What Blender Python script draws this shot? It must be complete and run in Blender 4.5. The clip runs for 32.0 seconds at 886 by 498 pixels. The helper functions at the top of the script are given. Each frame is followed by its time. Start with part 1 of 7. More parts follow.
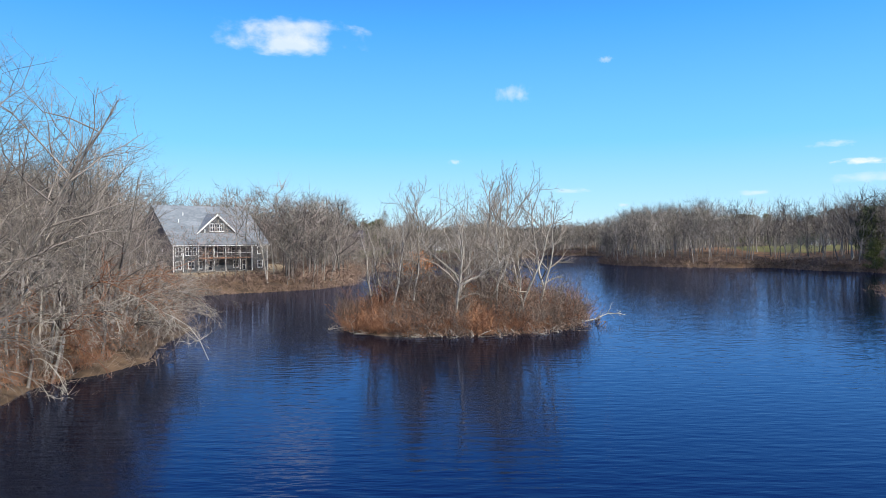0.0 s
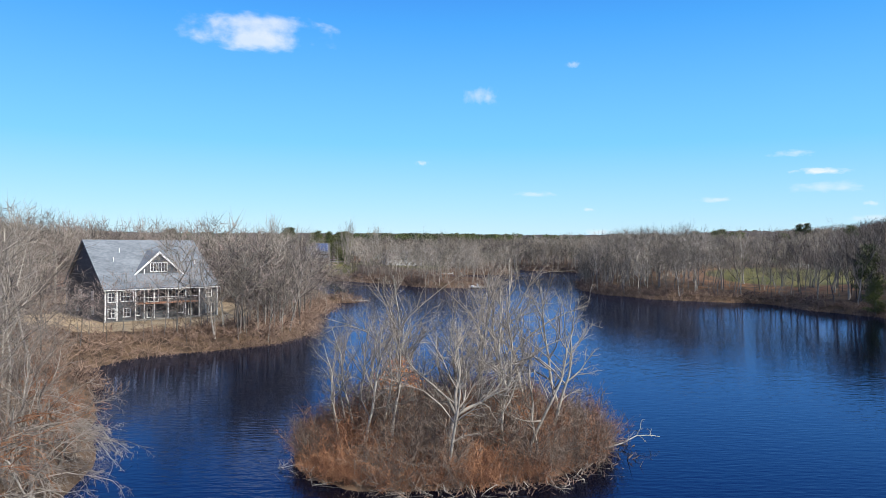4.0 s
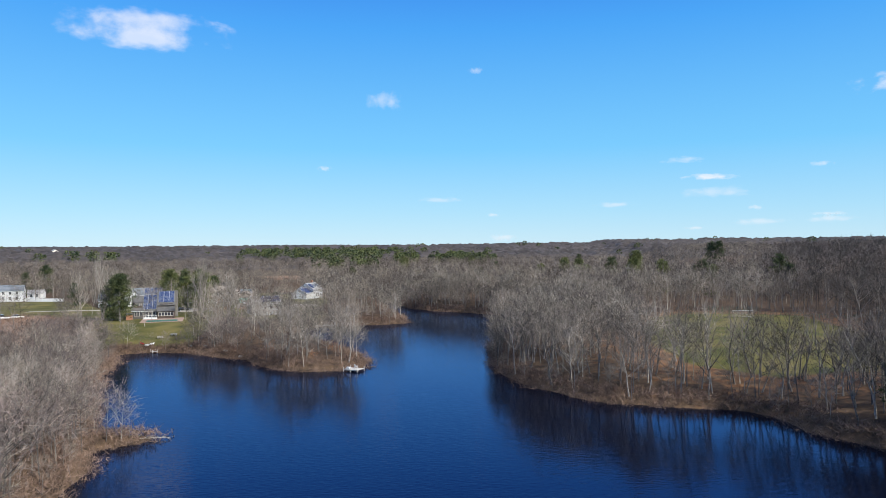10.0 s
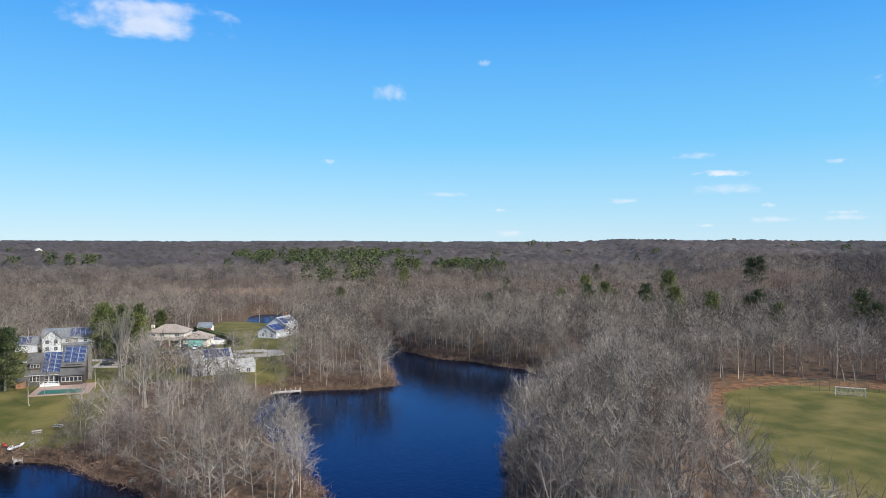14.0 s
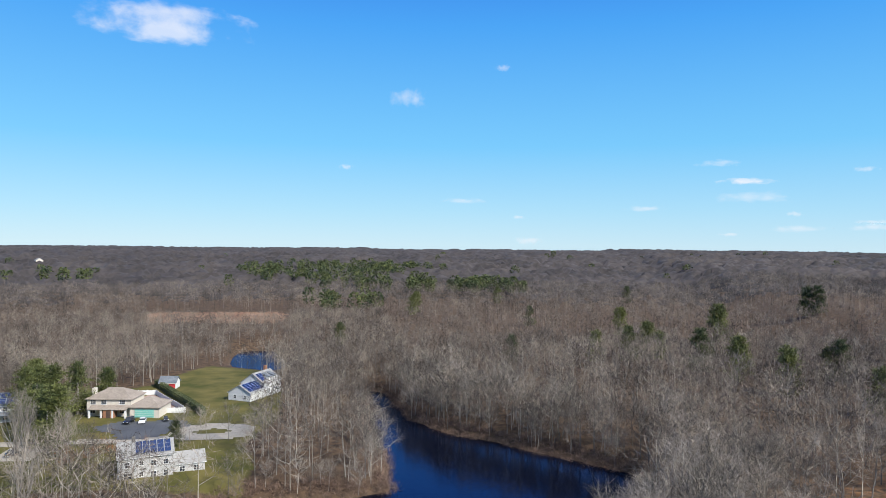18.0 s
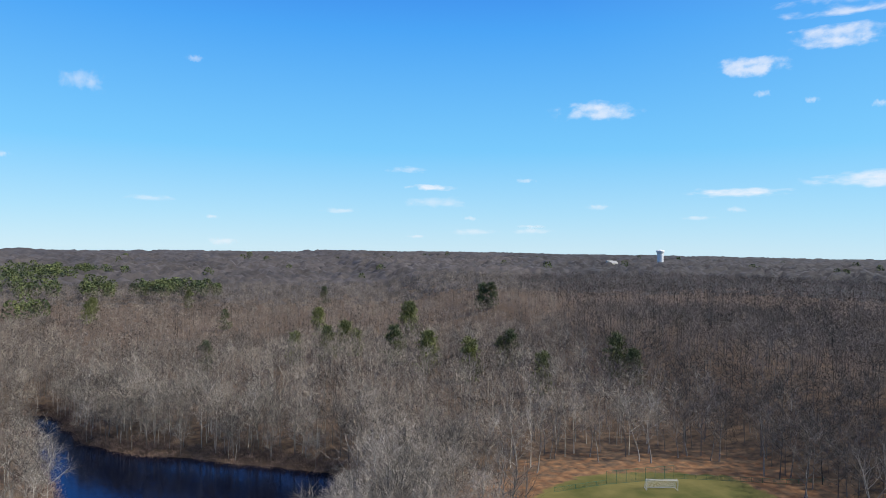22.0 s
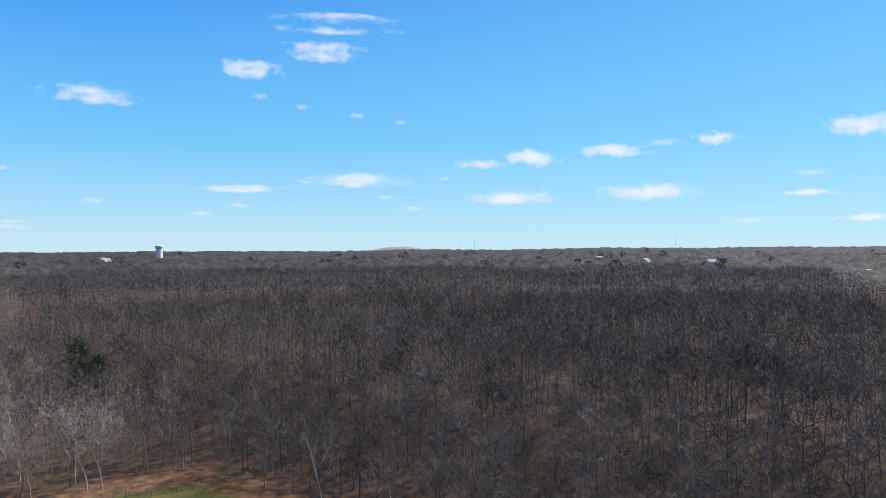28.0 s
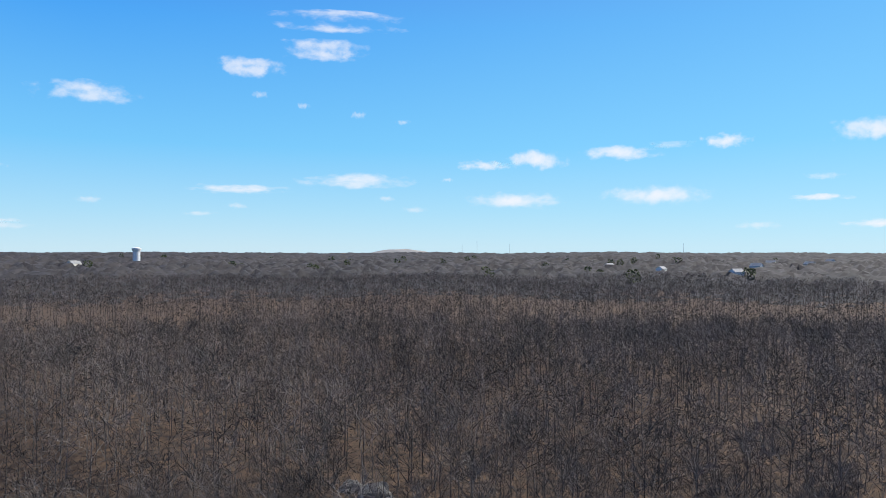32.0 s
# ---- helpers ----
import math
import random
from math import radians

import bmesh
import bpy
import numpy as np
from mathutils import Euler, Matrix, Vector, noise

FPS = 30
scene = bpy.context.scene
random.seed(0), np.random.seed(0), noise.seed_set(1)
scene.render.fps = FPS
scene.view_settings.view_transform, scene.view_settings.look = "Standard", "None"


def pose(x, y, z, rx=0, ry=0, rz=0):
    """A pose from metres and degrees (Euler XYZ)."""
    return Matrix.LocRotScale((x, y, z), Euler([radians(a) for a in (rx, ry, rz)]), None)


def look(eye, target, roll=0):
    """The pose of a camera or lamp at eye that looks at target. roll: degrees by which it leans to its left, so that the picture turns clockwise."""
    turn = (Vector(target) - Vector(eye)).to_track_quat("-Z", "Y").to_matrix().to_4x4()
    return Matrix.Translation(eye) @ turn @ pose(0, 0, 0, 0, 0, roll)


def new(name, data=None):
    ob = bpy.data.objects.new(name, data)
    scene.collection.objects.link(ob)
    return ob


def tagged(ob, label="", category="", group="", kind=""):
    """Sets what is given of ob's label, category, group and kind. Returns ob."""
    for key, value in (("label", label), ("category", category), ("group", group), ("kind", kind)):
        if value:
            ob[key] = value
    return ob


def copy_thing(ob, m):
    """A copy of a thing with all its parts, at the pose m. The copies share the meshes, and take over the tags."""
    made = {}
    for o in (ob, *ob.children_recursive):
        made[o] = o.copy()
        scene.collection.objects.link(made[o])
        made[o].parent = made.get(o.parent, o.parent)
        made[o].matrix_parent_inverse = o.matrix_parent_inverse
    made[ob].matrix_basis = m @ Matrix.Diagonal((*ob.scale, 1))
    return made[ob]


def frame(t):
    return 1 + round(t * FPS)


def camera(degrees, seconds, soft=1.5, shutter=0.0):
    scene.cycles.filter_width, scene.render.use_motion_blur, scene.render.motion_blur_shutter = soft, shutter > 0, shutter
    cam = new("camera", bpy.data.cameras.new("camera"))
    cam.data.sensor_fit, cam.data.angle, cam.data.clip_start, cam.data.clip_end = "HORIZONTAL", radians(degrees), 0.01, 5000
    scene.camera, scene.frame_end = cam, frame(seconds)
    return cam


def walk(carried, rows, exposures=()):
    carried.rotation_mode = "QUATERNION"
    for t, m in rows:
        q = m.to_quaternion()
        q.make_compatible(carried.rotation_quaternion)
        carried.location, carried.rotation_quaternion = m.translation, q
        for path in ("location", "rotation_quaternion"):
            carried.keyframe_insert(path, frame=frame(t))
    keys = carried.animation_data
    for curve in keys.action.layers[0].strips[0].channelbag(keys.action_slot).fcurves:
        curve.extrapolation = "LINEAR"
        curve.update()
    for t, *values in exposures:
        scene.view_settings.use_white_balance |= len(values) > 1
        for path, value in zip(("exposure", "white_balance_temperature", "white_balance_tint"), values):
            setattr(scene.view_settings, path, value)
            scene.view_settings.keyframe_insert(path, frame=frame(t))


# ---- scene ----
cam = camera(64.86, 32.0, soft=0.75)
PATH = [
    (0, pose(0.00, 0.00, 7.87, 89.58, 0.57, 0.00)),
    (0.5, pose(0.14, 0.96, 8.32, 89.63, 0.54, 0.51)),
    (1, pose(-0.19, 2.97, 9.11, 89.70, 0.51, 0.81)),
    (1.5, pose(-0.42, 6.08, 9.69, 89.81, 0.47, 1.11)),
    (2, pose(-0.82, 9.59, 10.05, 89.80, 0.34, 1.25)),
    (2.5, pose(-1.20, 13.02, 11.35, 89.76, 0.15, 1.37)),
    (3, pose(-1.40, 14.91, 12.65, 89.71, -0.07, 1.48)),
    (3.5, pose(-1.69, 15.30, 14.08, 89.64, -0.29, 1.36)),
    (4, pose(-1.73, 15.34, 15.69, 89.60, -0.38, -2.84)),
    (4.5, pose(-1.89, 15.43, 17.36, 89.53, -0.39, -7.38)),
    (6.5, pose(2.57, 25.77, 21.29, 89.91, 0.43, -8.98)),
    (7, pose(3.33, 31.86, 22.29, 89.93, 0.40, -10.13)),
    (7.5, pose(4.88, 38.53, 22.88, 89.88, 0.35, -10.20)),
    (8, pose(6.06, 46.07, 23.80, 89.85, 0.35, -10.35)),
    (8.5, pose(7.28, 53.76, 25.63, 89.89, 0.39, -10.49)),
    (9, pose(9.00, 61.61, 27.83, 89.89, 0.41, -10.49)),
    (9.5, pose(10.82, 69.60, 30.00, 89.94, 0.41, -10.50)),
    (10, pose(12.43, 77.91, 32.16, 89.93, 0.41, -10.51)),
    (10.5, pose(14.02, 86.28, 34.36, 89.83, 0.38, -10.49)),
    (11, pose(15.65, 94.98, 36.92, 89.68, 0.32, -10.46)),
    (11.5, pose(17.37, 103.73, 39.39, 89.54, 0.27, -10.40)),
    (12, pose(19.45, 112.44, 41.62, 89.44, 0.22, -10.34)),
    (12.5, pose(21.40, 121.21, 43.22, 89.37, 0.14, -10.32)),
    (13, pose(23.36, 129.43, 44.21, 89.26, 0.05, -10.23)),
    (13.5, pose(25.47, 137.98, 45.76, 89.30, -0.05, -10.13)),
    (14, pose(27.19, 146.15, 47.94, 89.34, -0.16, -9.98)),
    (14.5, pose(28.61, 153.77, 50.25, 89.36, -0.27, -9.86)),
    (15, pose(30.10, 161.75, 52.49, 89.41, -0.40, -9.75)),
    (15.5, pose(31.16, 170.22, 54.51, 89.45, -0.45, -9.70)),
    (17.5, pose(37.06, 198.98, 60.95, 89.68, -0.52, -8.84)),
    (18, pose(38.24, 203.26, 61.09, 89.73, -0.62, -8.58)),
    (18.5, pose(38.79, 205.14, 60.89, 89.77, -0.71, -9.93)),
    (19, pose(39.24, 205.92, 60.71, 89.90, -0.77, -15.68)),
    (19.5, pose(39.16, 206.49, 60.66, 89.96, -0.77, -22.63)),
    (20, pose(38.78, 206.92, 60.66, 90.00, -0.74, -27.09)),
    (20.5, pose(38.60, 206.96, 60.75, 90.03, -0.74, -28.65)),
    (21, pose(38.66, 207.10, 60.80, 90.05, -0.73, -29.75)),
    (21.5, pose(38.60, 207.04, 60.87, 90.07, -0.70, -31.35)),
    (22, pose(38.47, 206.88, 60.94, 90.08, -0.67, -33.11)),
    (22.5, pose(38.77, 206.79, 60.78, 90.11, -0.60, -35.30)),
    (23, pose(39.28, 206.52, 60.50, 90.18, -0.46, -38.59)),
    (23.5, pose(39.57, 206.53, 60.41, 90.17, -0.33, -42.12)),
    (24, pose(39.59, 206.63, 60.29, 90.19, -0.20, -45.85)),
    (24.5, pose(40.07, 206.95, 60.12, 90.18, -0.07, -50.13)),
    (25, pose(40.22, 207.18, 59.96, 90.18, 0.05, -54.53)),
    (25.5, pose(40.45, 207.39, 59.86, 90.15, 0.12, -58.25)),
    (26, pose(40.82, 207.64, 59.77, 90.09, 0.16, -61.73)),
    (26.5, pose(41.73, 208.16, 59.82, 90.00, 0.21, -67.23)),
    (28.5, pose(69.15, 208.21, 59.25, 89.78, 0.54, -72.12)),
    (29, pose(79.30, 210.66, 59.16, 89.83, 0.57, -72.15)),
    (29.5, pose(89.79, 213.30, 59.15, 89.86, 0.54, -72.16)),
    (30, pose(100.36, 215.97, 59.32, 89.85, 0.45, -72.08)),
    (30.5, pose(111.28, 218.83, 60.42, 89.88, 0.41, -72.01)),
    (31, pose(122.69, 221.60, 62.15, 89.99, 0.31, -71.94)),
    (31.5, pose(134.03, 224.49, 63.32, 90.02, 0.18, -71.88)),
    (32, pose(144.65, 227.20, 63.77, 89.93, 0.05, -71.75)),
]
walk(cam, PATH, [(0.0, 0.60), (3.0, 0.55), (8.0, 0.44), (32.0, 0.40)])

# ---- sky, sun ----
SUN_AZ, SUN_EL = 136.0, 38.0
world = bpy.data.worlds.new("world")
scene.world = world
world.use_nodes = True
wn = world.node_tree
sky = wn.nodes.new("ShaderNodeTexSky")
sky.sky_type, sky.sun_disc = "NISHITA", False
sky.sun_elevation, sky.sun_rotation = radians(SUN_EL), radians(SUN_AZ)
sky.air_density, sky.dust_density, sky.ozone_density = 1.0, 0.0, 2.0
# the clear blue of the day: paler towards the horizon, deep overhead
coord, parts_, ramp = (wn.nodes.new("ShaderNode" + k) for k in ("TexCoord", "SeparateXYZ", "ValToRGB"))
wn.links.new(coord.outputs["Generated"], parts_.inputs[0])
wn.links.new(parts_.outputs["Z"], ramp.inputs[0])
for place, colour in ((0.0, (0.52, 0.78, 0.95)), (0.05, (0.38, 0.72, 0.97)), (0.14, (0.17, 0.59, 1.0)), (0.30, (0.055, 0.38, 0.96)), (0.42, (0.012, 0.17, 0.82)), (0.6, (0.005, 0.06, 0.62)), (1.0, (0.004, 0.035, 0.45))):
    stop = ramp.color_ramp.elements.new(place)
    stop.color = (*colour, 1)
ramp.color_ramp.elements.remove(ramp.color_ramp.elements[0])
ramp.color_ramp.elements.remove(ramp.color_ramp.elements[-1])
clear, both = wn.nodes.new("ShaderNodeBackground"), wn.nodes.new("ShaderNodeMixShader")
both.inputs[0].default_value = 0.88
wn.links.new(sky.outputs[0], wn.nodes["Background"].inputs[0])
wn.nodes["Background"].inputs[1].default_value = 0.10
clear.inputs[1].default_value = 0.76
# paler on the side of the sun
toward, near_sun, pale = wn.nodes.new("ShaderNodeVectorMath"), wn.nodes.new("ShaderNodeMapRange"), wn.nodes.new("ShaderNodeMix")
toward.operation, pale.data_type = "DOT_PRODUCT", "RGBA"
toward.inputs[1].default_value = (math.sin(radians(SUN_AZ)) * math.cos(radians(SUN_EL)), math.cos(radians(SUN_AZ)) * math.cos(radians(SUN_EL)), math.sin(radians(SUN_EL)))
near_sun.inputs["From Min"].default_value, near_sun.inputs["From Max"].default_value, near_sun.inputs["To Max"].default_value = 0.15, 1.0, 0.45
wn.links.new(coord.outputs["Generated"], toward.inputs[0])
wn.links.new(toward.outputs["Value"], near_sun.inputs[0])
wn.links.new(near_sun.outputs[0], pale.inputs["Factor"])
wn.links.new(ramp.outputs[0], pale.inputs["A"])
pale.inputs["B"].default_value = (0.26, 0.70, 1.0, 1)
wn.links.new(pale.outputs["Result"], clear.inputs[0])
wn.links.new(wn.nodes["Background"].outputs[0], both.inputs[1])
wn.links.new(clear.outputs[0], both.inputs[2])
wn.links.new(both.outputs[0], wn.nodes["World Output"].inputs[0])
sun = new("sun", bpy.data.lights.new("sun", "SUN"))
sun.data.energy, sun.data.angle, sun.data.color = 5.0, radians(0.6), (1.0, 0.95, 0.87)
sun_way = Vector((math.sin(radians(SUN_AZ)) * math.cos(radians(SUN_EL)), math.cos(radians(SUN_AZ)) * math.cos(radians(SUN_EL)), math.sin(radians(SUN_EL))))
sun.matrix_world = look(sun_way * 200, (0, 0, 0))

# ---- materials ----


def mat(name, c1, c2=None, scale=1.0, rough=0.8, bump=0.0, coarse=0.12, metal=0.0, vary=0.0, stretch=(1, 1, 1), spec=0.5, tone=0.0):
    """Two colours mixed by fine and coarse noise at real-world size; vary: how much whole objects differ; tone: how much the trees of one wood differ."""
    m = bpy.data.materials.new(name)
    m.use_nodes = True
    nt = m.node_tree
    b = nt.nodes["Principled BSDF"]
    b.inputs["Roughness"].default_value, b.inputs["Metallic"].default_value = rough, metal
    b.inputs["Specular IOR Level"].default_value = spec
    co = nt.nodes.new("ShaderNodeTexCoord")
    mp = nt.nodes.new("ShaderNodeMapping")
    mp.inputs["Scale"].default_value = stretch
    nt.links.new(co.outputs["Object"], mp.inputs[0])
    fine, big = nt.nodes.new("ShaderNodeTexNoise"), nt.nodes.new("ShaderNodeTexNoise")
    fine.inputs["Scale"].default_value, fine.inputs["Detail"].default_value = scale, 5.0
    big.inputs["Scale"].default_value, big.inputs["Detail"].default_value = coarse, 3.0
    for n in (fine, big):
        nt.links.new(mp.outputs[0], n.inputs["Vector"])
    add = nt.nodes.new("ShaderNodeMath")
    add.operation = "ADD"
    nt.links.new(fine.outputs[0], add.inputs[0])
    nt.links.new(big.outputs[0], add.inputs[1])
    last = add
    if vary:
        info = nt.nodes.new("ShaderNodeObjectInfo")
        mul = nt.nodes.new("ShaderNodeMath")
        mul.operation = "MULTIPLY_ADD"
        nt.links.new(info.outputs["Random"], mul.inputs[0])
        mul.inputs[1].default_value = vary
        nt.links.new(add.outputs[0], mul.inputs[2])
        last = nt.nodes.new("ShaderNodeMath")
        last.operation = "SUBTRACT"
        last.inputs[1].default_value = vary / 2
        nt.links.new(mul.outputs[0], last.inputs[0])
    if tone:
        own, mul = nt.nodes.new("ShaderNodeAttribute"), nt.nodes.new("ShaderNodeMath")
        own.attribute_name = "tone"
        mul.operation = "MULTIPLY_ADD"
        nt.links.new(own.outputs["Fac"], mul.inputs[0])
        mul.inputs[1].default_value = tone
        nt.links.new(last.outputs[0], mul.inputs[2])
        last = nt.nodes.new("ShaderNodeMath")
        last.operation = "SUBTRACT"
        last.inputs[1].default_value = tone / 2
        nt.links.new(mul.outputs[0], last.inputs[0])
    ramp = nt.nodes.new("ShaderNodeMapRange")
    ramp.inputs["From Min"].default_value, ramp.inputs["From Max"].default_value = 0.7, 1.3
    nt.links.new(last.outputs[0], ramp.inputs[0])
    mix = nt.nodes.new("ShaderNodeMix")
    mix.data_type = "RGBA"
    mix.inputs["A"].default_value, mix.inputs["B"].default_value = (*c1, 1), (*(c2 or c1), 1)
    nt.links.new(ramp.outputs[0], mix.inputs["Factor"])
    nt.links.new(mix.outputs["Result"], b.inputs["Base Color"])
    if bump:
        bp = nt.nodes.new("ShaderNodeBump")
        bp.inputs["Strength"].default_value, bp.inputs["Distance"].default_value = bump, 0.05
        nt.links.new(fine.outputs[0], bp.inputs["Height"])
        nt.links.new(bp.outputs[0], b.inputs["Normal"])
    return m


BARK = mat("bark", (0.09, 0.076, 0.065), (0.33, 0.295, 0.255), 3.0, 0.9, 0.4, vary=0.5)
BARK_PALE = mat("pale_bark", (0.19, 0.165, 0.135), (0.42, 0.38, 0.325), 2.0, 0.85, 0.3, vary=0.3)
TWIG = mat("twig", (0.068, 0.055, 0.046), (0.28, 0.238, 0.205), 0.9, 0.9, vary=0.5)
# near twigs: paler copy of the woods twig, sunlight put into the colour
WOOD_NEAR = mat("lit_near_twig", (0.056, 0.047, 0.038), (0.275, 0.232, 0.19), 0.15, 0.9, coarse=0.02, tone=0.7)
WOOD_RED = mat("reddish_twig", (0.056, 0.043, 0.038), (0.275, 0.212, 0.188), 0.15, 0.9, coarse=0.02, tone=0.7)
# East-woods copies of the woods colours, darkened to put shade into them
SHADED_CANOPY = mat("shaded_canopy", (0.012, 0.0102, 0.010), (0.046, 0.039, 0.037), 0.09, 0.95, coarse=0.01)
WOOD_SHADED = mat("shaded_twig", (0.026, 0.021, 0.0185), (0.118, 0.095, 0.082), 0.15, 0.9, coarse=0.02, tone=0.7)
# limbs: shade in the colour for the east woods, plain dark on banks
DARK_LIMB = mat("dark_limb", (0.040, 0.035, 0.031), (0.175, 0.156, 0.135), 0.3, 0.9, coarse=0.03, tone=0.6)
LIMB = mat("pale_limb", (0.11, 0.096, 0.080), (0.36, 0.322, 0.27), 0.3, 0.9, coarse=0.03, tone=0.6)
WOOD_FAR = mat("woods_twig", (0.045, 0.036, 0.029), (0.225, 0.184, 0.146), 0.15, 0.9, coarse=0.02, tone=0.8)
# one colour for crowns and the shaded gaps between them, shade included
WOOD_CANOPY = mat("gap_shaded_canopy", (0.018, 0.0145, 0.0135), (0.072, 0.059, 0.053), 0.09, 0.95, coarse=0.01)
BRUSH = mat("brush", (0.13, 0.052, 0.026), (0.31, 0.15, 0.075), 1.2, 0.9, vary=0.5)
BRUSH_GREY = mat("grey_brush", (0.085, 0.060, 0.045), (0.215, 0.162, 0.125), 1.0, 0.9, vary=0.4)
BRUSH_FAR = mat("brush_shore", (0.085, 0.050, 0.036), (0.245, 0.165, 0.118), 0.5, 0.9, coarse=0.06)
OAK_LEAF = mat("dry_oak_leaf", (0.36, 0.12, 0.03), (0.50, 0.20, 0.06), 2.0, 0.8)
NEEDLE = mat("needles", (0.030, 0.045, 0.011), (0.125, 0.135, 0.03), 0.8, 0.7, vary=0.6)
NEEDLE_FAR = mat("needles_far", (0.022, 0.040, 0.012), (0.098, 0.112, 0.030), 0.12, 0.8)


def water_material():
    m = bpy.data.materials.new("pond_water")
    m.use_nodes = True
    nt = m.node_tree
    nt.nodes.remove(nt.nodes["Principled BSDF"])
    deep, gloss, fresnel, mix = (nt.nodes.new("ShaderNode" + k) for k in ("BsdfDiffuse", "BsdfGlossy", "Fresnel", "MixShader"))
    deep.inputs["Color"].default_value = (0.0012, 0.0016, 0.005, 1)
    gloss.inputs["Color"].default_value = (0.52, 0.64, 1.0, 1)
    fresnel.inputs["IOR"].default_value = 1.40
    for k, n in enumerate((fresnel, deep, gloss)):
        nt.links.new(n.outputs[0], mix.inputs[k])
    nt.links.new(mix.outputs[0], nt.nodes["Material Output"].inputs["Surface"])
    co = nt.nodes.new("ShaderNodeTexCoord")
    height = None
    for scale, stretch, strength in ((1.3, (0.5, 1.6, 1), 0.42), (0.22, (0.6, 1.3, 1), 0.14), (0.02, (1, 1, 1), 0.0)):
        mp, n = nt.nodes.new("ShaderNodeMapping"), nt.nodes.new("ShaderNodeTexNoise")
        mp.inputs["Scale"].default_value = stretch
        mp.inputs["Rotation"].default_value = (0, 0, radians(14))
        n.inputs["Scale"].default_value, n.inputs["Detail"].default_value = scale, 2.0
        nt.links.new(co.outputs["Object"], mp.inputs[0])
        nt.links.new(mp.outputs[0], n.inputs["Vector"])
        if strength:
            bp = nt.nodes.new("ShaderNodeBump")
            bp.inputs["Strength"].default_value, bp.inputs["Distance"].default_value = strength, 0.06
            nt.links.new(n.outputs[0], bp.inputs["Height"])
            if height:
                nt.links.new(height.outputs[0], bp.inputs["Normal"])
            height = bp
        else:
            mr = nt.nodes.new("ShaderNodeMapRange")
            mr.inputs["From Min"].default_value, mr.inputs["From Max"].default_value = 0.4, 0.65
            mr.inputs["To Min"].default_value, mr.inputs["To Max"].default_value = 0.02, 0.05
            nt.links.new(n.outputs[0], mr.inputs[0])
            nt.links.new(mr.outputs[0], gloss.inputs["Roughness"])
    nt.links.new(height.outputs[0], gloss.inputs["Normal"])
    nt.links.new(height.outputs[0], fresnel.inputs["Normal"])
    return m


def ground_material():
    m = bpy.data.materials.new("ground_cover")
    m.use_nodes = True
    nt = m.node_tree
    b = nt.nodes["Principled BSDF"]
    b.inputs["Roughness"].default_value, b.inputs["Specular IOR Level"].default_value = 0.95, 0.2
    co = nt.nodes.new("ShaderNodeTexCoord")

    def pair(c1, c2, scale, detail=5.0):
        n, r, x = nt.nodes.new("ShaderNodeTexNoise"), nt.nodes.new("ShaderNodeMapRange"), nt.nodes.new("ShaderNodeMix")
        n.inputs["Scale"].default_value, n.inputs["Detail"].default_value = scale, detail
        r.inputs["From Min"].default_value, r.inputs["From Max"].default_value = 0.35, 0.65
        x.data_type = "RGBA"
        x.inputs["A"].default_value, x.inputs["B"].default_value = (*c1, 1), (*c2, 1)
        nt.links.new(co.outputs["Object"], n.inputs["Vector"])
        nt.links.new(n.outputs[0], r.inputs[0])
        nt.links.new(r.outputs[0], x.inputs["Factor"])
        return x, n

    def blend(a, c, attribute):
        at, n, s, r, x = (nt.nodes.new("ShaderNode" + k) for k in ("Attribute", "TexNoise", "Math", "MapRange", "Mix"))
        at.attribute_name = attribute
        n.inputs["Scale"].default_value, n.inputs["Detail"].default_value = 0.35, 4.0
        nt.links.new(co.outputs["Object"], n.inputs["Vector"])
        s.operation = "ADD"
        nt.links.new(at.outputs["Fac"], s.inputs[0])
        nt.links.new(n.outputs[0], s.inputs[1])
        r.inputs["From Min"].default_value, r.inputs["From Max"].default_value = 0.9, 1.1
        nt.links.new(s.outputs[0], r.inputs[0])
        x.data_type = "RGBA"
        nt.links.new(r.outputs[0], x.inputs["Factor"])
        nt.links.new(a.outputs["Result"], x.inputs["A"])
        nt.links.new(c.outputs["Result"], x.inputs["B"])
        return x

    litter, grain = pair((0.048, 0.033, 0.022), (0.125, 0.080, 0.048), 0.5, 8.0)
    grass, _ = pair((0.056, 0.060, 0.012), (0.132, 0.110, 0.034), 0.12, 8.0)
    yard, _ = pair((0.24, 0.17, 0.10), (0.40, 0.31, 0.20), 0.3, 8.0)
    marsh, _ = pair((0.20, 0.105, 0.065), (0.35, 0.21, 0.13), 0.12, 8.0)
    leaves, _ = pair((0.10, 0.048, 0.022), (0.235, 0.125, 0.060), 0.4, 8.0)
    litter = blend(litter, leaves, "leaves")
    col = blend(blend(blend(litter, grass, "grass"), marsh, "marsh"), yard, "yard")
    nt.links.new(col.outputs["Result"], b.inputs["Base Color"])
    bp = nt.nodes.new("ShaderNodeBump")
    bp.inputs["Strength"].default_value, bp.inputs["Distance"].default_value = 0.5, 0.15
    nt.links.new(grain.outputs[0], bp.inputs["Height"])
    nt.links.new(bp.outputs[0], b.inputs["Normal"])
    return m


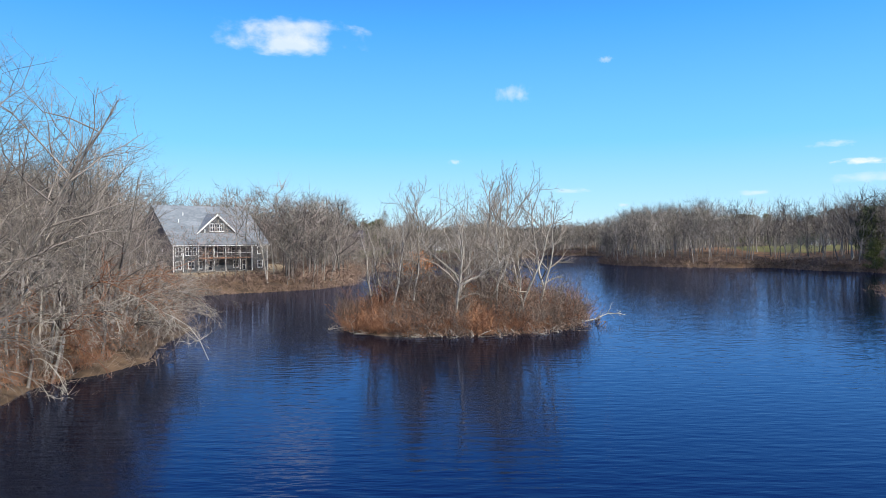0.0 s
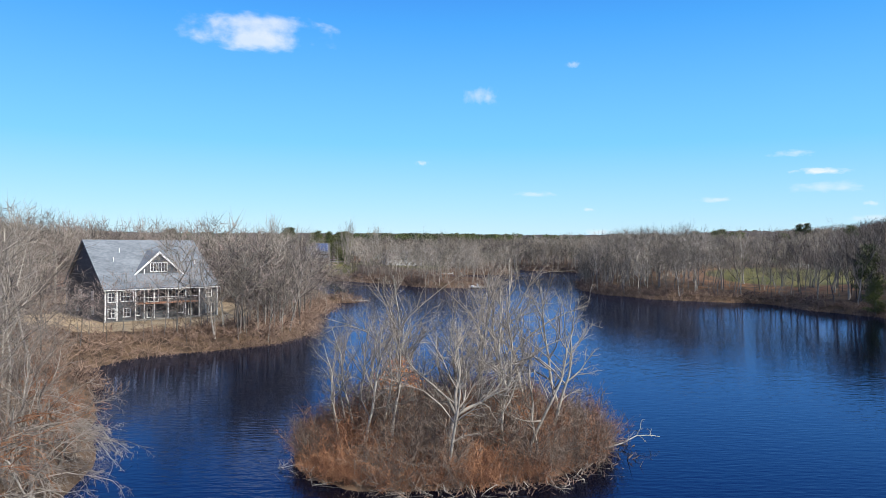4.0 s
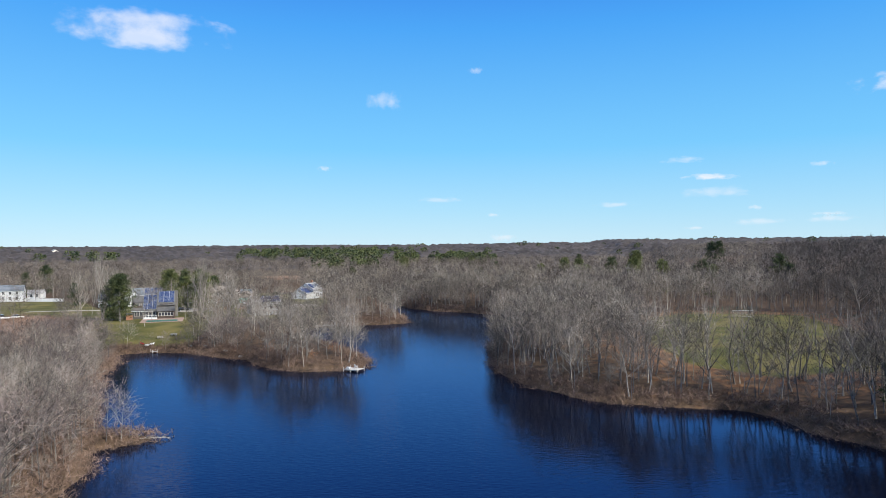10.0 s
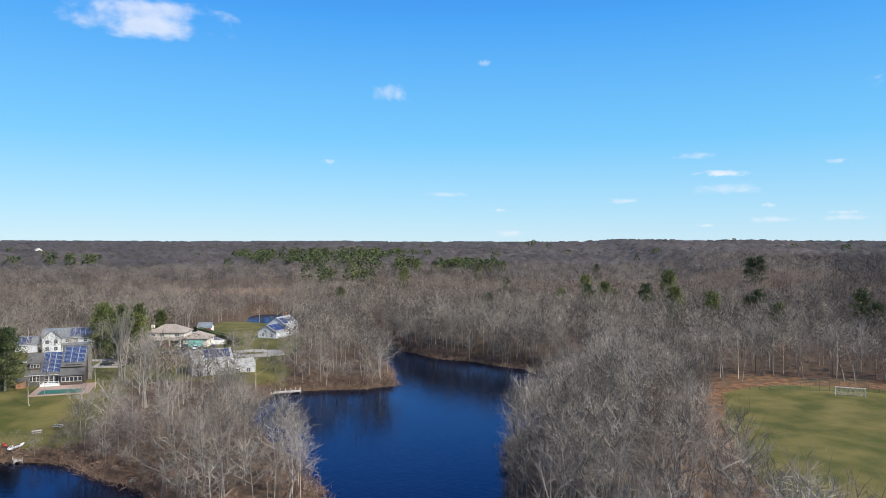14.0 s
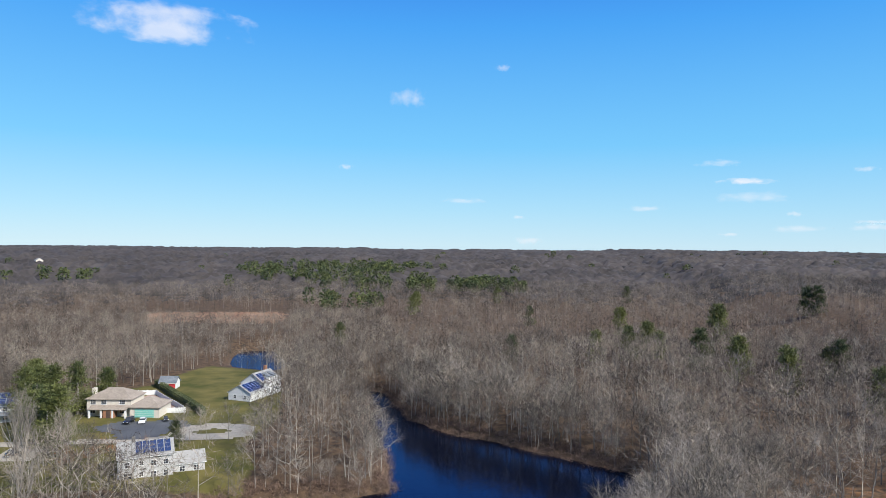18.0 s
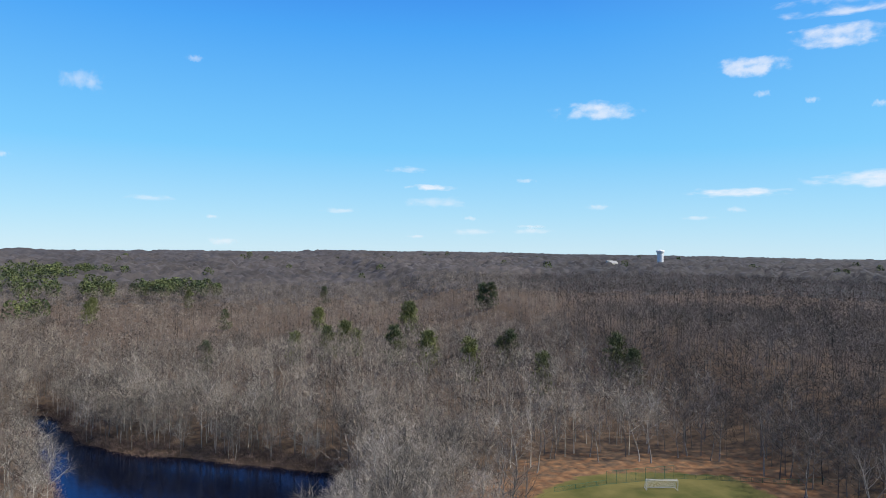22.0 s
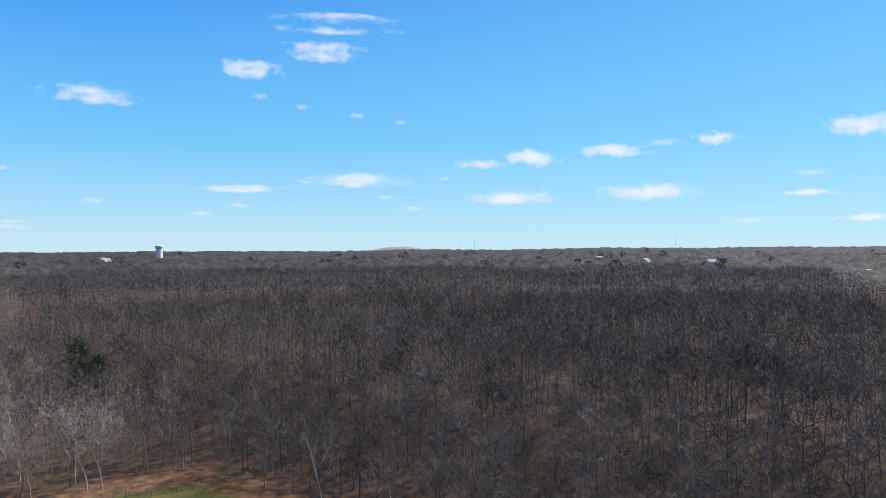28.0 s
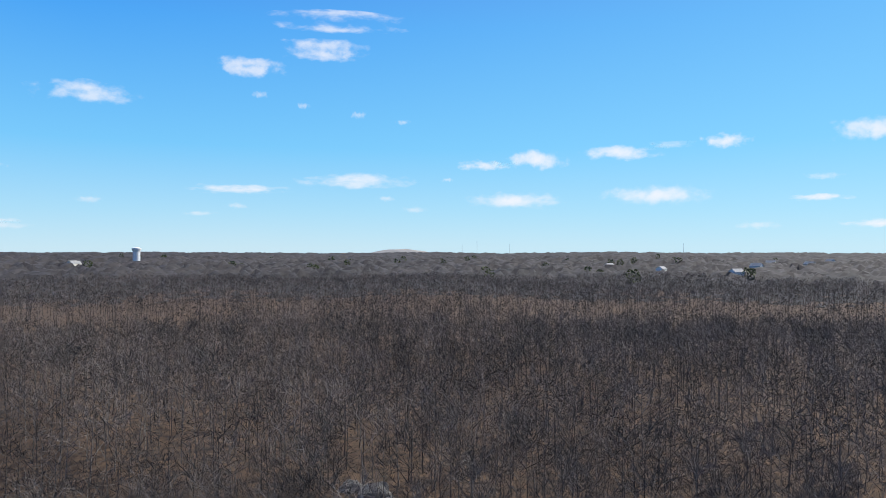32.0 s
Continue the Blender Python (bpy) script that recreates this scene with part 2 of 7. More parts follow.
# ---- lie of the land ----
WEST_SHORE = [(-15.4, -46.2), (-18.7, 0.0), (-22.6, 35.2), (-23.7, 40.7), (-22.0, 43.5), (-20.6, 47.7), (-23.1, 60.1), (-25.3, 70.0), (-33.0, 85.8), (-41.8, 101.2), (-40.0, 112.2), (-35.2, 115.5), (-28.3, 119.4), (-22.3, 125.0), (-19.2, 136.4), (-20.4, 150.7), (-21.2, 163.9), (-20.9, 188.1), (-22.0, 198.0), (-15.4, 201.9), (-14.9, 204.6), (-24.2, 205.7), (-31.9, 229.9), (-40.7, 267.3), (-45.1, 299.2)]
NORTH_SHORE = [(-48.4, 306.9), (-39.6, 311.3), (-26.4, 305.8), (-15.4, 295.9), (-6.6, 287.1), (-1.1, 273.9), (6.6, 266.2), (14.3, 264.0), (22.0, 264.0), (25.9, 267.3), (26.4, 280.5), (19.8, 302.5), (8.8, 330.0), (6.6, 343.2), (6.6, 356.4), (8.8, 364.1), (17.1, 370.7), (29.7, 372.9), (41.8, 371.8), (50.6, 376.2), (52.3, 389.4), (50.6, 415.8), (49.5, 440.0), (49.8, 462.0), (50.1, 492.8), (53.9, 497.2)]
EAST_SHORE = [(58.3, 490.6), (62.7, 457.6), (63.8, 446.6), (73.2, 429.0), (86.9, 415.8), (99.0, 402.6), (110.0, 390.5), (118.8, 379.5), (122.7, 374.0), (119.9, 363.0), (106.7, 357.5), (91.7, 330.0), (78.1, 313.5), (70.4, 302.5), (64.5, 280.5), (60.5, 264.0), (58.9, 247.5), (62.7, 228.8), (72.6, 212.3), (84.7, 205.7), (94.6, 202.4), (97.4, 195.8), (96.8, 183.7), (100.1, 173.8), (104.5, 165.0), (104.5, 151.8), (94.6, 134.2), (75.9, 117.7), (67.1, 103.4), (61.6, 92.4), (57.2, 66.0), (55.0, 22.0), (50.6, -46.2)]
ISLAND = [(-10.1, 66.0), (-8.2, 61.6), (-3.9, 59.0), (1.1, 59.4), (6.6, 60.9), (11.0, 64.4), (13.9, 68.8), (13.2, 73.7), (8.8, 77.6), (2.2, 79.2), (-4.4, 77.6), (-8.8, 72.6)]
BACK_POND = [(-17.6, 605.0), (-15.4, 563.2), (-6.6, 550.0), (6.6, 541.2), (13.2, 550.0), (11.0, 583.0), (2.2, 613.8)]
FIELD = [(96.8, 225.5), (103.4, 261.8), (117.7, 295.9), (139.7, 334.4), (162.8, 342.1), (182.6, 332.2), (199.1, 319.0), (195.8, 303.6), (187.0, 283.8), (182.6, 264.0), (165.0, 225.5), (137.5, 204.6), (110.0, 209.0)]
TURF = [(98.5, 227.0), (105.0, 260.5), (119.5, 293.5), (139.7, 326.0), (149.0, 330.5), (162.8, 332.5), (180.0, 325.0), (193.0, 313.0), (190.5, 301.0), (183.0, 283.8), (179.0, 264.0), (162.5, 227.5), (136.5, 207.0), (110.5, 211.5)]
LAWNS = [
    [(-57.2, 310.2), (-41.8, 314.6), (-26.4, 310.2), (-24.2, 330.0), (-26.4, 357.5), (-37.4, 379.5), (-61.6, 379.5), (-68.2, 341.0)],
    [(-79.2, 349.8), (-39.6, 347.6), (-33.0, 369.6), (-15.4, 371.8), (15.4, 371.8), (17.6, 387.2), (13.2, 402.6), (17.6, 423.5), (19.8, 440.0), (18.7, 459.8), (17.6, 480.7), (-30.8, 490.6), (-52.8, 467.5), (-74.8, 440.0), (-85.8, 407.0)],
    [(-172, 480), (-108, 474), (-84, 418), (-88, 362), (-120, 358), (-172, 396)],
    [(-30, 500), (-28, 455), (-8, 438), (14, 440), (14, 490), (2, 536), (-20, 540)],
]
HEATH = [(-137.5, 330.0), (-101.2, 253.0), (-85.8, 181.5), (-70.4, 176.0), (-66.0, 247.5), (-66.0, 319.0), (-77.0, 363.0), (-93.5, 385.0), (-137.5, 387.2)]
HOUSE_YARD = [(-59.4, 118.8), (-48.4, 116.6), (-36.3, 123.2), (-27.0, 134.2), (-28.6, 147.4), (-39.6, 160.6), (-68.2, 156.2)]
MARSH = [(-90.2, 704.0), (-22.0, 693.0), (2.2, 697.4), (0.0, 770.0), (-66.0, 778.8), (-104.5, 756.8)]


def inside(poly, x, y):
    """Even-odd test of points against a polygon, and their distance to its edge."""
    ins, dist = np.zeros(x.shape, bool), np.full(x.shape, 1e9)
    for (ax, ay), (bx, by) in zip(poly, poly[1:] + poly[:1]):
        cross = (ay > y) != (by > y)
        with np.errstate(divide="ignore", invalid="ignore"):
            ins ^= cross & (x < (bx - ax) * (y - ay) / (by - ay if by != ay else 1e-9) + ax)
        ex, ey = bx - ax, by - ay
        k = np.clip(((x - ax) * ex + (y - ay) * ey) / (ex * ex + ey * ey), 0, 1)
        dist = np.minimum(dist, np.hypot(x - ax - k * ex, y - ay - k * ey))
    return ins, dist


def step(a, b, v):
    k = np.clip((v - a) / (b - a), 0, 1)
    return k * k * (3 - 2 * k)


def rough(x, y, size, seed=0.0):
    """Smooth pseudo-noise from a few sines, -1 to 1."""
    a, b = x / size + seed, y / size - seed
    return (np.sin(a * 1.7 + 1.3 * np.sin(b * 1.1)) + np.sin(b * 2.1 + 1.7 * np.sin(a * 0.7 + 1)) + np.sin(a * 0.9 - b * 1.3 + seed)) / 3


POND = WEST_SHORE + NORTH_SHORE + EAST_SHORE


def off_shore(x, y):
    """Distance to dry land's edge: positive on land, negative over water."""
    wet, d = inside(POND, x, y)
    isle, di = inside(ISLAND, x, y)
    back, db = inside(BACK_POND, x, y)
    d = np.where(wet, -d, d)
    d = np.where(isle, di, np.where(wet, -np.minimum(-d, di), d))
    return np.where(back, -db, np.minimum(d, np.where(d > 0, db, d)))


def waterline(x, y):
    """Distance to the water's uneven edge, positive on land."""
    return off_shore(x, y) + 0.9 * rough(x, y, 6.0) * step(60, 30, np.hypot(x - 20, y - 150) * 0.1)


def land(x, y):
    x, y = np.asarray(x, float), np.asarray(y, float)
    d = waterline(x, y)
    bank = np.where(d > 0, 0.25 + 0.9 * step(0, 2.5, d) + 4.4 * (1 - np.exp(-np.maximum(d - 1, 0) / 16)), -1.4 * step(0, 3, -d))
    isle, _ = inside(ISLAND, x, y)
    bank = np.where(isle & (d > 0), 0.2 + 0.9 * step(0, 4, d), bank)
    s = x - 0.35 * (y - 265)
    hill = 14.0 * step(185, 255, s) + 3.0 * rough(x, y, 70, 2.0) * step(200, 330, s)
    far = np.hypot(x - 40, y - 200)
    swell = 3.0 * step(350, 900, far) + (20.0 - 11.0 * step(30, 65, np.degrees(np.arctan2(x - 40, y - 200)))) * step(600, 2000, far) + (1.0 + 4.0 * step(500, 2500, far)) * rough(x, y, 260, 1.0) * step(150, 700, far)
    dry = step(2, 30, d)
    high = bank + dry * (hill * (1 - 0.4 * step(600, 2500, far)) + swell + 0.25 * rough(x, y, 14, 4.0))
    # level plot of the shingled house by the water
    u, v = (x + 49.4) * 0.774 + (y - 127.7) * 0.633, (x + 49.4) * -0.633 + (y - 127.7) * 0.774
    away = np.hypot(np.maximum(np.maximum(-3 - u, u - 22), 0), np.maximum(np.maximum(-16 - v, v - 25), 0))
    return high - step(9, 0, away) * np.maximum(high - 2.9, 0)


def one(x, y):
    return float(land(np.array([x]), np.array([y]))[0])


def spread(lo, hi, fine, ends):
    """Grid lines: even between lo and hi, then wider and wider out to ends."""
    lines, w, v = list(np.arange(lo, hi, fine)), fine, hi
    while v < ends:
        lines.append(v)
        w *= 1.16
        v += w
    lines.append(ends)
    w, v = fine, lo
    while v > -ends:
        w *= 1.16
        v -= w
        lines.insert(0, max(v, -ends))
    return np.array(lines)


def mesh_from(name, verts, faces, sides=3):
    """A mesh from numpy arrays of corners and equal-sided faces."""
    me = bpy.data.meshes.new(name)
    verts, faces = np.asarray(verts, np.float32), np.asarray(faces, np.int32)
    me.vertices.add(len(verts))
    me.vertices.foreach_set("co", verts.ravel())
    me.loops.add(faces.size)
    me.loops.foreach_set("vertex_index", faces.ravel())
    me.polygons.add(len(faces))
    me.polygons.foreach_set("loop_start", np.arange(0, faces.size, sides, dtype=np.int32))
    me.update(calc_edges=True)
    return me


def put(name, me, material, parent=None, label=""):
    me.materials.append(material)
    ob = new(name, me)
    ob.parent = parent
    return tagged(ob, label)


def build_ground():
    gx, gy = spread(-120, 300, 2.4, 4800), spread(-60, 520, 2.4, 4800)
    xx, yy = np.meshgrid(gx, gy)
    zz = land(xx, yy)
    n, w = xx.size, len(gx)
    idx = np.arange(n).reshape(xx.shape)
    quads = np.stack([idx[:-1, :-1], idx[:-1, 1:], idx[1:, 1:], idx[1:, :-1]], -1).reshape(-1, 4)
    me = mesh_from("ground", np.stack([xx, yy, zz], -1).reshape(-1, 3), quads, 4)
    grass = np.zeros(xx.shape)
    for poly in LAWNS + [TURF]:
        ins, d = inside(poly, xx, yy)
        grass = np.maximum(grass, np.clip(0.5 + np.where(ins, d, -d) / 6, 0, 1))
    marsh = np.zeros(xx.shape)
    for poly in (MARSH, HEATH):
        ins, d = inside(poly, xx, yy)
        marsh = np.maximum(marsh, np.clip(0.5 + np.where(ins, d, -d) / 12, 0, 1))
    ins, d = inside(HOUSE_YARD, xx, yy)
    yard = np.clip(0.5 + np.where(ins, d, -d) / 5, 0, 1)
    ins, d = inside(TURF, xx, yy)
    leaves = np.clip(0.75 - np.where(ins, 0, d) / 70, 0, 1) * 0.8
    for key, v in (("grass", grass), ("marsh", marsh), ("yard", yard), ("leaves", leaves)):
        me.attributes.new(key, "FLOAT", "POINT").data.foreach_set("value", v.ravel().astype(np.float32))
    me.polygons.foreach_set("use_smooth", np.ones(len(quads), bool))
    tagged(put("ground", me, ground_material()), "brown leaf litter and winter grass over gently rolling land", "ground", kind="structure")


build_ground()
WATER = water_material()


def water_sheet(name, label, x0, y0, x1, y1):
    me = mesh_from(name, [(x0, y0, 0), (x1, y0, 0), (x1, y1, 0), (x0, y1, 0)], [(0, 1, 2, 3)], 4)
    tagged(put(name, me, WATER), label, "water", kind="structure")


water_sheet("pond", "dark blue pond water with fine wind ripples", -56, -48, 128, 500)
water_sheet("back_pond", "small blue pond behind the houses", -22, 534, 18, 620)

# ---- trees ----
TWIG_ISLE = mat("island_twig", (0.11, 0.088, 0.068), (0.30, 0.252, 0.205), 0.9, 0.9, vary=0.5)
TWIG_PALE = mat("pale_twig", (0.17, 0.146, 0.12), (0.36, 0.32, 0.27), 0.9, 0.9, vary=0.5)
R = np.random.RandomState(7)


class Soup:
    """Collects corners and triangles."""

    def __init__(self):
        self.v, self.f, self.n = [], [], 0

    def tube(self, pts, radii, sides):
        pts = np.asarray(pts, float)
        ways = np.gradient(pts, axis=0)
        ways /= np.linalg.norm(ways, axis=1)[:, None] + 1e-9
        side = np.cross(ways[0], (0.3, 0.9, 0.2) if abs(ways[0][2]) > 0.8 else (0, 0, 1.0))
        side /= np.linalg.norm(side) + 1e-9
        turn = np.arange(sides) * 2 * np.pi / sides
        for p, w, r in zip(pts, ways, radii):
            up = np.cross(w, side)
            self.v.append(p + r * (np.cos(turn)[:, None] * side + np.sin(turn)[:, None] * up))
        k = len(pts)
        for a in range(k - 1):
            for s in range(sides):
                i, j = self.n + a * sides + s, self.n + a * sides + (s + 1) % sides
                self.f += [(i, j, j + sides), (i, j + sides, i + sides)]
        self.n += k * sides

    def spike(self, p, q, r):
        w = q - p
        a = np.cross(w, (0.2, 0.3, 1.0))
        a *= r / (np.linalg.norm(a) + 1e-9)
        b = np.cross(w, a)
        b *= r / (np.linalg.norm(b) + 1e-9)
        self.v.append(np.array([p + a, p - 0.5 * a + 0.87 * b, p - 0.5 * a - 0.87 * b, q]))
        n = self.n
        self.f += [(n, n + 1, n + 3), (n + 1, n + 2, n + 3), (n + 2, n, n + 3)]
        self.n += 4

    def sliver(self, p, q, r, way):
        a = np.cross(q - p, way)
        a *= r / (np.linalg.norm(a) + 1e-9)
        self.v.append(np.array([p - a, p + a, q]))
        self.f.append((self.n, self.n + 1, self.n + 2))
        self.n += 3

    def mesh(self, name):
        me = mesh_from(name, np.concatenate(self.v), self.f, 3)
        me.polygons.foreach_set("use_smooth", np.ones(len(me.polygons), bool))
        return me


def unit(v):
    return v / (np.linalg.norm(v) + 1e-9)


def branch(soup, r, p, way, length, radius, level, lift, twigs, depth, bend=0.16, least=0.012):
    """A wandering limb with its side branches; the last level is twigs."""
    if level >= depth:
        mid = p + way * length * 0.55 + r.normal(0, 0.06, 3) * length
        end = mid + unit(way + r.normal(0, 0.35, 3) + (0, 0, lift * 0.5)) * length * 0.5
        radius = min(radius, least * 1.6)
        soup.sliver(p, mid, radius, r.normal(0, 1, 3))
        soup.sliver(mid - (mid - p) * 0.15, end, radius * 0.7, r.normal(0, 1, 3))
        for _ in range(2):
            soup.sliver(p + (mid - p) * r.uniform(0.3, 1), mid + unit(way + r.normal(0, 0.6, 3)) * length * r.uniform(0.25, 0.55), radius * 0.6, r.normal(0, 1, 3))
        return
    n = (7, 4, 3, 3)[level]
    pts, rad, w = [p], [radius], way
    for k in range(n):
        w = unit(w + r.normal(0, bend, 3) + (0, 0, lift * (0.12 if level else 0.05)))
        pts.append(pts[-1] + w * length / n)
        rad.append(radius * (1 - 0.82 * (k + 1) / n) + least * 0.6)
    soup.tube(pts, rad, (7, 4, 3, 3)[level])
    pts = np.array(pts)
    count = twigs[min(level, len(twigs) - 1)]
    for k in range(count):
        t = (0.3 if level == 0 else 0.22) + (0.7 if level == 0 else 0.78) * (k + r.uniform(0, 1)) / count
        a = min(int(t * n), n - 1)
        q = pts[a] + (pts[a + 1] - pts[a]) * (t * n - a)
        side = unit(np.cross(pts[a + 1] - pts[a], r.normal(0, 1, 3)))
        out = unit(unit(pts[a + 1] - pts[a]) * r.uniform(0.35, 0.9) + side * r.uniform(0.6, 1.0) + (0, 0, 0.18 * lift))
        branch(soup, r, q, out, length * r.uniform(0.34, 0.58) * (1.15 - 0.5 * t), max(rad[a] * 0.5, least), level + 1, lift, twigs, depth, bend, least)


def dome_reach(p, out, wide, high=1.0):
    """How far it is from p along out to the rounded outline of a crown."""
    c = (p - np.array([0, 0, 0.60 * high])) / (wide, wide, 0.40 * high)
    o = out / (wide, wide, 0.40 * high)
    a, b, k = o @ o, c @ o, c @ c - 1
    return (-b + math.sqrt(max(b * b - a * k, 0.0))) / a if b * b > a * k else 0.12 * high


def bare_tree(seed, height, spread_out=1.0, depth=3, twigs=(9, 6, 6), stems=1, lift=1.0, radius=0.17, bend=0.16, least=0.012):
    """Meshes of a leafless tree: its trunk, and its rounded crown of limbs and twigs."""
    r = np.random.RandomState(seed)
    trunk, crown = Soup(), Soup()
    for s in range(stems):
        n = 8
        w = unit(np.array([r.normal(0, 0.1 + 0.12 * (stems > 1)), r.normal(0, 0.1 + 0.12 * (stems > 1)), 1]))
        h = height * r.uniform(0.86, 1.0)
        pts, rad = [np.array([r.normal(0, 0.3 * (stems > 1)), r.normal(0, 0.3 * (stems > 1)), -0.4])], [radius * 1.5]
        for k in range(n):
            w = unit(w + r.normal(0, bend * 0.7, 3) * (1, 1, 0.2) + (0, 0, 0.12))
            pts.append(pts[-1] + w * (0.9 * h + 0.4) / n)
            rad.append(radius * (1.05 - 0.95 * (k + 1) / n) + 0.012)
        trunk.tube(pts, rad, 7)
        pts = np.array(pts)
        for k in range(twigs[0]):
            t = 0.30 + 0.68 * (k + r.uniform(0, 1)) / twigs[0]
            a = min(int(t * n), n - 1)
            q = pts[a] + (pts[a + 1] - pts[a]) * (t * n - a)
            turn = k * 2.4 + r.uniform(-0.6, 0.6)
            out = unit(np.array([math.cos(turn), math.sin(turn), 0.30 + (0.25 + 1.5 * t * t) * lift * r.uniform(0.6, 1.4)]))
            far = dome_reach(q, out, 0.37 * h * spread_out, h)
            branch(crown, r, q, out, max(far, 0.12 * h) * r.uniform(0.75, 1.05), max(rad[a] * 0.66, 0.02), 1, lift, twigs, depth, bend, least)
    return trunk.mesh("trunk"), crown.mesh("crown")


def shrub_mesh(seed, height=2.2, stems=22, side=13):
    """A rounded shrub: arching stems with a haze of fine twigs."""
    r, s = np.random.RandomState(seed), Soup()
    for k in range(stems):
        p = np.array([r.normal(0, 0.3), r.normal(0, 0.3), -0.15])
        turn, tilt = r.uniform(0, 6.28), r.uniform(0, 1.25)
        w = unit(np.array([math.cos(turn) * tilt, math.sin(turn) * tilt, 1]))
        long = height * (1.1 - 0.3 * tilt) * r.uniform(0.6, 1.0)
        mid = p + w * long * 0.5 + r.normal(0, 0.04, 3) * height
        q = mid + unit(w + r.normal(0, 0.25, 3) - (0, 0, 0.15 * tilt)) * long * 0.5
        s.spike(p, mid, 0.016)
        s.sliver(mid - (mid - p) * 0.1, q, 0.012, r.normal(0, 1, 3))
        for _ in range(side):
            t = r.uniform(0.3, 1.0)
            a = p + (mid - p) * t * 2 if t < 0.5 else mid + (q - mid) * (t * 2 - 1)
            b = a + unit(w * 0.5 + r.normal(0, 0.8, 3) + (0, 0, 0.15)) * height * r.uniform(0.1, 0.28)
            s.sliver(a, b, 0.010, r.normal(0, 1, 3))
            c = a + (b - a) * r.uniform(0.3, 0.8)
            s.sliver(c, c + unit(b - a + r.normal(0, 0.12, 3) * height) * height * r.uniform(0.08, 0.18), 0.008, r.normal(0, 1, 3))
    return s.mesh("twigs")


def conifer(seed, height, clumps=72, tufts=52, width=0.40, wide=0.34):
    """A pine: trunk, and a crown of tufts of needles on whorled boughs, with gaps."""
    r, trunk, crown = np.random.RandomState(seed), Soup(), Soup()
    trunk.tube([(0, 0, -0.4), (0.1, 0, height * 0.5), (0, 0.1, height)], [height * 0.02, height * 0.014, 0.02], 7)
    for k in range(clumps):
        t = r.uniform(0.06, 0.99)
        reach = height * width * (0.08 + 0.92 * (1 - t) ** 0.58) * min(1.0, 0.45 + t * 2.2) * r.uniform(0.55, 1.12)
        turn = r.uniform(0, 6.28)
        p = np.array([0, 0, height * t])
        q = p + (math.cos(turn) * reach, math.sin(turn) * reach, reach * 0.18)
        trunk.spike(p, q, 0.03)
        for _ in range(tufts):
            c = p + (q - p) * r.uniform(0.15, 1.05) + r.normal(0, 0.07 * height * width * 1.5, 3) * (1, 1, 0.6)
            crown.sliver(c, c + unit(r.normal(0, 0.6, 3) + (q - p) / reach * 0.7 + (0, 0, 0.35)) * height * r.uniform(0.035, 0.075), wide * height * 0.02 + 0.03, r.normal(0, 1, 3))
    return trunk.mesh("trunk"), crown.mesh("crown")


def tree_thing(name, meshes, mats, label, category, group=""):
    ob = new(name)
    ob.empty_display_size = 0.3
    tagged(ob, label, category, group)
    for nm, me, m in zip(("trunk", "crown"), meshes, mats):
        if not me.materials:
            me.materials.append(m)
        part_ob = new(nm, me)
        part_ob.parent = ob
    return ob


def turned(x, y, z, turn, size, lean=0.0):
    return pose(x, y, z, lean, 0, turn) @ Matrix.Diagonal((size, size, size, 1))


class Kind:
    """Variants of one kind of thing; each placing is a thing of its own that shares the variant's meshes."""

    def __init__(self, makers):
        self.makers, self.made = makers, {}

    def place(self, k, x, y, size=1.0, turn=0.0, lean=0.0, sink=0.0):
        k %= len(self.makers)
        m = turned(x, y, one(x, y) - sink, turn, size, lean)
        if k not in self.made:
            self.made[k] = self.makers[k]()
            self.made[k].matrix_basis = m
            return self.made[k]
        ob = copy_thing(self.made[k], pose(0, 0, 0))
        ob.matrix_basis = m
        return ob


fine_trees = Kind([lambda s=s: tree_thing("bare_tree", bare_tree(s, 15.5, 1.2, 3, (11, 7, 6), 1, 0.6, 0.13, 0.22, 0.006), (BARK, TWIG),
                   "tall leafless grey tree with dense fine twigs on the pond bank", "tree", "bare trees on the bank") for s in (11, 12, 13, 14, 15)])
mid_trees = Kind([lambda s=s: tree_thing("bare_tree", bare_tree(s, 13.5, 0.95, 3, (9, 5, 4), 1, 1.0, 0.13, 0.17, 0.009), (BARK, TWIG),
                  "leafless grey-brown deciduous tree with an open crown", "tree", "bare trees round the pond") for s in (21, 22, 23, 24, 25, 26, 27)])
pale_trees = Kind([lambda s=s: tree_thing("island_tree", bare_tree(s, 10.8, 0.9, 3, (10, 7, 6), 1, 0.8, 0.11, 0.22, 0.010), (BARK_PALE, TWIG_ISLE),
                   "weathered grey leafless tree with crooked limbs among brush", "tree", "bare trees on the island") for s in (31, 32, 33, 34)])
tall_trees = Kind([lambda s=s: tree_thing("poplar_tree", bare_tree(s, 17.0, 0.85, 3, (12, 5, 4), 2, 2.0, 0.17, 0.1), (TWIG_PALE, TWIG_PALE),
                   "tall pale leafless poplar with upswept limbs beside the houses", "tree") for s in (41, 42)])
open_trees = Kind([lambda s=s: tree_thing("bare_tree", bare_tree(s, 16.5, 0.85, 3, (7, 4, 3), 1, 1.5, 0.2, 0.2, 0.012), (BARK, BARK),
                  "tall leafless tree with few thick forking limbs beside the field", "tree", "open-crowned trees beside the field") for s in (45, 46, 47)])
pines = Kind([lambda s=s: tree_thing("pine_tree", conifer(s, 13.0), (BARK, NEEDLE), "dark green evergreen pine standing among bare trees", "tree", "pines") for s in (51, 52, 53)])
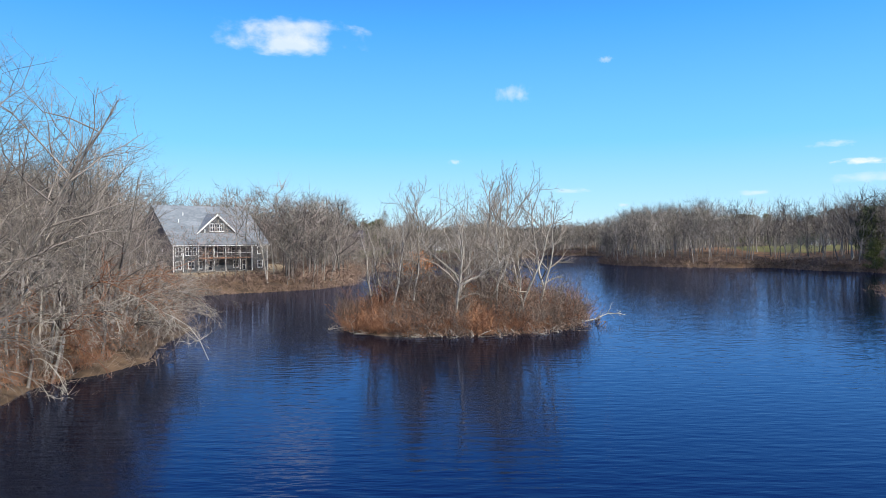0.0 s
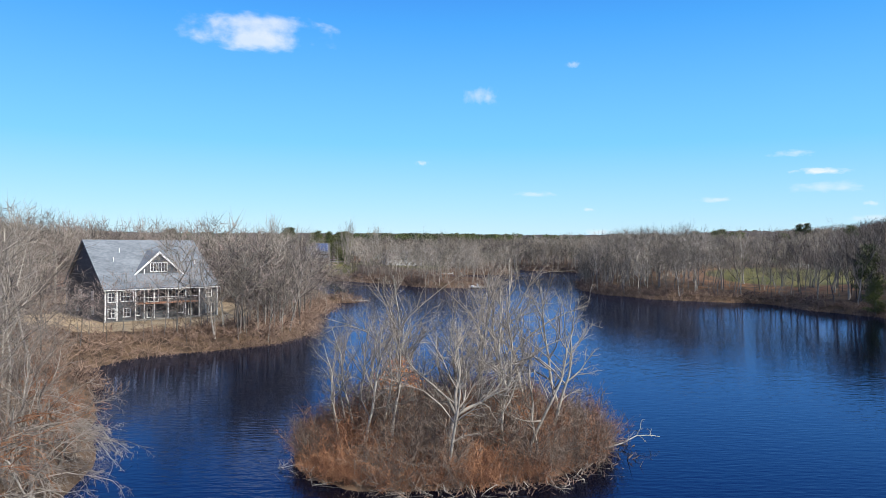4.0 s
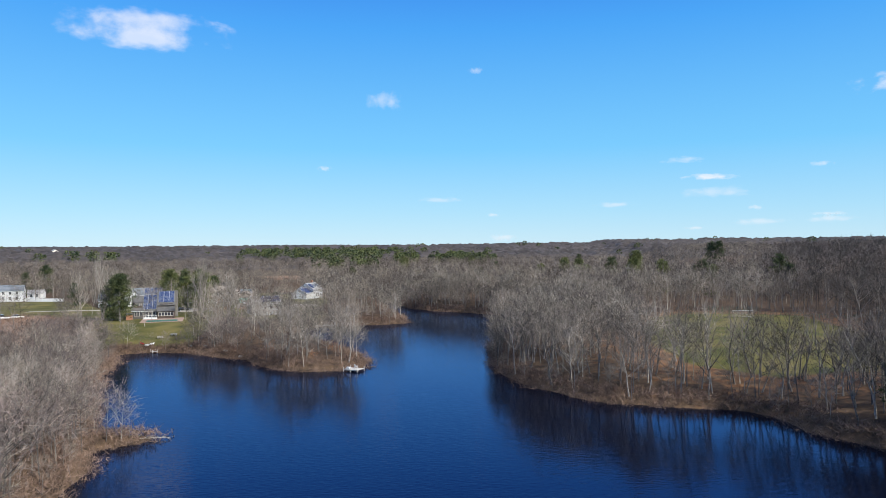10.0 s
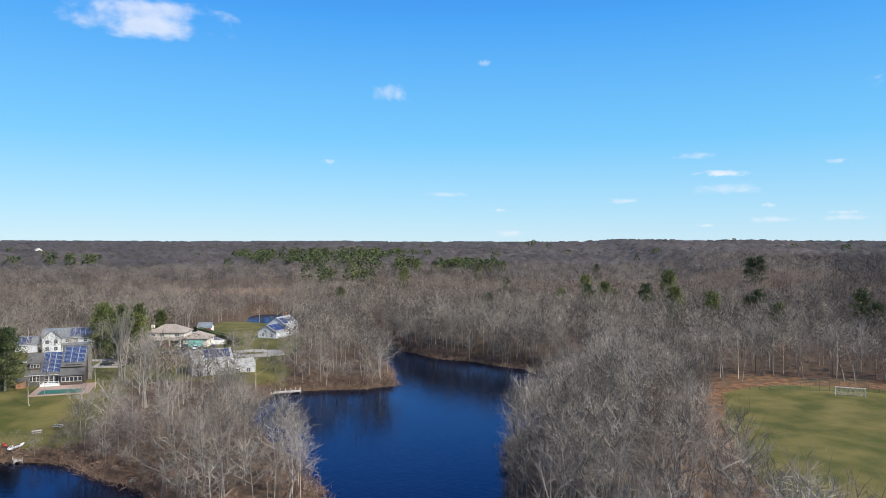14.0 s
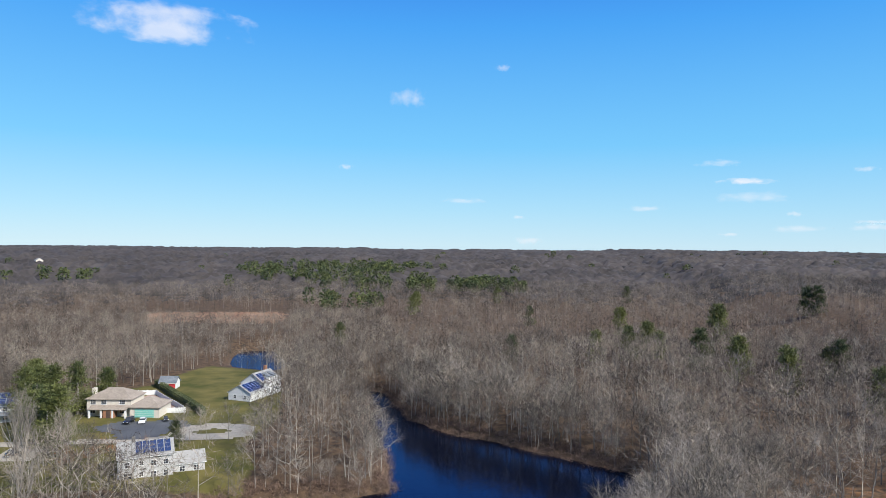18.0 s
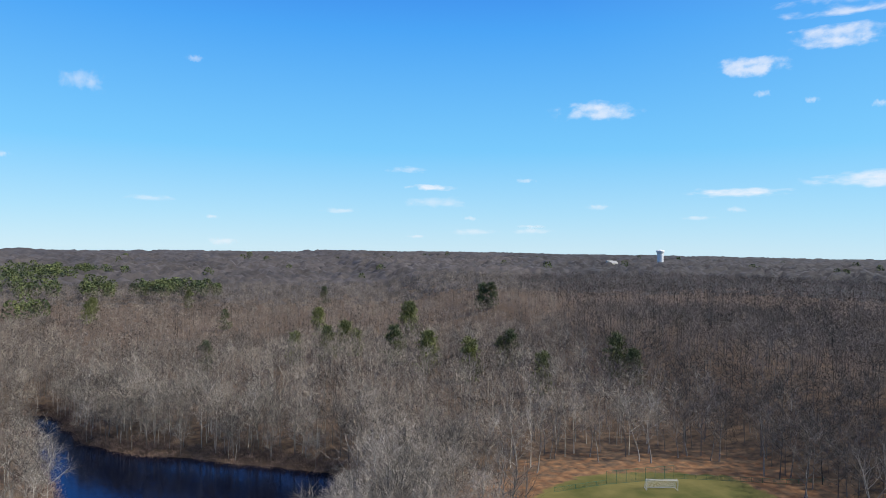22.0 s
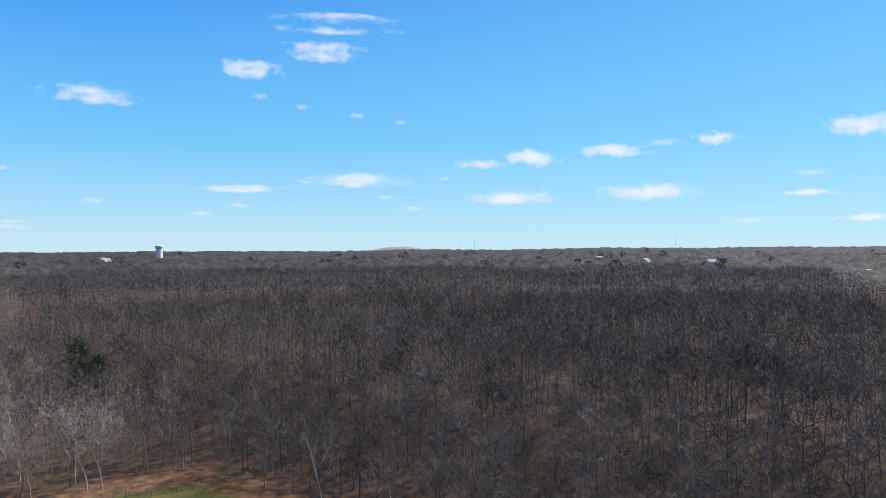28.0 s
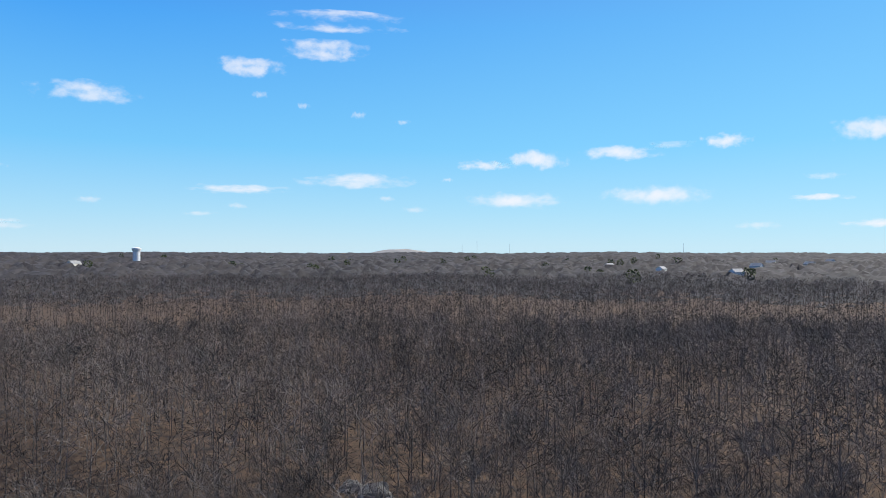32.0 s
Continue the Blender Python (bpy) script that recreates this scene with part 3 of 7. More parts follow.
grey_shrubs = Kind([lambda s=s: tagged(put("thicket", shrub_mesh(s, 3.0, 26, 13), BRUSH_GREY), "leafless grey-brown thicket of thin stems", "thicket", "thickets") for s in (66, 67, 68, 69)])
shrubs = Kind([lambda s=s: tagged(put("shrub", shrub_mesh(s), BRUSH), "leafless reddish-brown shrub of dense twigs", "shrub", "shrubs") for s in (61, 62, 63, 64, 65)])


def in_any(polys, x, y, grow=0.0):
    hit = np.zeros(np.shape(x), bool)
    for poly in polys:
        ins, d = inside(poly, x, y)
        hit |= ins | (d < grow)
    return hit


def scatter(x0, y0, x1, y1, gap, seed):
    """Jittered points, one to a cell."""
    r = np.random.RandomState(seed)
    gx, gy = np.meshgrid(np.arange(x0, x1, gap), np.arange(y0, y1, gap))
    return (gx + r.uniform(-0.45, 0.45, gx.shape) * gap).ravel(), (gy + r.uniform(-0.45, 0.45, gy.shape) * gap).ravel()


# woods too many to count: light meshes, many trees to a mesh
def light_tree(seed, limbs, subs, twigs, wide, crown=0.36, haze=0.25):
    """Triangles (n, 3, 3) of a leafless tree one unit high with a rounded crown, and which of them are twigs."""
    r, tris, thin = np.random.RandomState(seed), [], []

    def sliver(p, q, w, twig=1.0):
        a = unit(np.cross(q - p, r.normal(0, 1, 3))) * w
        tris.append((p - a, p + a, q))
        thin.append(twig)

    def bar(p, q, w, w2):
        a = unit(np.cross(q - p, r.normal(0, 1, 3)))
        tris.extend(((p - a * w, p + a * w, q + a * w2), (p - a * w, q + a * w2, q - a * w2)))
        thin.extend((0.0, 0.0))

    lean = np.array([r.normal(0, 0.04), r.normal(0, 0.04), 1.0])
    for turn in (0, 2.1, 4.2):
        a = np.array([math.cos(turn), math.sin(turn), 0]) * 0.0088
        b = np.array([math.cos(turn + 2.1), math.sin(turn + 2.1), 0]) * 0.0088
        tris.append((a - (0, 0, 0.03), b - (0, 0, 0.03), lean * 0.9))
        thin.append(0.0)
    ends, mid = [], np.array([0, 0, 0.5])
    for k in range(limbs):
        t = 0.26 + 0.5 * (k + r.uniform(0, 1)) / limbs
        turn = k * 2.4 + r.uniform(-0.5, 0.5)
        out = unit(np.array([math.cos(turn), math.sin(turn), r.uniform(0.4, 0.8) + 1.6 * t * t]))
        p = lean * t
        far = max(dome_reach(p, out, crown), 0.12) * r.uniform(0.8, 1.0)
        m = p + out * far * 0.5 + r.normal(0, 0.02, 3) - (0, 0, 0.015)
        q = p + out * far * 0.92 + (0, 0, 0.02)
        bar(p, m, 0.0044, 0.0028)
        bar(m, q, 0.0028, 0.0010)
        ends += [(m, q), (p + (m - p) * 0.4, m)]
        for _ in range(subs):
            a = p + (q - p) * r.uniform(0.3, 0.85)
            w = unit(out * 0.6 + r.normal(0, 0.6, 3) + (0, 0, 0.25))
            b = a + w * max(min(dome_reach(a, w, crown), 0.22), 0.06)
            sliver(a, b, 0.0030, 0.0)
            ends.append((a, b))
    for k in range(twigs):
        p, q = ends[r.randint(len(ends))]
        a = p + (q - p) * r.uniform(0.3, 1.0)
        if k < haze * twigs:
            up = unit(r.normal(0, 1, 3) + (0, 0, 0.5))
            a = np.array([0, 0, 0.58]) + up * (crown * 0.9, crown * 0.9, 0.34) * r.uniform(0.35, 1.0)
            sliver(a, a + unit((a - mid) * 1.3 + r.normal(0, 0.85, 3)) * r.uniform(0.07, 0.19), wide)
        else:
            sliver(a, a + unit((a - mid) * 1.6 + r.normal(0, 0.62, 3) + (0, 0, 0.2)) * r.uniform(0.07, 0.19), wide)
    return np.array(tris), np.array(thin)


def light_pine(seed, tufts, wide):
    r, tris = np.random.RandomState(seed), []
    for k in range(tufts):
        t = r.uniform(0.3, 1.0)
        reach = 0.30 * math.sqrt(max(0.02, 1 - ((t - 0.6) / 0.42) ** 2)) * math.sqrt(r.uniform(0.1, 1))
        turn = r.uniform(0, 6.28)
        p = np.array([math.cos(turn) * reach, math.sin(turn) * reach, t])
        a = unit(r.normal(0, 1, 3)) * wide
        tris.append((p - a, p + a, p + unit(r.normal(0, 0.7, 3) + (math.cos(turn), math.sin(turn), 0.4)) * 0.11))
    return np.array(tris), np.ones(len(tris))


def woods(name, label, variants, x, y, size, material, seed, category="woods", limb=None):
    r = np.random.RandomState(seed)
    z, which, turn = land(x, y), r.randint(len(variants), size=len(x)), r.uniform(0, 6.28, len(x))
    out, thin, tone = [], [], []
    for k, (tris, twig) in enumerate(variants):
        m = which == k
        if not m.any():
            continue
        c, s, h = np.cos(turn[m])[:, None, None], np.sin(turn[m])[:, None, None], size[m][:, None, None]
        tx, ty, tz = tris[None, :, :, 0], tris[None, :, :, 1], tris[None, :, :, 2]
        wide = r.uniform(0.85, 1.25, m.sum())[:, None, None]
        px = (tx * c - ty * s) * h * wide + x[m][:, None, None]
        py = (tx * s + ty * c) * h * wide + y[m][:, None, None]
        out.append(np.stack([px, py, tz * h + z[m][:, None, None]], -1).reshape(-1, 3))
        thin.append(np.tile(twig, m.sum()))
        tone.append(np.repeat(r.uniform(0, 1, m.sum()), len(tris) * 3))
    v = np.concatenate(out)
    me = mesh_from(name, v, np.arange(len(v)).reshape(-1, 3), 3)
    me.attributes.new("tone", "FLOAT", "POINT").data.foreach_set("value", np.concatenate(tone).astype(np.float32))
    ob = tagged(put(name, me, material), label, category, kind="stuff")
    if limb:
        me.materials.append(limb)
        me.polygons.foreach_set("material_index", (np.concatenate(thin) < 0.5).astype(np.int32))
    return ob


CLOSE = [light_tree(s, 11, 6, 700, 0.0009) for s in range(70, 76)]
HOUSE_YARDS = LAWNS + [FIELD, HOUSE_YARD]
NEAR = [light_tree(s, 9, 5, 430, 0.0018, 0.34, 0.35) for s in range(90, 104)]
BANK = [light_tree(s, 8, 4, 250, 0.0024, 0.50, 0.5) for s in range(80, 88)]
MID = [light_tree(s, 5, 1, 140, 0.0037, 0.37, 0.75) for s in range(104, 118)]
FAR = [light_tree(s, 1, 0, 42, 0.0082, 0.42, 1.0) for s in range(120, 132)]


def way_off(x, y):
    """Distance from the line that the view travels along."""
    d = np.full(np.shape(x), 1e9)
    for (ax, ay), (bx, by) in (((0, 0), (40, 205)), ((40, 205), (150, 228))):
        k = np.clip(((x - ax) * (bx - ax) + (y - ay) * (by - ay)) / ((bx - ax) ** 2 + (by - ay) ** 2), 0, 1)
        d = np.minimum(d, np.hypot(x - ax - k * (bx - ax), y - ay - k * (by - ay)))
    return d


def seen_side(x, y):
    """Land that lies ahead of the flight, not behind it."""
    a = np.degrees(np.arctan2(x - 30, y - 120))
    return ((a > -52) & (a < 116) & ~((x > 60) & (y < 60))) | ((x < 0) & (y > 10) & (y < 250) & (x > -150))


def shaded_land(x, y):
    """Land to the east whose woods have shade put into their colours."""
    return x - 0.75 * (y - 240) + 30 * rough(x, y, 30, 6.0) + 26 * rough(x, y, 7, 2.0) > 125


def plant_woods():
    x, y = scatter(-420, 0, 560, 640, 6.4, 1)
    d, shore = way_off(x, y), off_shore(x, y)
    keep = (shore > 2.0) & ~in_any(HOUSE_YARDS, x, y, 1.0) & seen_side(x, y) & ~in_any([MARSH, HEATH, ISLAND], x, y, 2.0)
    r = np.random.RandomState(5)
    keep &= ~in_any([FIELD], x, y, 4.5) & ~((x > -26) & (x < 30) & (y > 258) & (y < 338)) & (np.hypot(x - 257, y - 275) > 10)
    k = keep & (x < 0) & (np.hypot(x, y) < 100) & (x < -0.40 * y - 3)
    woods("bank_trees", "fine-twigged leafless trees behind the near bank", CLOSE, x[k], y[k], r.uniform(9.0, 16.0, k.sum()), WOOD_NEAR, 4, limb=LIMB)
    keep &= ~((x < 0) & (y < 118) & (x > -0.42 * y - 5)) & ~k
    hill = shaded_land(x, y)
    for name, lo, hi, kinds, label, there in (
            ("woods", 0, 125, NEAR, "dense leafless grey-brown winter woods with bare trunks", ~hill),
            ("shaded_oak_woods", 0, 125, NEAR, "leafless woods on a low hill, coloured as in shade", hill),
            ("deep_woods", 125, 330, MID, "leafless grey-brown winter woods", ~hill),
            ("deep_shaded_oak_woods", 125, 330, MID, "leafless woods reaching over the hill, coloured as in shade", hill)):
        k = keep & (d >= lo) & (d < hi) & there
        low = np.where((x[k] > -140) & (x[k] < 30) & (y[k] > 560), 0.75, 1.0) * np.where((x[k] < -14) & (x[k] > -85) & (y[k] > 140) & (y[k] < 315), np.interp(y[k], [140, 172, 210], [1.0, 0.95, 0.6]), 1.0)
        # the oak names carry the darker copies, shade put into their colour
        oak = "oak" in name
        woods(name, label, kinds, x[k], y[k], low * r.uniform(11.5, 18.5, k.sum()), WOOD_SHADED if oak else WOOD_NEAR if lo == 0 else WOOD_FAR, 6 + lo + oak, limb=DARK_LIMB if oak else LIMB)
    x, y = scatter(-85, 95, -8, 318, 3.5, 4)
    keep = (off_shore(x, y) > 1.2) & ~in_any(HOUSE_YARDS + [HEATH], x, y, 0.5)
    keep &= (y > 150) | (off_shore(x, y) < 14)
    woods("bank_woods", "low dense leafless trees along the west bank", BANK, x[keep], y[keep], r.uniform(4.0, 11.0, keep.sum()) * np.interp(y[keep], [110, 130, 165, 205], [1.0, 1.5, 1.45, 1.0]), WOOD_RED, 8, limb=DARK_LIMB)
    x, y = scatter(-50, 118, 130, 500, 4.4, 51)
    d = off_shore(x, y)
    keep = (d > 0.3) & (d < 5.0) & ~in_any(LAWNS[:1] + [HOUSE_YARD, ISLAND], x, y, 1.0) & (np.hypot(x - 22, y - 264) > 4) & (r.uniform(0, 1, len(x)) < 0.8)
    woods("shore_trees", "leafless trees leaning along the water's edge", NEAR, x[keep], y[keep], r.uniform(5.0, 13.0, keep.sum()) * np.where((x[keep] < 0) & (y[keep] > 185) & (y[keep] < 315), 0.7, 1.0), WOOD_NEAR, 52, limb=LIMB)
    x, y = scatter(-150, 445, 70, 720, 6.6, 55)
    keep = (off_shore(x, y) > 2.0) & ~in_any(HOUSE_YARDS + [MARSH], x, y, 2.0)
    woods("back_woods", "leafless grey-brown woods behind the houses", MID, x[keep], y[keep], r.uniform(8.5, 13.0, keep.sum()), WOOD_FAR, 56, limb=LIMB)
    # trees that screen the white house from the pond
    x, y = scatter(-150, 270, -84, 352, 6.0, 53)
    keep = r.uniform(0, 1, len(x)) < 0.55
    woods("screen_trees", "leafless trees before the white house", BANK, x[keep], y[keep], r.uniform(9.0, 14.0, keep.sum()), WOOD_NEAR, 54, limb=DARK_LIMB)
    x, y = scatter(18, 262, 150, 480, 4.6, 41)
    d = off_shore(x, y)
    keep = (d > 1.5) & (d < 24) & ~in_any(HOUSE_YARDS, x, y, 4.0) & (x > y * 0.12) & (r.uniform(0, 1, len(x)) < 0.62)
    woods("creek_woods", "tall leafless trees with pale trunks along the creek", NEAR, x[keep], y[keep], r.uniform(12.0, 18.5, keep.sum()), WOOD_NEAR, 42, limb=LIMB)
    x, y = scatter(-1100, 0, 1350, 1500, 9.7, 2)
    d, shore = way_off(x, y), off_shore(x, y)
    keep = (shore > 2.0) & ~in_any(HOUSE_YARDS + [MARSH], x, y, 1.0) & seen_side(x, y) & (d >= 330) & (d < 780)
    x1, y1 = x[keep], y[keep]
    low = np.where((x1 > -140) & (x1 < 30) & (y1 > 540) & (y1 < 712), 0.78, 1.0)
    # woods behind the start, out of view
    x, y = scatter(-140, -60, 300, 175, 8.6, 57)
    keep = (off_shore(x, y) > 3.0) & ~seen_side(x, y) & ~in_any(HOUSE_YARDS + [ISLAND], x, y, 3.0) & ((x > 130) | ((y < 45) & (x > 56)) | (y < 10))
    woods("south_woods", "leafless grey-brown woods behind the near shores", FAR, x[keep], y[keep], r.uniform(10.0, 16.0, keep.sum()), WOOD_FAR, 58)
    size, east = low * r.uniform(12.0, 17.5, len(x1)), shaded_land(x1, y1)
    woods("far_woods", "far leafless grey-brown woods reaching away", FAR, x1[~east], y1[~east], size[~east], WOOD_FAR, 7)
    # east trees take the twig copy with shade in its colour
    woods("far_shaded_woods", "far leafless woods reaching away, coloured as in shade", FAR, x1[east], y1[east], size[east], WOOD_SHADED, 9)


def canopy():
    """The far woods' roof of crowns, out to the horizon, shade in its colours."""
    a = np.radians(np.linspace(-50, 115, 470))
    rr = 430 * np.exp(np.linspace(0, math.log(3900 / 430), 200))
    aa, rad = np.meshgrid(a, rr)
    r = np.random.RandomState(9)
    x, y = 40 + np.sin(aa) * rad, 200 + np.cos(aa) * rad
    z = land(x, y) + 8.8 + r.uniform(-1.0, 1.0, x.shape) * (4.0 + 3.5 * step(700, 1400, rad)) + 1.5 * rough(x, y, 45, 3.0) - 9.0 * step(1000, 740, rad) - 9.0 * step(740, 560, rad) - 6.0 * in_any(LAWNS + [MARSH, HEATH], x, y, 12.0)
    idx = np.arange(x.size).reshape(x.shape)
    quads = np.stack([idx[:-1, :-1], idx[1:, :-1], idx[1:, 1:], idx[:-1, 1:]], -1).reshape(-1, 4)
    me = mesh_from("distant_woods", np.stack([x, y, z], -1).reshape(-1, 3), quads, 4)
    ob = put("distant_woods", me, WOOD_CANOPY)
    # the east part gets the copy with shade put into its colour
    me.materials.append(SHADED_CANOPY)
    me.polygons.foreach_set("material_index", shaded_land(x[:-1, :-1], y[:-1, :-1]).ravel().astype(np.int32))
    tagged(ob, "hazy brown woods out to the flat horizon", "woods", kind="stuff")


plant_woods()
canopy()


def open_view(x, y, reach):
    """False where a crown would stand between the start and the shingled house."""
    return y < 40 or y > 160 or x + reach < 2.0 - 0.40 * y


def plant_near():
    r = np.random.RandomState(3)
    # bank beside the start
    for k in range(27):
        y = r.uniform(24, 82)
        x = -25 - abs(r.normal(0, 12)) - 0.1 * max(y - 60, 0) * 4
        if off_shore(np.array([x]), np.array([y]))[0] > 1.0 and open_view(x, y, 4.5):
            fine_trees.place(k, x, y, r.uniform(0.75, 1.2), r.uniform(0, 360), r.uniform(-6, 6))
    for k in range(34):
        y = r.uniform(16, 64)
        x = float(np.interp(y, [10, 20, 35, 41, 48, 60, 70], [-20.5, -21.5, -24.5, -23.8, -22.5, -25.0, -27])) - abs(r.normal(0, 5))
        if open_view(x, y, 3.5):
            fine_trees.place(k + 1, x, y, r.uniform(0.5, 0.95), r.uniform(0, 360), r.uniform(-8, 8))
    for k in range(46):
        y = r.uniform(42, 84)
        x = float(np.interp(y, [41, 48, 60, 70, 84], [-23.2, -21.8, -24.2, -26.5, -34])) - r.uniform(0, 13)
        q = r.uniform(0.4, 0.8)
        if open_view(x, y, 4.5 * q):
            fine_trees.place(k + 3, x, y, q, r.uniform(0, 360), r.uniform(-10, 10))
    for k, (x, y, q) in enumerate(((-24.8, 38, 1.1), (-27, 41, 1.25), (-29, 50, 1.25), (-31, 55, 1.15), (-34, 62, 1.15), (-33, 46, 1.3))):
        fine_trees.place(k + 2, x, y, q, 75 * k, 3)
    # shores of the pond
    x, y = scatter(-75, 90, 135, 430, 6.5, 12)
    d = off_shore(x, y)
    keep = (d > 1.5) & (d < 26) & ~in_any(HOUSE_YARDS + [ISLAND], x, y, 0.5)
    xs, ys = x[keep], y[keep]
    order = np.argsort(way_off(xs, ys) * r.uniform(0.5, 1.5, len(xs)))[:105]
    for n, k in enumerate(order):
        low = 0.62 if (xs[k] < -12 and 185 < ys[k] < 310) else 1.0
        if xs[k] < -36 and ys[k] < 128:
            continue
        mid_trees.place(n, xs[k], ys[k], low * r.uniform(0.95, 1.4), r.uniform(0, 360), r.uniform(-5, 5))
    for k in range(60):
        y = r.uniform(14, 50)
        x = float(np.interp(y, [10, 20, 35, 41, 48, 60], [-19.3, -20.5, -23.2, -22.2, -20.8, -23.4])) - r.uniform(0.1, 2.2)
        (grey_shrubs if k % 3 == 0 else shrubs).place(k, x, y, r.uniform(0.5, 1.0), r.uniform(0, 360), r.uniform(-15, 15))
    # belt between the east shore and the field
    x, y = scatter(55, 170, 145, 300, 5.2, 14)
    d = off_shore(x, y)
    keep = (d > 1.5) & (d < 34) & ~in_any([FIELD], x, y, -2.0)
    keep &= (r.uniform(0, 1, len(x)) < 0.40)
    for n, (a, c) in enumerate(zip(x[keep], y[keep])):
        mid_trees.place(n, a, c, r.uniform(0.95, 1.4), r.uniform(0, 360), r.uniform(-5, 5))
    # large trees at the far edge of the field
    rim = [(138, 336), (150, 341), (163, 344), (176, 339), (187, 332), (196, 325), (203, 318), (201, 304), (195, 290), (190, 275), (188, 260), (186, 246), (129, 318), (120, 303)]
    for k, (a, c) in enumerate(rim * 2):
        mid_trees.place(k, a + r.uniform(-3, 5), c + r.uniform(-2, 6), r.uniform(1.0, 1.45), r.uniform(0, 360))
    # tall trees on the point beside the shingled house
    for k, (a, c) in enumerate(((-30.5, 121), (-27.5, 125), (-25, 130), (-23.5, 136), (-28, 133), (-31, 140), (-26, 143), (-33, 148))):
        mid_trees.place(k, a, c, r.uniform(0.95, 1.2), r.uniform(0, 360))
    # near right bank
    for k in range(16):
        a, c = 70 + 2.5 * k + r.uniform(-2, 2), 100 + 3.4 * k + r.uniform(-4, 2)
        a += 8
        if off_shore(np.array([a]), np.array([c]))[0] > 1:
            mid_trees.place(k, a, c, r.uniform(0.6, 0.95), r.uniform(0, 360))
            shrubs.place(k, a - 2, c + 2, r.uniform(1.0, 1.6), r.uniform(0, 360))
    # limbs over the water beside the start
    for k in range(64):
        y = r.uniform(20, 84)
        x = float(np.interp(y, [20, 35, 41, 48, 60, 70, 84], [-20.5, -23.5, -22.5, -21.0, -23.6, -26.0, -36])) - abs(r.normal(0, 4)) - 0.4
        (shrubs if k % 3 else grey_shrubs).place(k, x, y, r.uniform(0.7, 1.5), r.uniform(0, 360))
    # island
    for x, y, q, t in ((0.7, 60.6, 1.05, 0), (-2.9, 63.6, 1.0, 120), (6.5, 66.0, 1.2, 200), (9.0, 67.5, 1.1, 40), (5.0, 64.0, 1.1, 15), (7.5, 63.5, 0.95, 250), (-5.0, 69.0, 0.9, 170), (-6.5, 65.5, 0.85, 300), (3.0, 70.0, 1.1, 80)):
        pale_trees.place(int(t), x, y, q, t)
    for k, (x, y) in enumerate(((-3.5, 73.5), (0.5, 75.0), (3.5, 73.0), (6.0, 75.5), (8.5, 73.0), (2.0, 77.0), (10.5, 70.5))):
        pale_trees.place(k, x, y, (1.3, 1.3, 1.4, 1.45, 1.45, 1.3, 1.3)[k], 50 * k)
    for k in range(22):
        t, q = r.uniform(0, 6.28), math.sqrt(r.uniform(0, 1))
        pale_trees.place(k, 1.5 + 9.0 * q * math.cos(t), 68.5 + 7.0 * q * math.sin(t), r.uniform(0.75, 1.12), r.uniform(0, 360), r.uniform(-8, 8))
    for k in range(250):
        t, q = r.uniform(0, 6.28), math.sqrt(r.uniform(0.02, 1.0))
        x, y = 1.8 + 12.2 * q * math.cos(t), 68.8 + 9.9 * q * math.sin(t)
        if waterline(np.array([x]), np.array([y]))[0] > -0.6:
            (grey_shrubs if k % 3 == 0 else shrubs).place(k, x, y, (1.75 - 0.4 * q) * r.uniform(0.55, 1.3), r.uniform(0, 360), r.uniform(-10, 10))
    for k in range(70):
        t = k * 0.0898 + r.uniform(-0.05, 0.05)
        x, y = 1.8 + 11.6 * math.cos(t), 68.8 + 9.8 * math.sin(t)
        for _ in range(40):
            if waterline(np.array([x]), np.array([y]))[0] > -0.1:
                break
            x, y = x + (1.8 - x) * 0.03, y + (68.8 - y) * 0.03
        (grey_shrubs if k % 4 == 0 else shrubs).place(k, x, y, r.uniform(0.65, 1.1), r.uniform(0, 360), r.uniform(-15, 15))
    # old trees with open crowns at the corner of the field
    for k, (x, y, q) in enumerate(((97, 231, 1.0), (100, 222, 1.1), (107, 213, 0.95), (113, 208, 0.8), (119, 206, 1.05), (128, 203, 1.0), (135, 201, 0.9), (104, 219, 0.7))):
        open_trees.place(k, x, y, q, 83 * k)
    # brush hanging over the island's front edge
    for k in range(30):
        x = -8.5 + 0.55 * k + r.uniform(-0.3, 0.3)
        y = 57.0
        while waterline(np.array([x]), np.array([y]))[0] < 0.1 and y < 72:
            y += 0.3
        shrubs.place(k, x, y, r.uniform(0.6, 1.0), r.uniform(0, 360), r.uniform(-15, 15))
    # scattered trees in the yards
    x, y = scatter(-86, 330, 20, 480, 9.0, 33)
    keep = in_any(LAWNS, x, y) & (r.uniform(0, 1, len(x)) < 0.3)
    for n, (a, c) in enumerate(zip(x[keep], y[keep])):
        clear = not ((-80 < a < -36 and (364 < c < 382 or 352 < c < 366)) or (-88 < a < -55 and 426 < c < 446) or (-16 < a < 13 and 372 < c < 392) or (-44 < a < -4 and 405 < c < 452) or (a > -22 and c > 395) or (a > -34 and c > 440) or 401 < c < 420 or (-52 < a < -31 and c > 383 and c < 407))
        if clear:
            mid_trees.place(n, a, c, r.uniform(0.45, 0.85), r.uniform(0, 360))


plant_near()


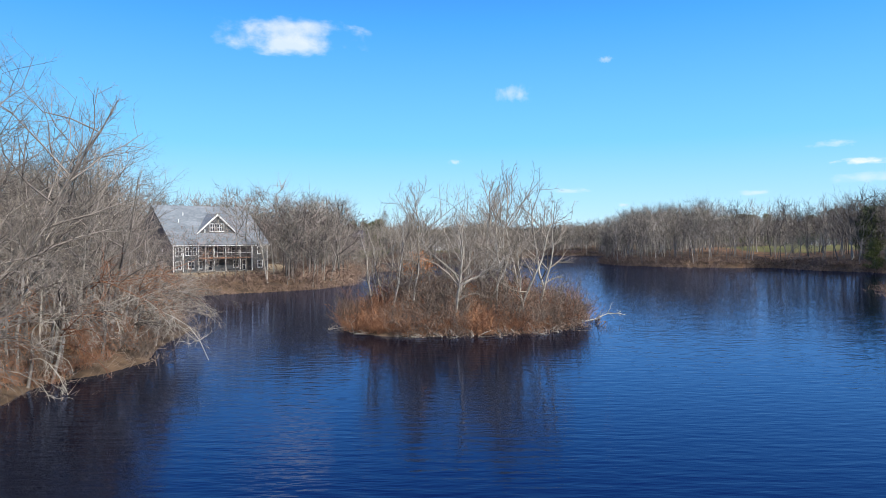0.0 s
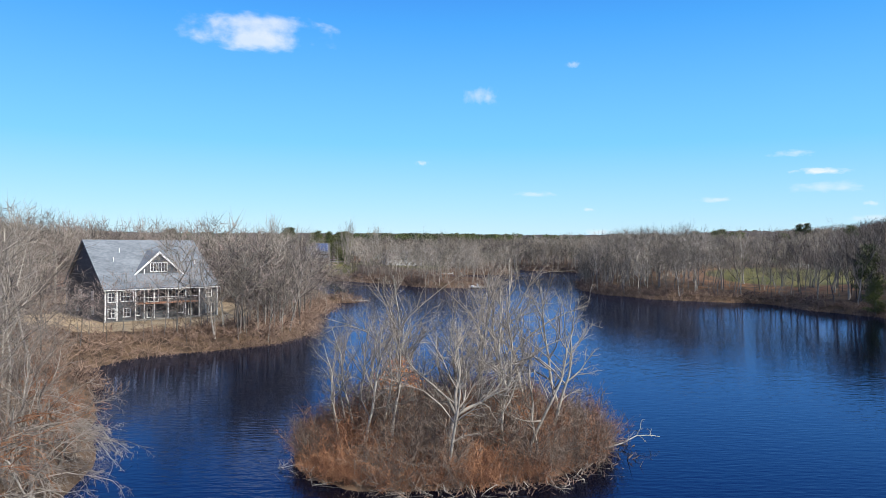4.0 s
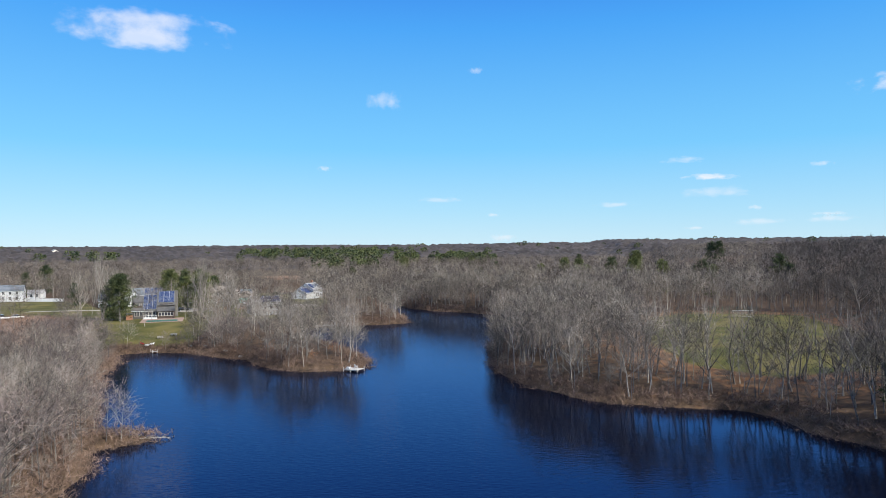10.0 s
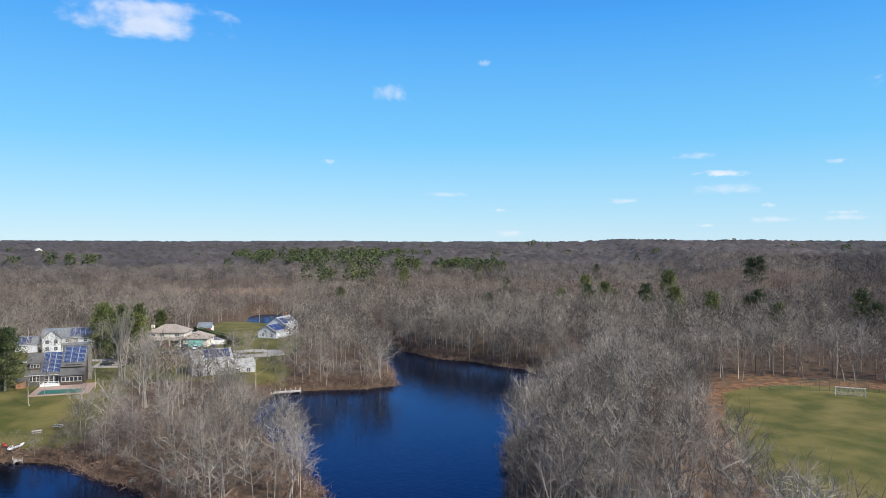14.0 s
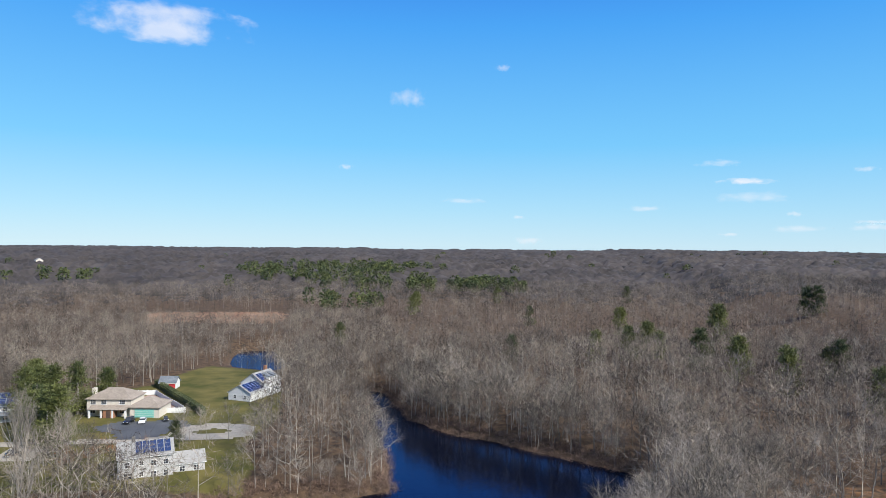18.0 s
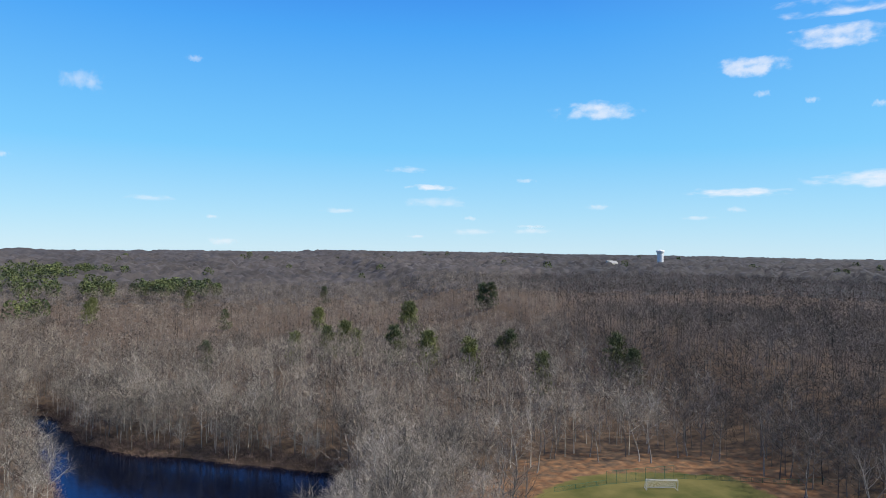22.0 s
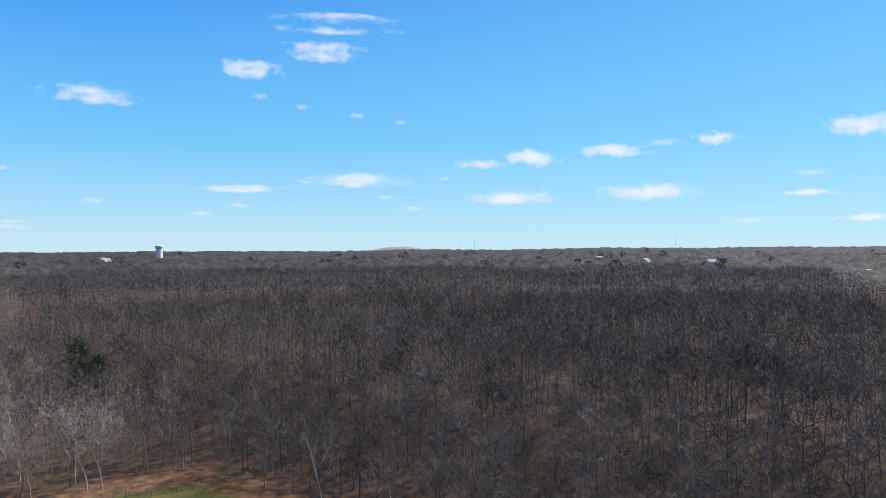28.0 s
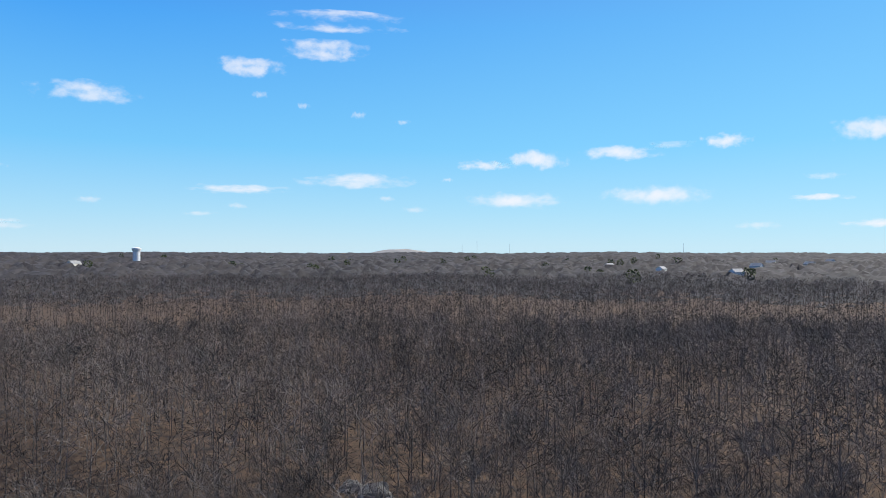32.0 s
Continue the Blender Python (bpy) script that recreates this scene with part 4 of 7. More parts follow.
def yard_trees():
    """Bare trees that fill the ground between the houses."""
    r = np.random.RandomState(35)
    x, y = scatter(-84, 322, 26, 440, 4.8, 36)
    taken = np.zeros(x.shape, bool)
    for x0, y0, x1, y1 in ((-82, 362, -36, 384), (-90, 424, -52, 446), (-18, 371, 14, 392), (-46, 428, -2, 455), (-60, 403, -4, 418), (-34, 411, -6, 432), (-6, 440, 26, 480), (-54, 388, -34, 407), (-60, 322, -36, 345), (-14, 411, 26, 446), (-30, 440, 0, 490)):
        taken |= (x > x0) & (x < x1) & (y > y0) & (y < y1)
    keep = ~taken & in_any(LAWNS[1:2], x, y, 3.0) & (off_shore(x, y) > 1.5) & (r.uniform(0, 1, len(x)) < np.where(x > -30, 0.42, 0.2))
    woods("yard_trees", "bare trees between the houses", NEAR[:6], x[keep], y[keep], r.uniform(8.0, 14.0, keep.sum()), WOOD_NEAR, 37, limb=LIMB)
    x, y = scatter(-26, 258, 30, 338, 5.0, 38)
    keep = (off_shore(x, y) > 1.2) & ~in_any(LAWNS, x, y, -1.0) & (r.uniform(0, 1, len(x)) < 0.55)
    woods("point_woods", "pale-trunked leafless trees on the point of the shore", NEAR, x[keep], y[keep], r.uniform(8.5, 15.0, keep.sum()), WOOD_NEAR, 39, limb=LIMB)
    for x, y, q in ((-22.9, 398.4, 2.6), (-28.6, 390.5, 2.4), (-25.5, 394.5, 2.2), (-19.5, 400.0, 2.0), (-31.0, 396.0, 2.0), (-16.0, 398.5, 1.8), (-13.0, 402.0, 1.6)):
        shrubs.place(int(x), x, y, q, x * 20)


yard_trees()
LIGHT_BRUSH, THIN_BRUSH = [], []
for s_ in range(8):
    r_ = np.random.RandomState(200 + s_)
    tris = []
    for k in range(52):
        p = np.array([r_.normal(0, 0.3), r_.normal(0, 0.3), -0.05])
        q = p + unit(np.array([r_.normal(0, 0.75) + p[0], r_.normal(0, 0.75) + p[1], 0.9])) * r_.uniform(0.45, 1.1)
        if k % 4:
            p = p + (q - p) * r_.uniform(0.3, 0.7)
            q = p + unit(r_.normal(0, 0.8, 3) + (0, 0, 0.3)) * r_.uniform(0.25, 0.5)
        w = unit(np.cross(q - p, r_.normal(0, 1, 3))) * (0.018 + 0.007 * (k % 2))
        tris.append((p - w, p + w, q))
    LIGHT_BRUSH.append((np.array(tris), np.ones(len(tris))))
    THIN_BRUSH.append((np.array([((a + c) / 2 + (a - c) * 0.18, (a + c) / 2 - (a - c) * 0.18, q) for a, c, q in tris]), np.ones(len(tris))))


def plant_brush():
    r = np.random.RandomState(8)
    x, y = scatter(-80, 0, 150, 520, 1.5, 21)
    d = waterline(x, y)
    isle, _ = inside(ISLAND, x, y)
    near = (x < 10) & (y > 12) & (y < 290)
    keep = (d > -1.5) & (d < np.where(near, 13.0, 6.0) * (0.5 + 0.8 * r.uniform(0, 1, len(x)))) & ~isle & ~in_any([FIELD, LAWNS[0]], x, y, -1) & (r.uniform(0, 1, len(x)) < np.where(d < 5, 1.0, 0.6)) & ~((d > 3) & in_any([HOUSE_YARD], x, y))
    close = keep & (y < 88) & (x < 0)
    keep &= ~close | (r.uniform(0, 1, len(x)) < 0.65)
    close &= keep
    woods("bank_brush", "fine reddish-brown leafless brush on the near bank", THIN_BRUSH, x[close], y[close], r.uniform(0.8, 2.2, close.sum()), BRUSH_GREY, 25, "brush")
    keep &= ~close
    woods("shore_brush", "reddish-brown and grey leafless brush along the water's edge", LIGHT_BRUSH, x[keep], y[keep], r.uniform(1.2, 3.2, keep.sum()) * np.where(d[keep] < 1.0, 0.8, 1.0), BRUSH_FAR, 22, "brush")
    x, y = scatter(-145, 170, 25, 710, 3.4, 23)
    keep = in_any([MARSH, HEATH], x, y) & (off_shore(x, y) > 1)
    woods("heath_brush", "low reddish-brown brush in open wet ground", LIGHT_BRUSH, x[keep], y[keep], r.uniform(1.2, 3.6, keep.sum()), BRUSH_FAR, 24, "brush")


plant_brush()


def oak_leaves():
    """Sprays of dry orange leaves that still hang on young oaks."""
    spots = [(-2.3, 66.5, 5.6, 0.8), (-3.2, 67.0, 4.4, 1.1), (-1.4, 66.0, 4.8, 0.7), (2.5, 64.5, 2.6, 0.6), (6.2, 66.0, 2.4, 0.7), (-24.5, 36.0, 1.2, 1.0), (-26.0, 40.0, 1.4, 1.2), (-30.0, 46.0, 2.0, 1.4), (18.0, 272.0, 3.0, 1.6), (12.0, 268.0, 2.5, 1.6), (0.0, 283.0, 2.5, 1.6)]
    for k, (x, y, z, size) in enumerate(spots):
        r = np.random.RandomState(500 + k)
        n = 240
        p = r.normal(0, 1, (n, 3)) * (size * 0.55, size * 0.55, size * 0.45)
        a, b = r.normal(0, 1, (n, 3)), r.normal(0, 1, (n, 3))
        a *= (0.055 / np.linalg.norm(a, axis=1))[:, None]
        b *= (0.09 / np.linalg.norm(b, axis=1))[:, None]
        me = mesh_from("dry_leaves", np.stack([p - a, p + b, p + a, p - b * 0.6], 1).reshape(-1, 3), np.arange(n * 4).reshape(-1, 4), 4)
        s = Soup()
        base = np.array([0, 0, -z - 0.2])
        s.tube([base, base * 0.5 + (0.15, 0.1, 0), np.zeros(3)], [0.05, 0.035, 0.015], 5)
        for i in range(14):
            s.spike(base * r.uniform(0, 0.35), p[i] * 0.9, 0.014)
        ob = new("young_oak")
        ob.matrix_world = pose(x, y, one(x, y) + z)
        tagged(ob, "young oak still holding dry orange leaves", "tree", "young oaks")
        put("stem", s.mesh("stem"), BARK, ob)
        put("leaves", me, OAK_LEAF, ob, "dry orange leaves")


oak_leaves()


def wander(soup, r, p, way, length, radius, level=0, droop=0.1):
    """A crooked limb that forks into thinner crooked ones."""
    n = (9, 6, 4)[level]
    pts, w = [np.array(p, float)], unit(np.array(way, float))
    for k in range(n):
        w = unit(w + r.normal(0, (0.17, 0.24, 0.3)[level], 3) - (0, 0, droop * (0.5 + k / n)))
        pts.append(pts[-1] + w * length / n)
    rad = radius * (1 - 0.85 * np.linspace(0, 1, n + 1)) + 0.003
    soup.tube(pts, rad, (6, 4, 3)[level])
    if level == 2:
        for k in range(3):
            a = pts[1 + k]
            soup.spike(a, a + unit(w + r.normal(0, 0.6, 3)) * length * r.uniform(0.2, 0.45), rad[1 + k] * 0.7)
        return pts
    for k in range((10, 5)[level]):
        t = r.uniform(0.15, 1.0)
        a = min(int(t * n), n - 1)
        side = unit(np.cross(pts[a + 1] - pts[a], r.normal(0, 1, 3)))
        wander(soup, r, pts[a], unit(pts[a + 1] - pts[a]) * r.uniform(0.5, 1.0) + side * r.uniform(0.5, 0.9), length * r.uniform(0.22, 0.48) * (1.1 - 0.5 * t), max(rad[a] * 0.5, 0.006), level + 1, droop)
    return pts


def arching_limbs():
    """Low bent trees on the bank whose limbs arch out over the pond."""
    r = np.random.RandomState(77)
    for k in range(38):
        y = 26 + 1.0 * k + r.uniform(-1, 1)
        x = float(np.interp(y, [20, 35, 41, 48, 60, 70], [-20.5, -23.5, -22.5, -21.0, -23.6, -26.0])) - r.uniform(0.2, 2.8)
        ob = new("leaning_tree")
        ob.matrix_world = pose(x, y, one(x, y) - 0.1)
        tagged(ob, "low bent leafless tree arching out over the pond", "tree", "leaning bank trees")
        s, c = Soup(), Soup()
        h = r.uniform(1.8, 5.2)
        top = np.array([r.uniform(0.2, 0.9), r.uniform(-0.6, 0.4), h])
        s.tube([(0, 0, -0.3), top * 0.5 + (0.1, 0.1, 0), top], [0.11, 0.085, 0.06], 7)
        put("trunk", s.mesh("trunk"), BARK, ob)
        for _ in range(4):
            wander(c, r, top * r.uniform(0.5, 1.0), (r.uniform(0.2, 1.0), r.uniform(-0.9, 0.5), r.uniform(0.0, 0.9)), r.uniform(3.2, 6.8), 0.04, 0, 0.10)
        put("crown", c.mesh("crown"), (TWIG, TWIG_PALE, TWIG, BRUSH, TWIG, TWIG)[k % 6], ob)


arching_limbs()


def forked_tree():
    """The old pale tree at the island's front with two long crooked limbs."""
    r = np.random.RandomState(78)
    x, y = FORK
    ob = new("forked_tree")
    ob.matrix_world = pose(x, y, one(x, y))
    tagged(ob, "old pale leafless tree with long crooked forked limbs", "tree", "bare trees on the island")
    s = Soup()
    s.tube([(0, 0, -0.4), (0.2, 0, 1.2), (0.45, 0.1, 2.5), (0.8, 0.1, 3.5)], [0.26, 0.2, 0.18, 0.15], 9)
    put("trunk", s.mesh("trunk"), BARK, ob)
    runs = [([(0.8, 0.1, 3.5), (2.0, 0, 4.2), (3.1, 0.3, 4.6), (4.4, 0.5, 5.6), (5.2, 0.5, 6.9), (5.5, 0.8, 8.4)], 0.13),
            ([(0.75, 0.1, 3.4), (0.0, 0.3, 4.9), (-1.4, 0.2, 6.2), (-2.8, 0.4, 7.3), (-3.6, 0.3, 8.2), (-4.3, 0.6, 9.6)], 0.11),
            ([(0.8, 0.1, 3.5), (0.7, 0.5, 5.2), (1.1, 0.6, 7.4), (0.8, 0.5, 9.5), (1.3, 0.8, 11.6)], 0.14),
            ([(3.1, 0.3, 4.6), (3.7, -0.2, 5.2), (5.2, -0.4, 5.9), (6.4, -0.2, 6.9)], 0.07)]
    for pts, rad in runs:
        c = Soup()
        pts = np.array([0.8, 0.1, 3.5]) + (np.array(pts) - (0.8, 0.1, 3.5)) * 0.74
        c.tube(pts, np.linspace(rad, 0.03, len(pts)), 7)
        for k in range(1, len(pts)):
            for _ in range(3):
                w = unit(pts[k] - pts[k - 1]) + r.normal(0, 0.6, 3) + (0, 0, 0.35)
                wander(c, r, pts[k] - (pts[k] - pts[k - 1]) * r.uniform(0, 0.8), w, r.uniform(1.2, 2.8), 0.035, 1, -0.02)
        put("limb", c.mesh("limb"), TWIG_PALE, ob)


FORK = (0.8, 62.2)
forked_tree()

# ---- building kit ----
SHINGLE_DARK = mat("dark_wall_shingle", (0.045, 0.05, 0.056), (0.085, 0.09, 0.097), 1.2, 0.85, 0.5, 0.3, stretch=(1, 1, 5))
ROOF_GREY = mat("grey_roof_shingle", (0.085, 0.097, 0.112), (0.185, 0.205, 0.225), 1.6, 0.9, 0.6, 0.25, stretch=(1, 1, 3))
ROOF_TAN = mat("tan_roof_shingle", (0.21, 0.175, 0.14), (0.32, 0.27, 0.225), 1.6, 0.9, 0.5, 0.25)
ROOF_PALE = mat("pale_grey_roof", (0.22, 0.215, 0.21), (0.33, 0.325, 0.31), 1.4, 0.9, 0.4, 0.25)
ROOF_DIM = mat("weathered_roof", (0.065, 0.063, 0.062), (0.125, 0.12, 0.115), 1.4, 0.9, 0.4, 0.25)
TRIM = mat("white_trim", (0.60, 0.60, 0.59), (0.70, 0.70, 0.68), 2.0, 0.6)
SIDING = mat("white_siding", (0.50, 0.51, 0.52), (0.62, 0.62, 0.61), 1.0, 0.7, 0.3, 0.2, stretch=(1, 1, 7))
SIDING_GREY = mat("grey_siding", (0.36, 0.36, 0.35), (0.50, 0.49, 0.47), 1.0, 0.8, 0.3, 0.2, stretch=(1, 1, 7))
SIDING_DIM = mat("weathered_grey_siding", (0.055, 0.05, 0.046), (0.10, 0.092, 0.085), 1.0, 0.8, 0.3, 0.2, stretch=(1, 1, 7))
CREAM = mat("cream_siding", (0.52, 0.47, 0.40), (0.62, 0.58, 0.50), 1.0, 0.7, 0.2, 0.2)
BROWN = mat("dark_brown_siding", (0.05, 0.035, 0.028), (0.09, 0.06, 0.048), 1.2, 0.8, 0.3, 0.3)
RED = mat("red_paint", (0.42, 0.03, 0.035), (0.55, 0.06, 0.06), 2.0, 0.6)
TEAL = mat("teal_door", (0.16, 0.45, 0.38), (0.24, 0.54, 0.46), 2.0, 0.5)
DECK = mat("weathered_boards", (0.33, 0.31, 0.28), (0.50, 0.47, 0.43), 3.0, 0.85, 0.3, 0.4, stretch=(5, 1, 1))
CEDAR = mat("red_brown_wood", (0.24, 0.11, 0.06), (0.34, 0.17, 0.10), 2.0, 0.8, 0.2)
ASPHALT = mat("asphalt", (0.045, 0.05, 0.06), (0.085, 0.09, 0.10), 3.0, 0.9, 0.3, 0.2)
GRAVEL = mat("pale_gravel", (0.24, 0.215, 0.18), (0.36, 0.33, 0.28), 2.5, 0.95, 0.4, 0.2)
STONE = mat("grey_rock", (0.085, 0.08, 0.073), (0.215, 0.20, 0.18), 1.4, 0.9, 0.8, 0.4)
PAVING = mat("pinkish_paving", (0.26, 0.17, 0.13), (0.36, 0.26, 0.21), 1.6, 0.9, 0.3)
COVER = mat("green_pool_cover", (0.015, 0.085, 0.06), (0.03, 0.13, 0.09), 0.8, 0.6, 0.2)
STEEL = mat("galvanised_steel", (0.42, 0.43, 0.44), (0.55, 0.56, 0.57), 3.0, 0.45, metal=0.7)
GREEN_STEEL = mat("green_fence_steel", (0.03, 0.09, 0.05), (0.05, 0.13, 0.07), 3.0, 0.5)
NET = mat("white_net", (0.66, 0.66, 0.66), (0.8, 0.8, 0.8), 4.0, 0.8)
RUBBER = mat("black_rubber", (0.02, 0.02, 0.02), (0.035, 0.035, 0.035), 4.0, 0.8)
HEDGE = mat("hedge_leaf", (0.028, 0.042, 0.014), (0.085, 0.095, 0.03), 1.5, 0.8)


def plain(name, colour, rough_=0.3, metal=0.0, coat=0.0):
    m = mat(name, colour, tuple(min(1, c * 1.12) for c in colour), 3.0, rough_, metal=metal)
    m.node_tree.nodes["Principled BSDF"].inputs["Coat Weight"].default_value = coat
    return m


GLASS = plain("window_glass", (0.03, 0.035, 0.045), 0.05)
SOLAR = plain("solar_cells", (0.010, 0.028, 0.10), 0.18, 0.0, 0.3)


def part(name, bm, material, parent, label=""):
    me = bpy.data.meshes.new(name)
    bmesh.ops.recalc_face_normals(bm, faces=bm.faces)
    bm.to_mesh(me)
    bm.free()
    return put(name, me, material, parent, label)


def add_box(bm, x0, y0, z0, x1, y1, z1, m=None, bevel=0.0):
    made = bmesh.ops.create_cube(bm, size=1.0)["verts"]
    t = Matrix.Translation(((x0 + x1) / 2, (y0 + y1) / 2, (z0 + z1) / 2)) @ Matrix.Diagonal((abs(x1 - x0), abs(y1 - y0), abs(z1 - z0), 1))
    bmesh.ops.transform(bm, matrix=(m @ t) if m else t, verts=made)
    if bevel:
        edges = list({e for v in made for e in v.link_edges})
        bmesh.ops.bevel(bm, geom=edges, offset=bevel, segments=1, affect="EDGES")
    return bm


def box(*a, **k):
    return add_box(bmesh.new(), *a, **k)


def prism(profile, x0, x1):
    """A (y, z) outline drawn out along x."""
    bm = bmesh.new()
    a = [bm.verts.new((x0, y, z)) for y, z in profile]
    b = [bm.verts.new((x1, y, z)) for y, z in profile]
    bm.faces.new(a)
    bm.faces.new(b[::-1])
    for i in range(len(a)):
        j = (i + 1) % len(a)
        bm.faces.new((a[i], b[i], b[j], a[j]))
    return bm


def slab(corners, thick):
    """A flat four-cornered plate with thickness, below the given corners."""
    bm = bmesh.new()
    p = [Vector(c) for c in corners]
    n = (p[1] - p[0]).cross(p[2] - p[0]).normalized()
    if n.z < 0:
        n = -n
    top = [bm.verts.new(c) for c in p]
    low = [bm.verts.new(c - n * thick) for c in p]
    bm.faces.new(top)
    bm.faces.new(low[::-1])
    k = len(p)
    for i in range(k):
        bm.faces.new((top[i], low[i], low[(i + 1) % k], top[(i + 1) % k]))
    return bm


def building(name, label, x, y, z, turn, category="house"):
    ob = new(name)
    ob.matrix_world = pose(x, y, z, 0, 0, turn)
    return tagged(ob, label, category)


def face(side, at):
    """Where windows go: u along the wall, v up, and out of the wall."""
    return {"front": pose(0, at, 0), "left": pose(at, 0, 0, 0, 0, -90), "right": pose(at, 0, 0, 0, 0, 90), "back": pose(0, at, 0, 0, 0, 180)}[side]


def window(parent, u, v, w, h, side="front", at=0.0, across=2, up=2, material=None):
    m, bm = face(side, at), bmesh.new()
    t = 0.11
    for a in ((u - t, v - t, u + w + t, v), (u - t, v + h, u + w + t, v + h + t), (u - t, v, u, v + h), (u + w, v, u + w + t, v + h)):
        add_box(bm, a[0], -0.07, a[1], a[2], 0.02, a[3], m)
    add_box(bm, u - t - 0.05, -0.12, v - t - 0.04, u + w + t + 0.05, 0.02, v - t, m)
    for k in range(1, across):
        c = u + w * k / across
        add_box(bm, c - 0.03, -0.05, v, c + 0.03, 0.01, v + h, m)
    for k in range(1, up):
        c = v + h * k / up
        add_box(bm, u, -0.048, c - 0.03, u + w, 0.01, c + 0.03, m)
    frame_ob = part("window", bm, material or TRIM, parent, "white-framed sash window")
    part("pane", add_box(bmesh.new(), u, -0.03, v, u + w, 0.005, v + h, m), GLASS, frame_ob, "dark reflecting pane")
    return frame_ob


def gable_roof(parent, x0, x1, y0, y1, eave, ridge, material, over=0.35, thick=0.18):
    ym, s = (y0 + y1) / 2, (ridge - eave) / ((y1 - y0) / 2)
    for side, ye in ((-1, y0), (1, y1)):
        e = eave - s * over
        part("roof", slab([(x0 - over, ye + side * over, e + thick), (x1 + over, ye + side * over, e + thick), (x1 + over, ym, ridge + thick), (x0 - over, ym, ridge + thick)], thick), material, parent)
        part("gutter", box(x0 - over, ye + side * over - 0.07, e - 0.06, x1 + over, ye + side * over + 0.07, e + 0.08), TRIM, parent, "white eave trim")


def gable_walls(parent, x0, x1, y0, y1, base, eave, ridge, material, name="wall"):
    ym = (y0 + y1) / 2
    return part(name, prism([(y0, base), (y1, base), (y1, eave), (ym, ridge), (y0, eave)], x0, x1), material, parent)


def solar_panel(parent, corner, along, up, w, h):
    """One panel lying on a slope: corner, unit ways along and up it."""
    c, a, u = Vector(corner), Vector(along), Vector(up)
    n = a.cross(u).normalized()
    p = [c + n * 0.12, c + a * w + n * 0.12, c + a * w + u * h + n * 0.12, c + u * h + n * 0.12]
    panel = part("solar_panel", slab(p, 0.06), SOLAR, parent, "blue solar panel with pale frame")
    bm = bmesh.new()
    for f_ in (0.0, 1 / 3, 2 / 3, 1.0):
        q = c + u * h * f_ + n * 0.13
        vs = [bm.verts.new(v) for v in (q - u * 0.02, q + a * w - u * 0.02, q + a * w + u * 0.02, q + u * 0.02)]
        bm.faces.new(vs)
    for f_ in (0.0, 1.0):
        q = c + a * w * f_ + n * 0.132
        vs = [bm.verts.new(v) for v in (q - a * 0.03, q + a * 0.03, q + a * 0.03 + u * h, q - a * 0.03 + u * h)]
        bm.faces.new(vs)
    part("frame", bm, STEEL, panel)


def panels(parent, x0, y_e, z_e, y_r, z_r, start, cols, rows_, w, h, gap=0.08):
    """A field of panels on the slope that rises from (y_e, z_e) to (y_r, z_r)."""
    up = Vector((0, y_r - y_e, z_r - z_e)).normalized()
    for i in range(cols):
        for j in range(rows_):
            c = Vector((x0 + i * (w + gap), y_e, z_e)) + up * (start + j * (h + gap))
            solar_panel(parent, c, (1, 0, 0), up, w, h)


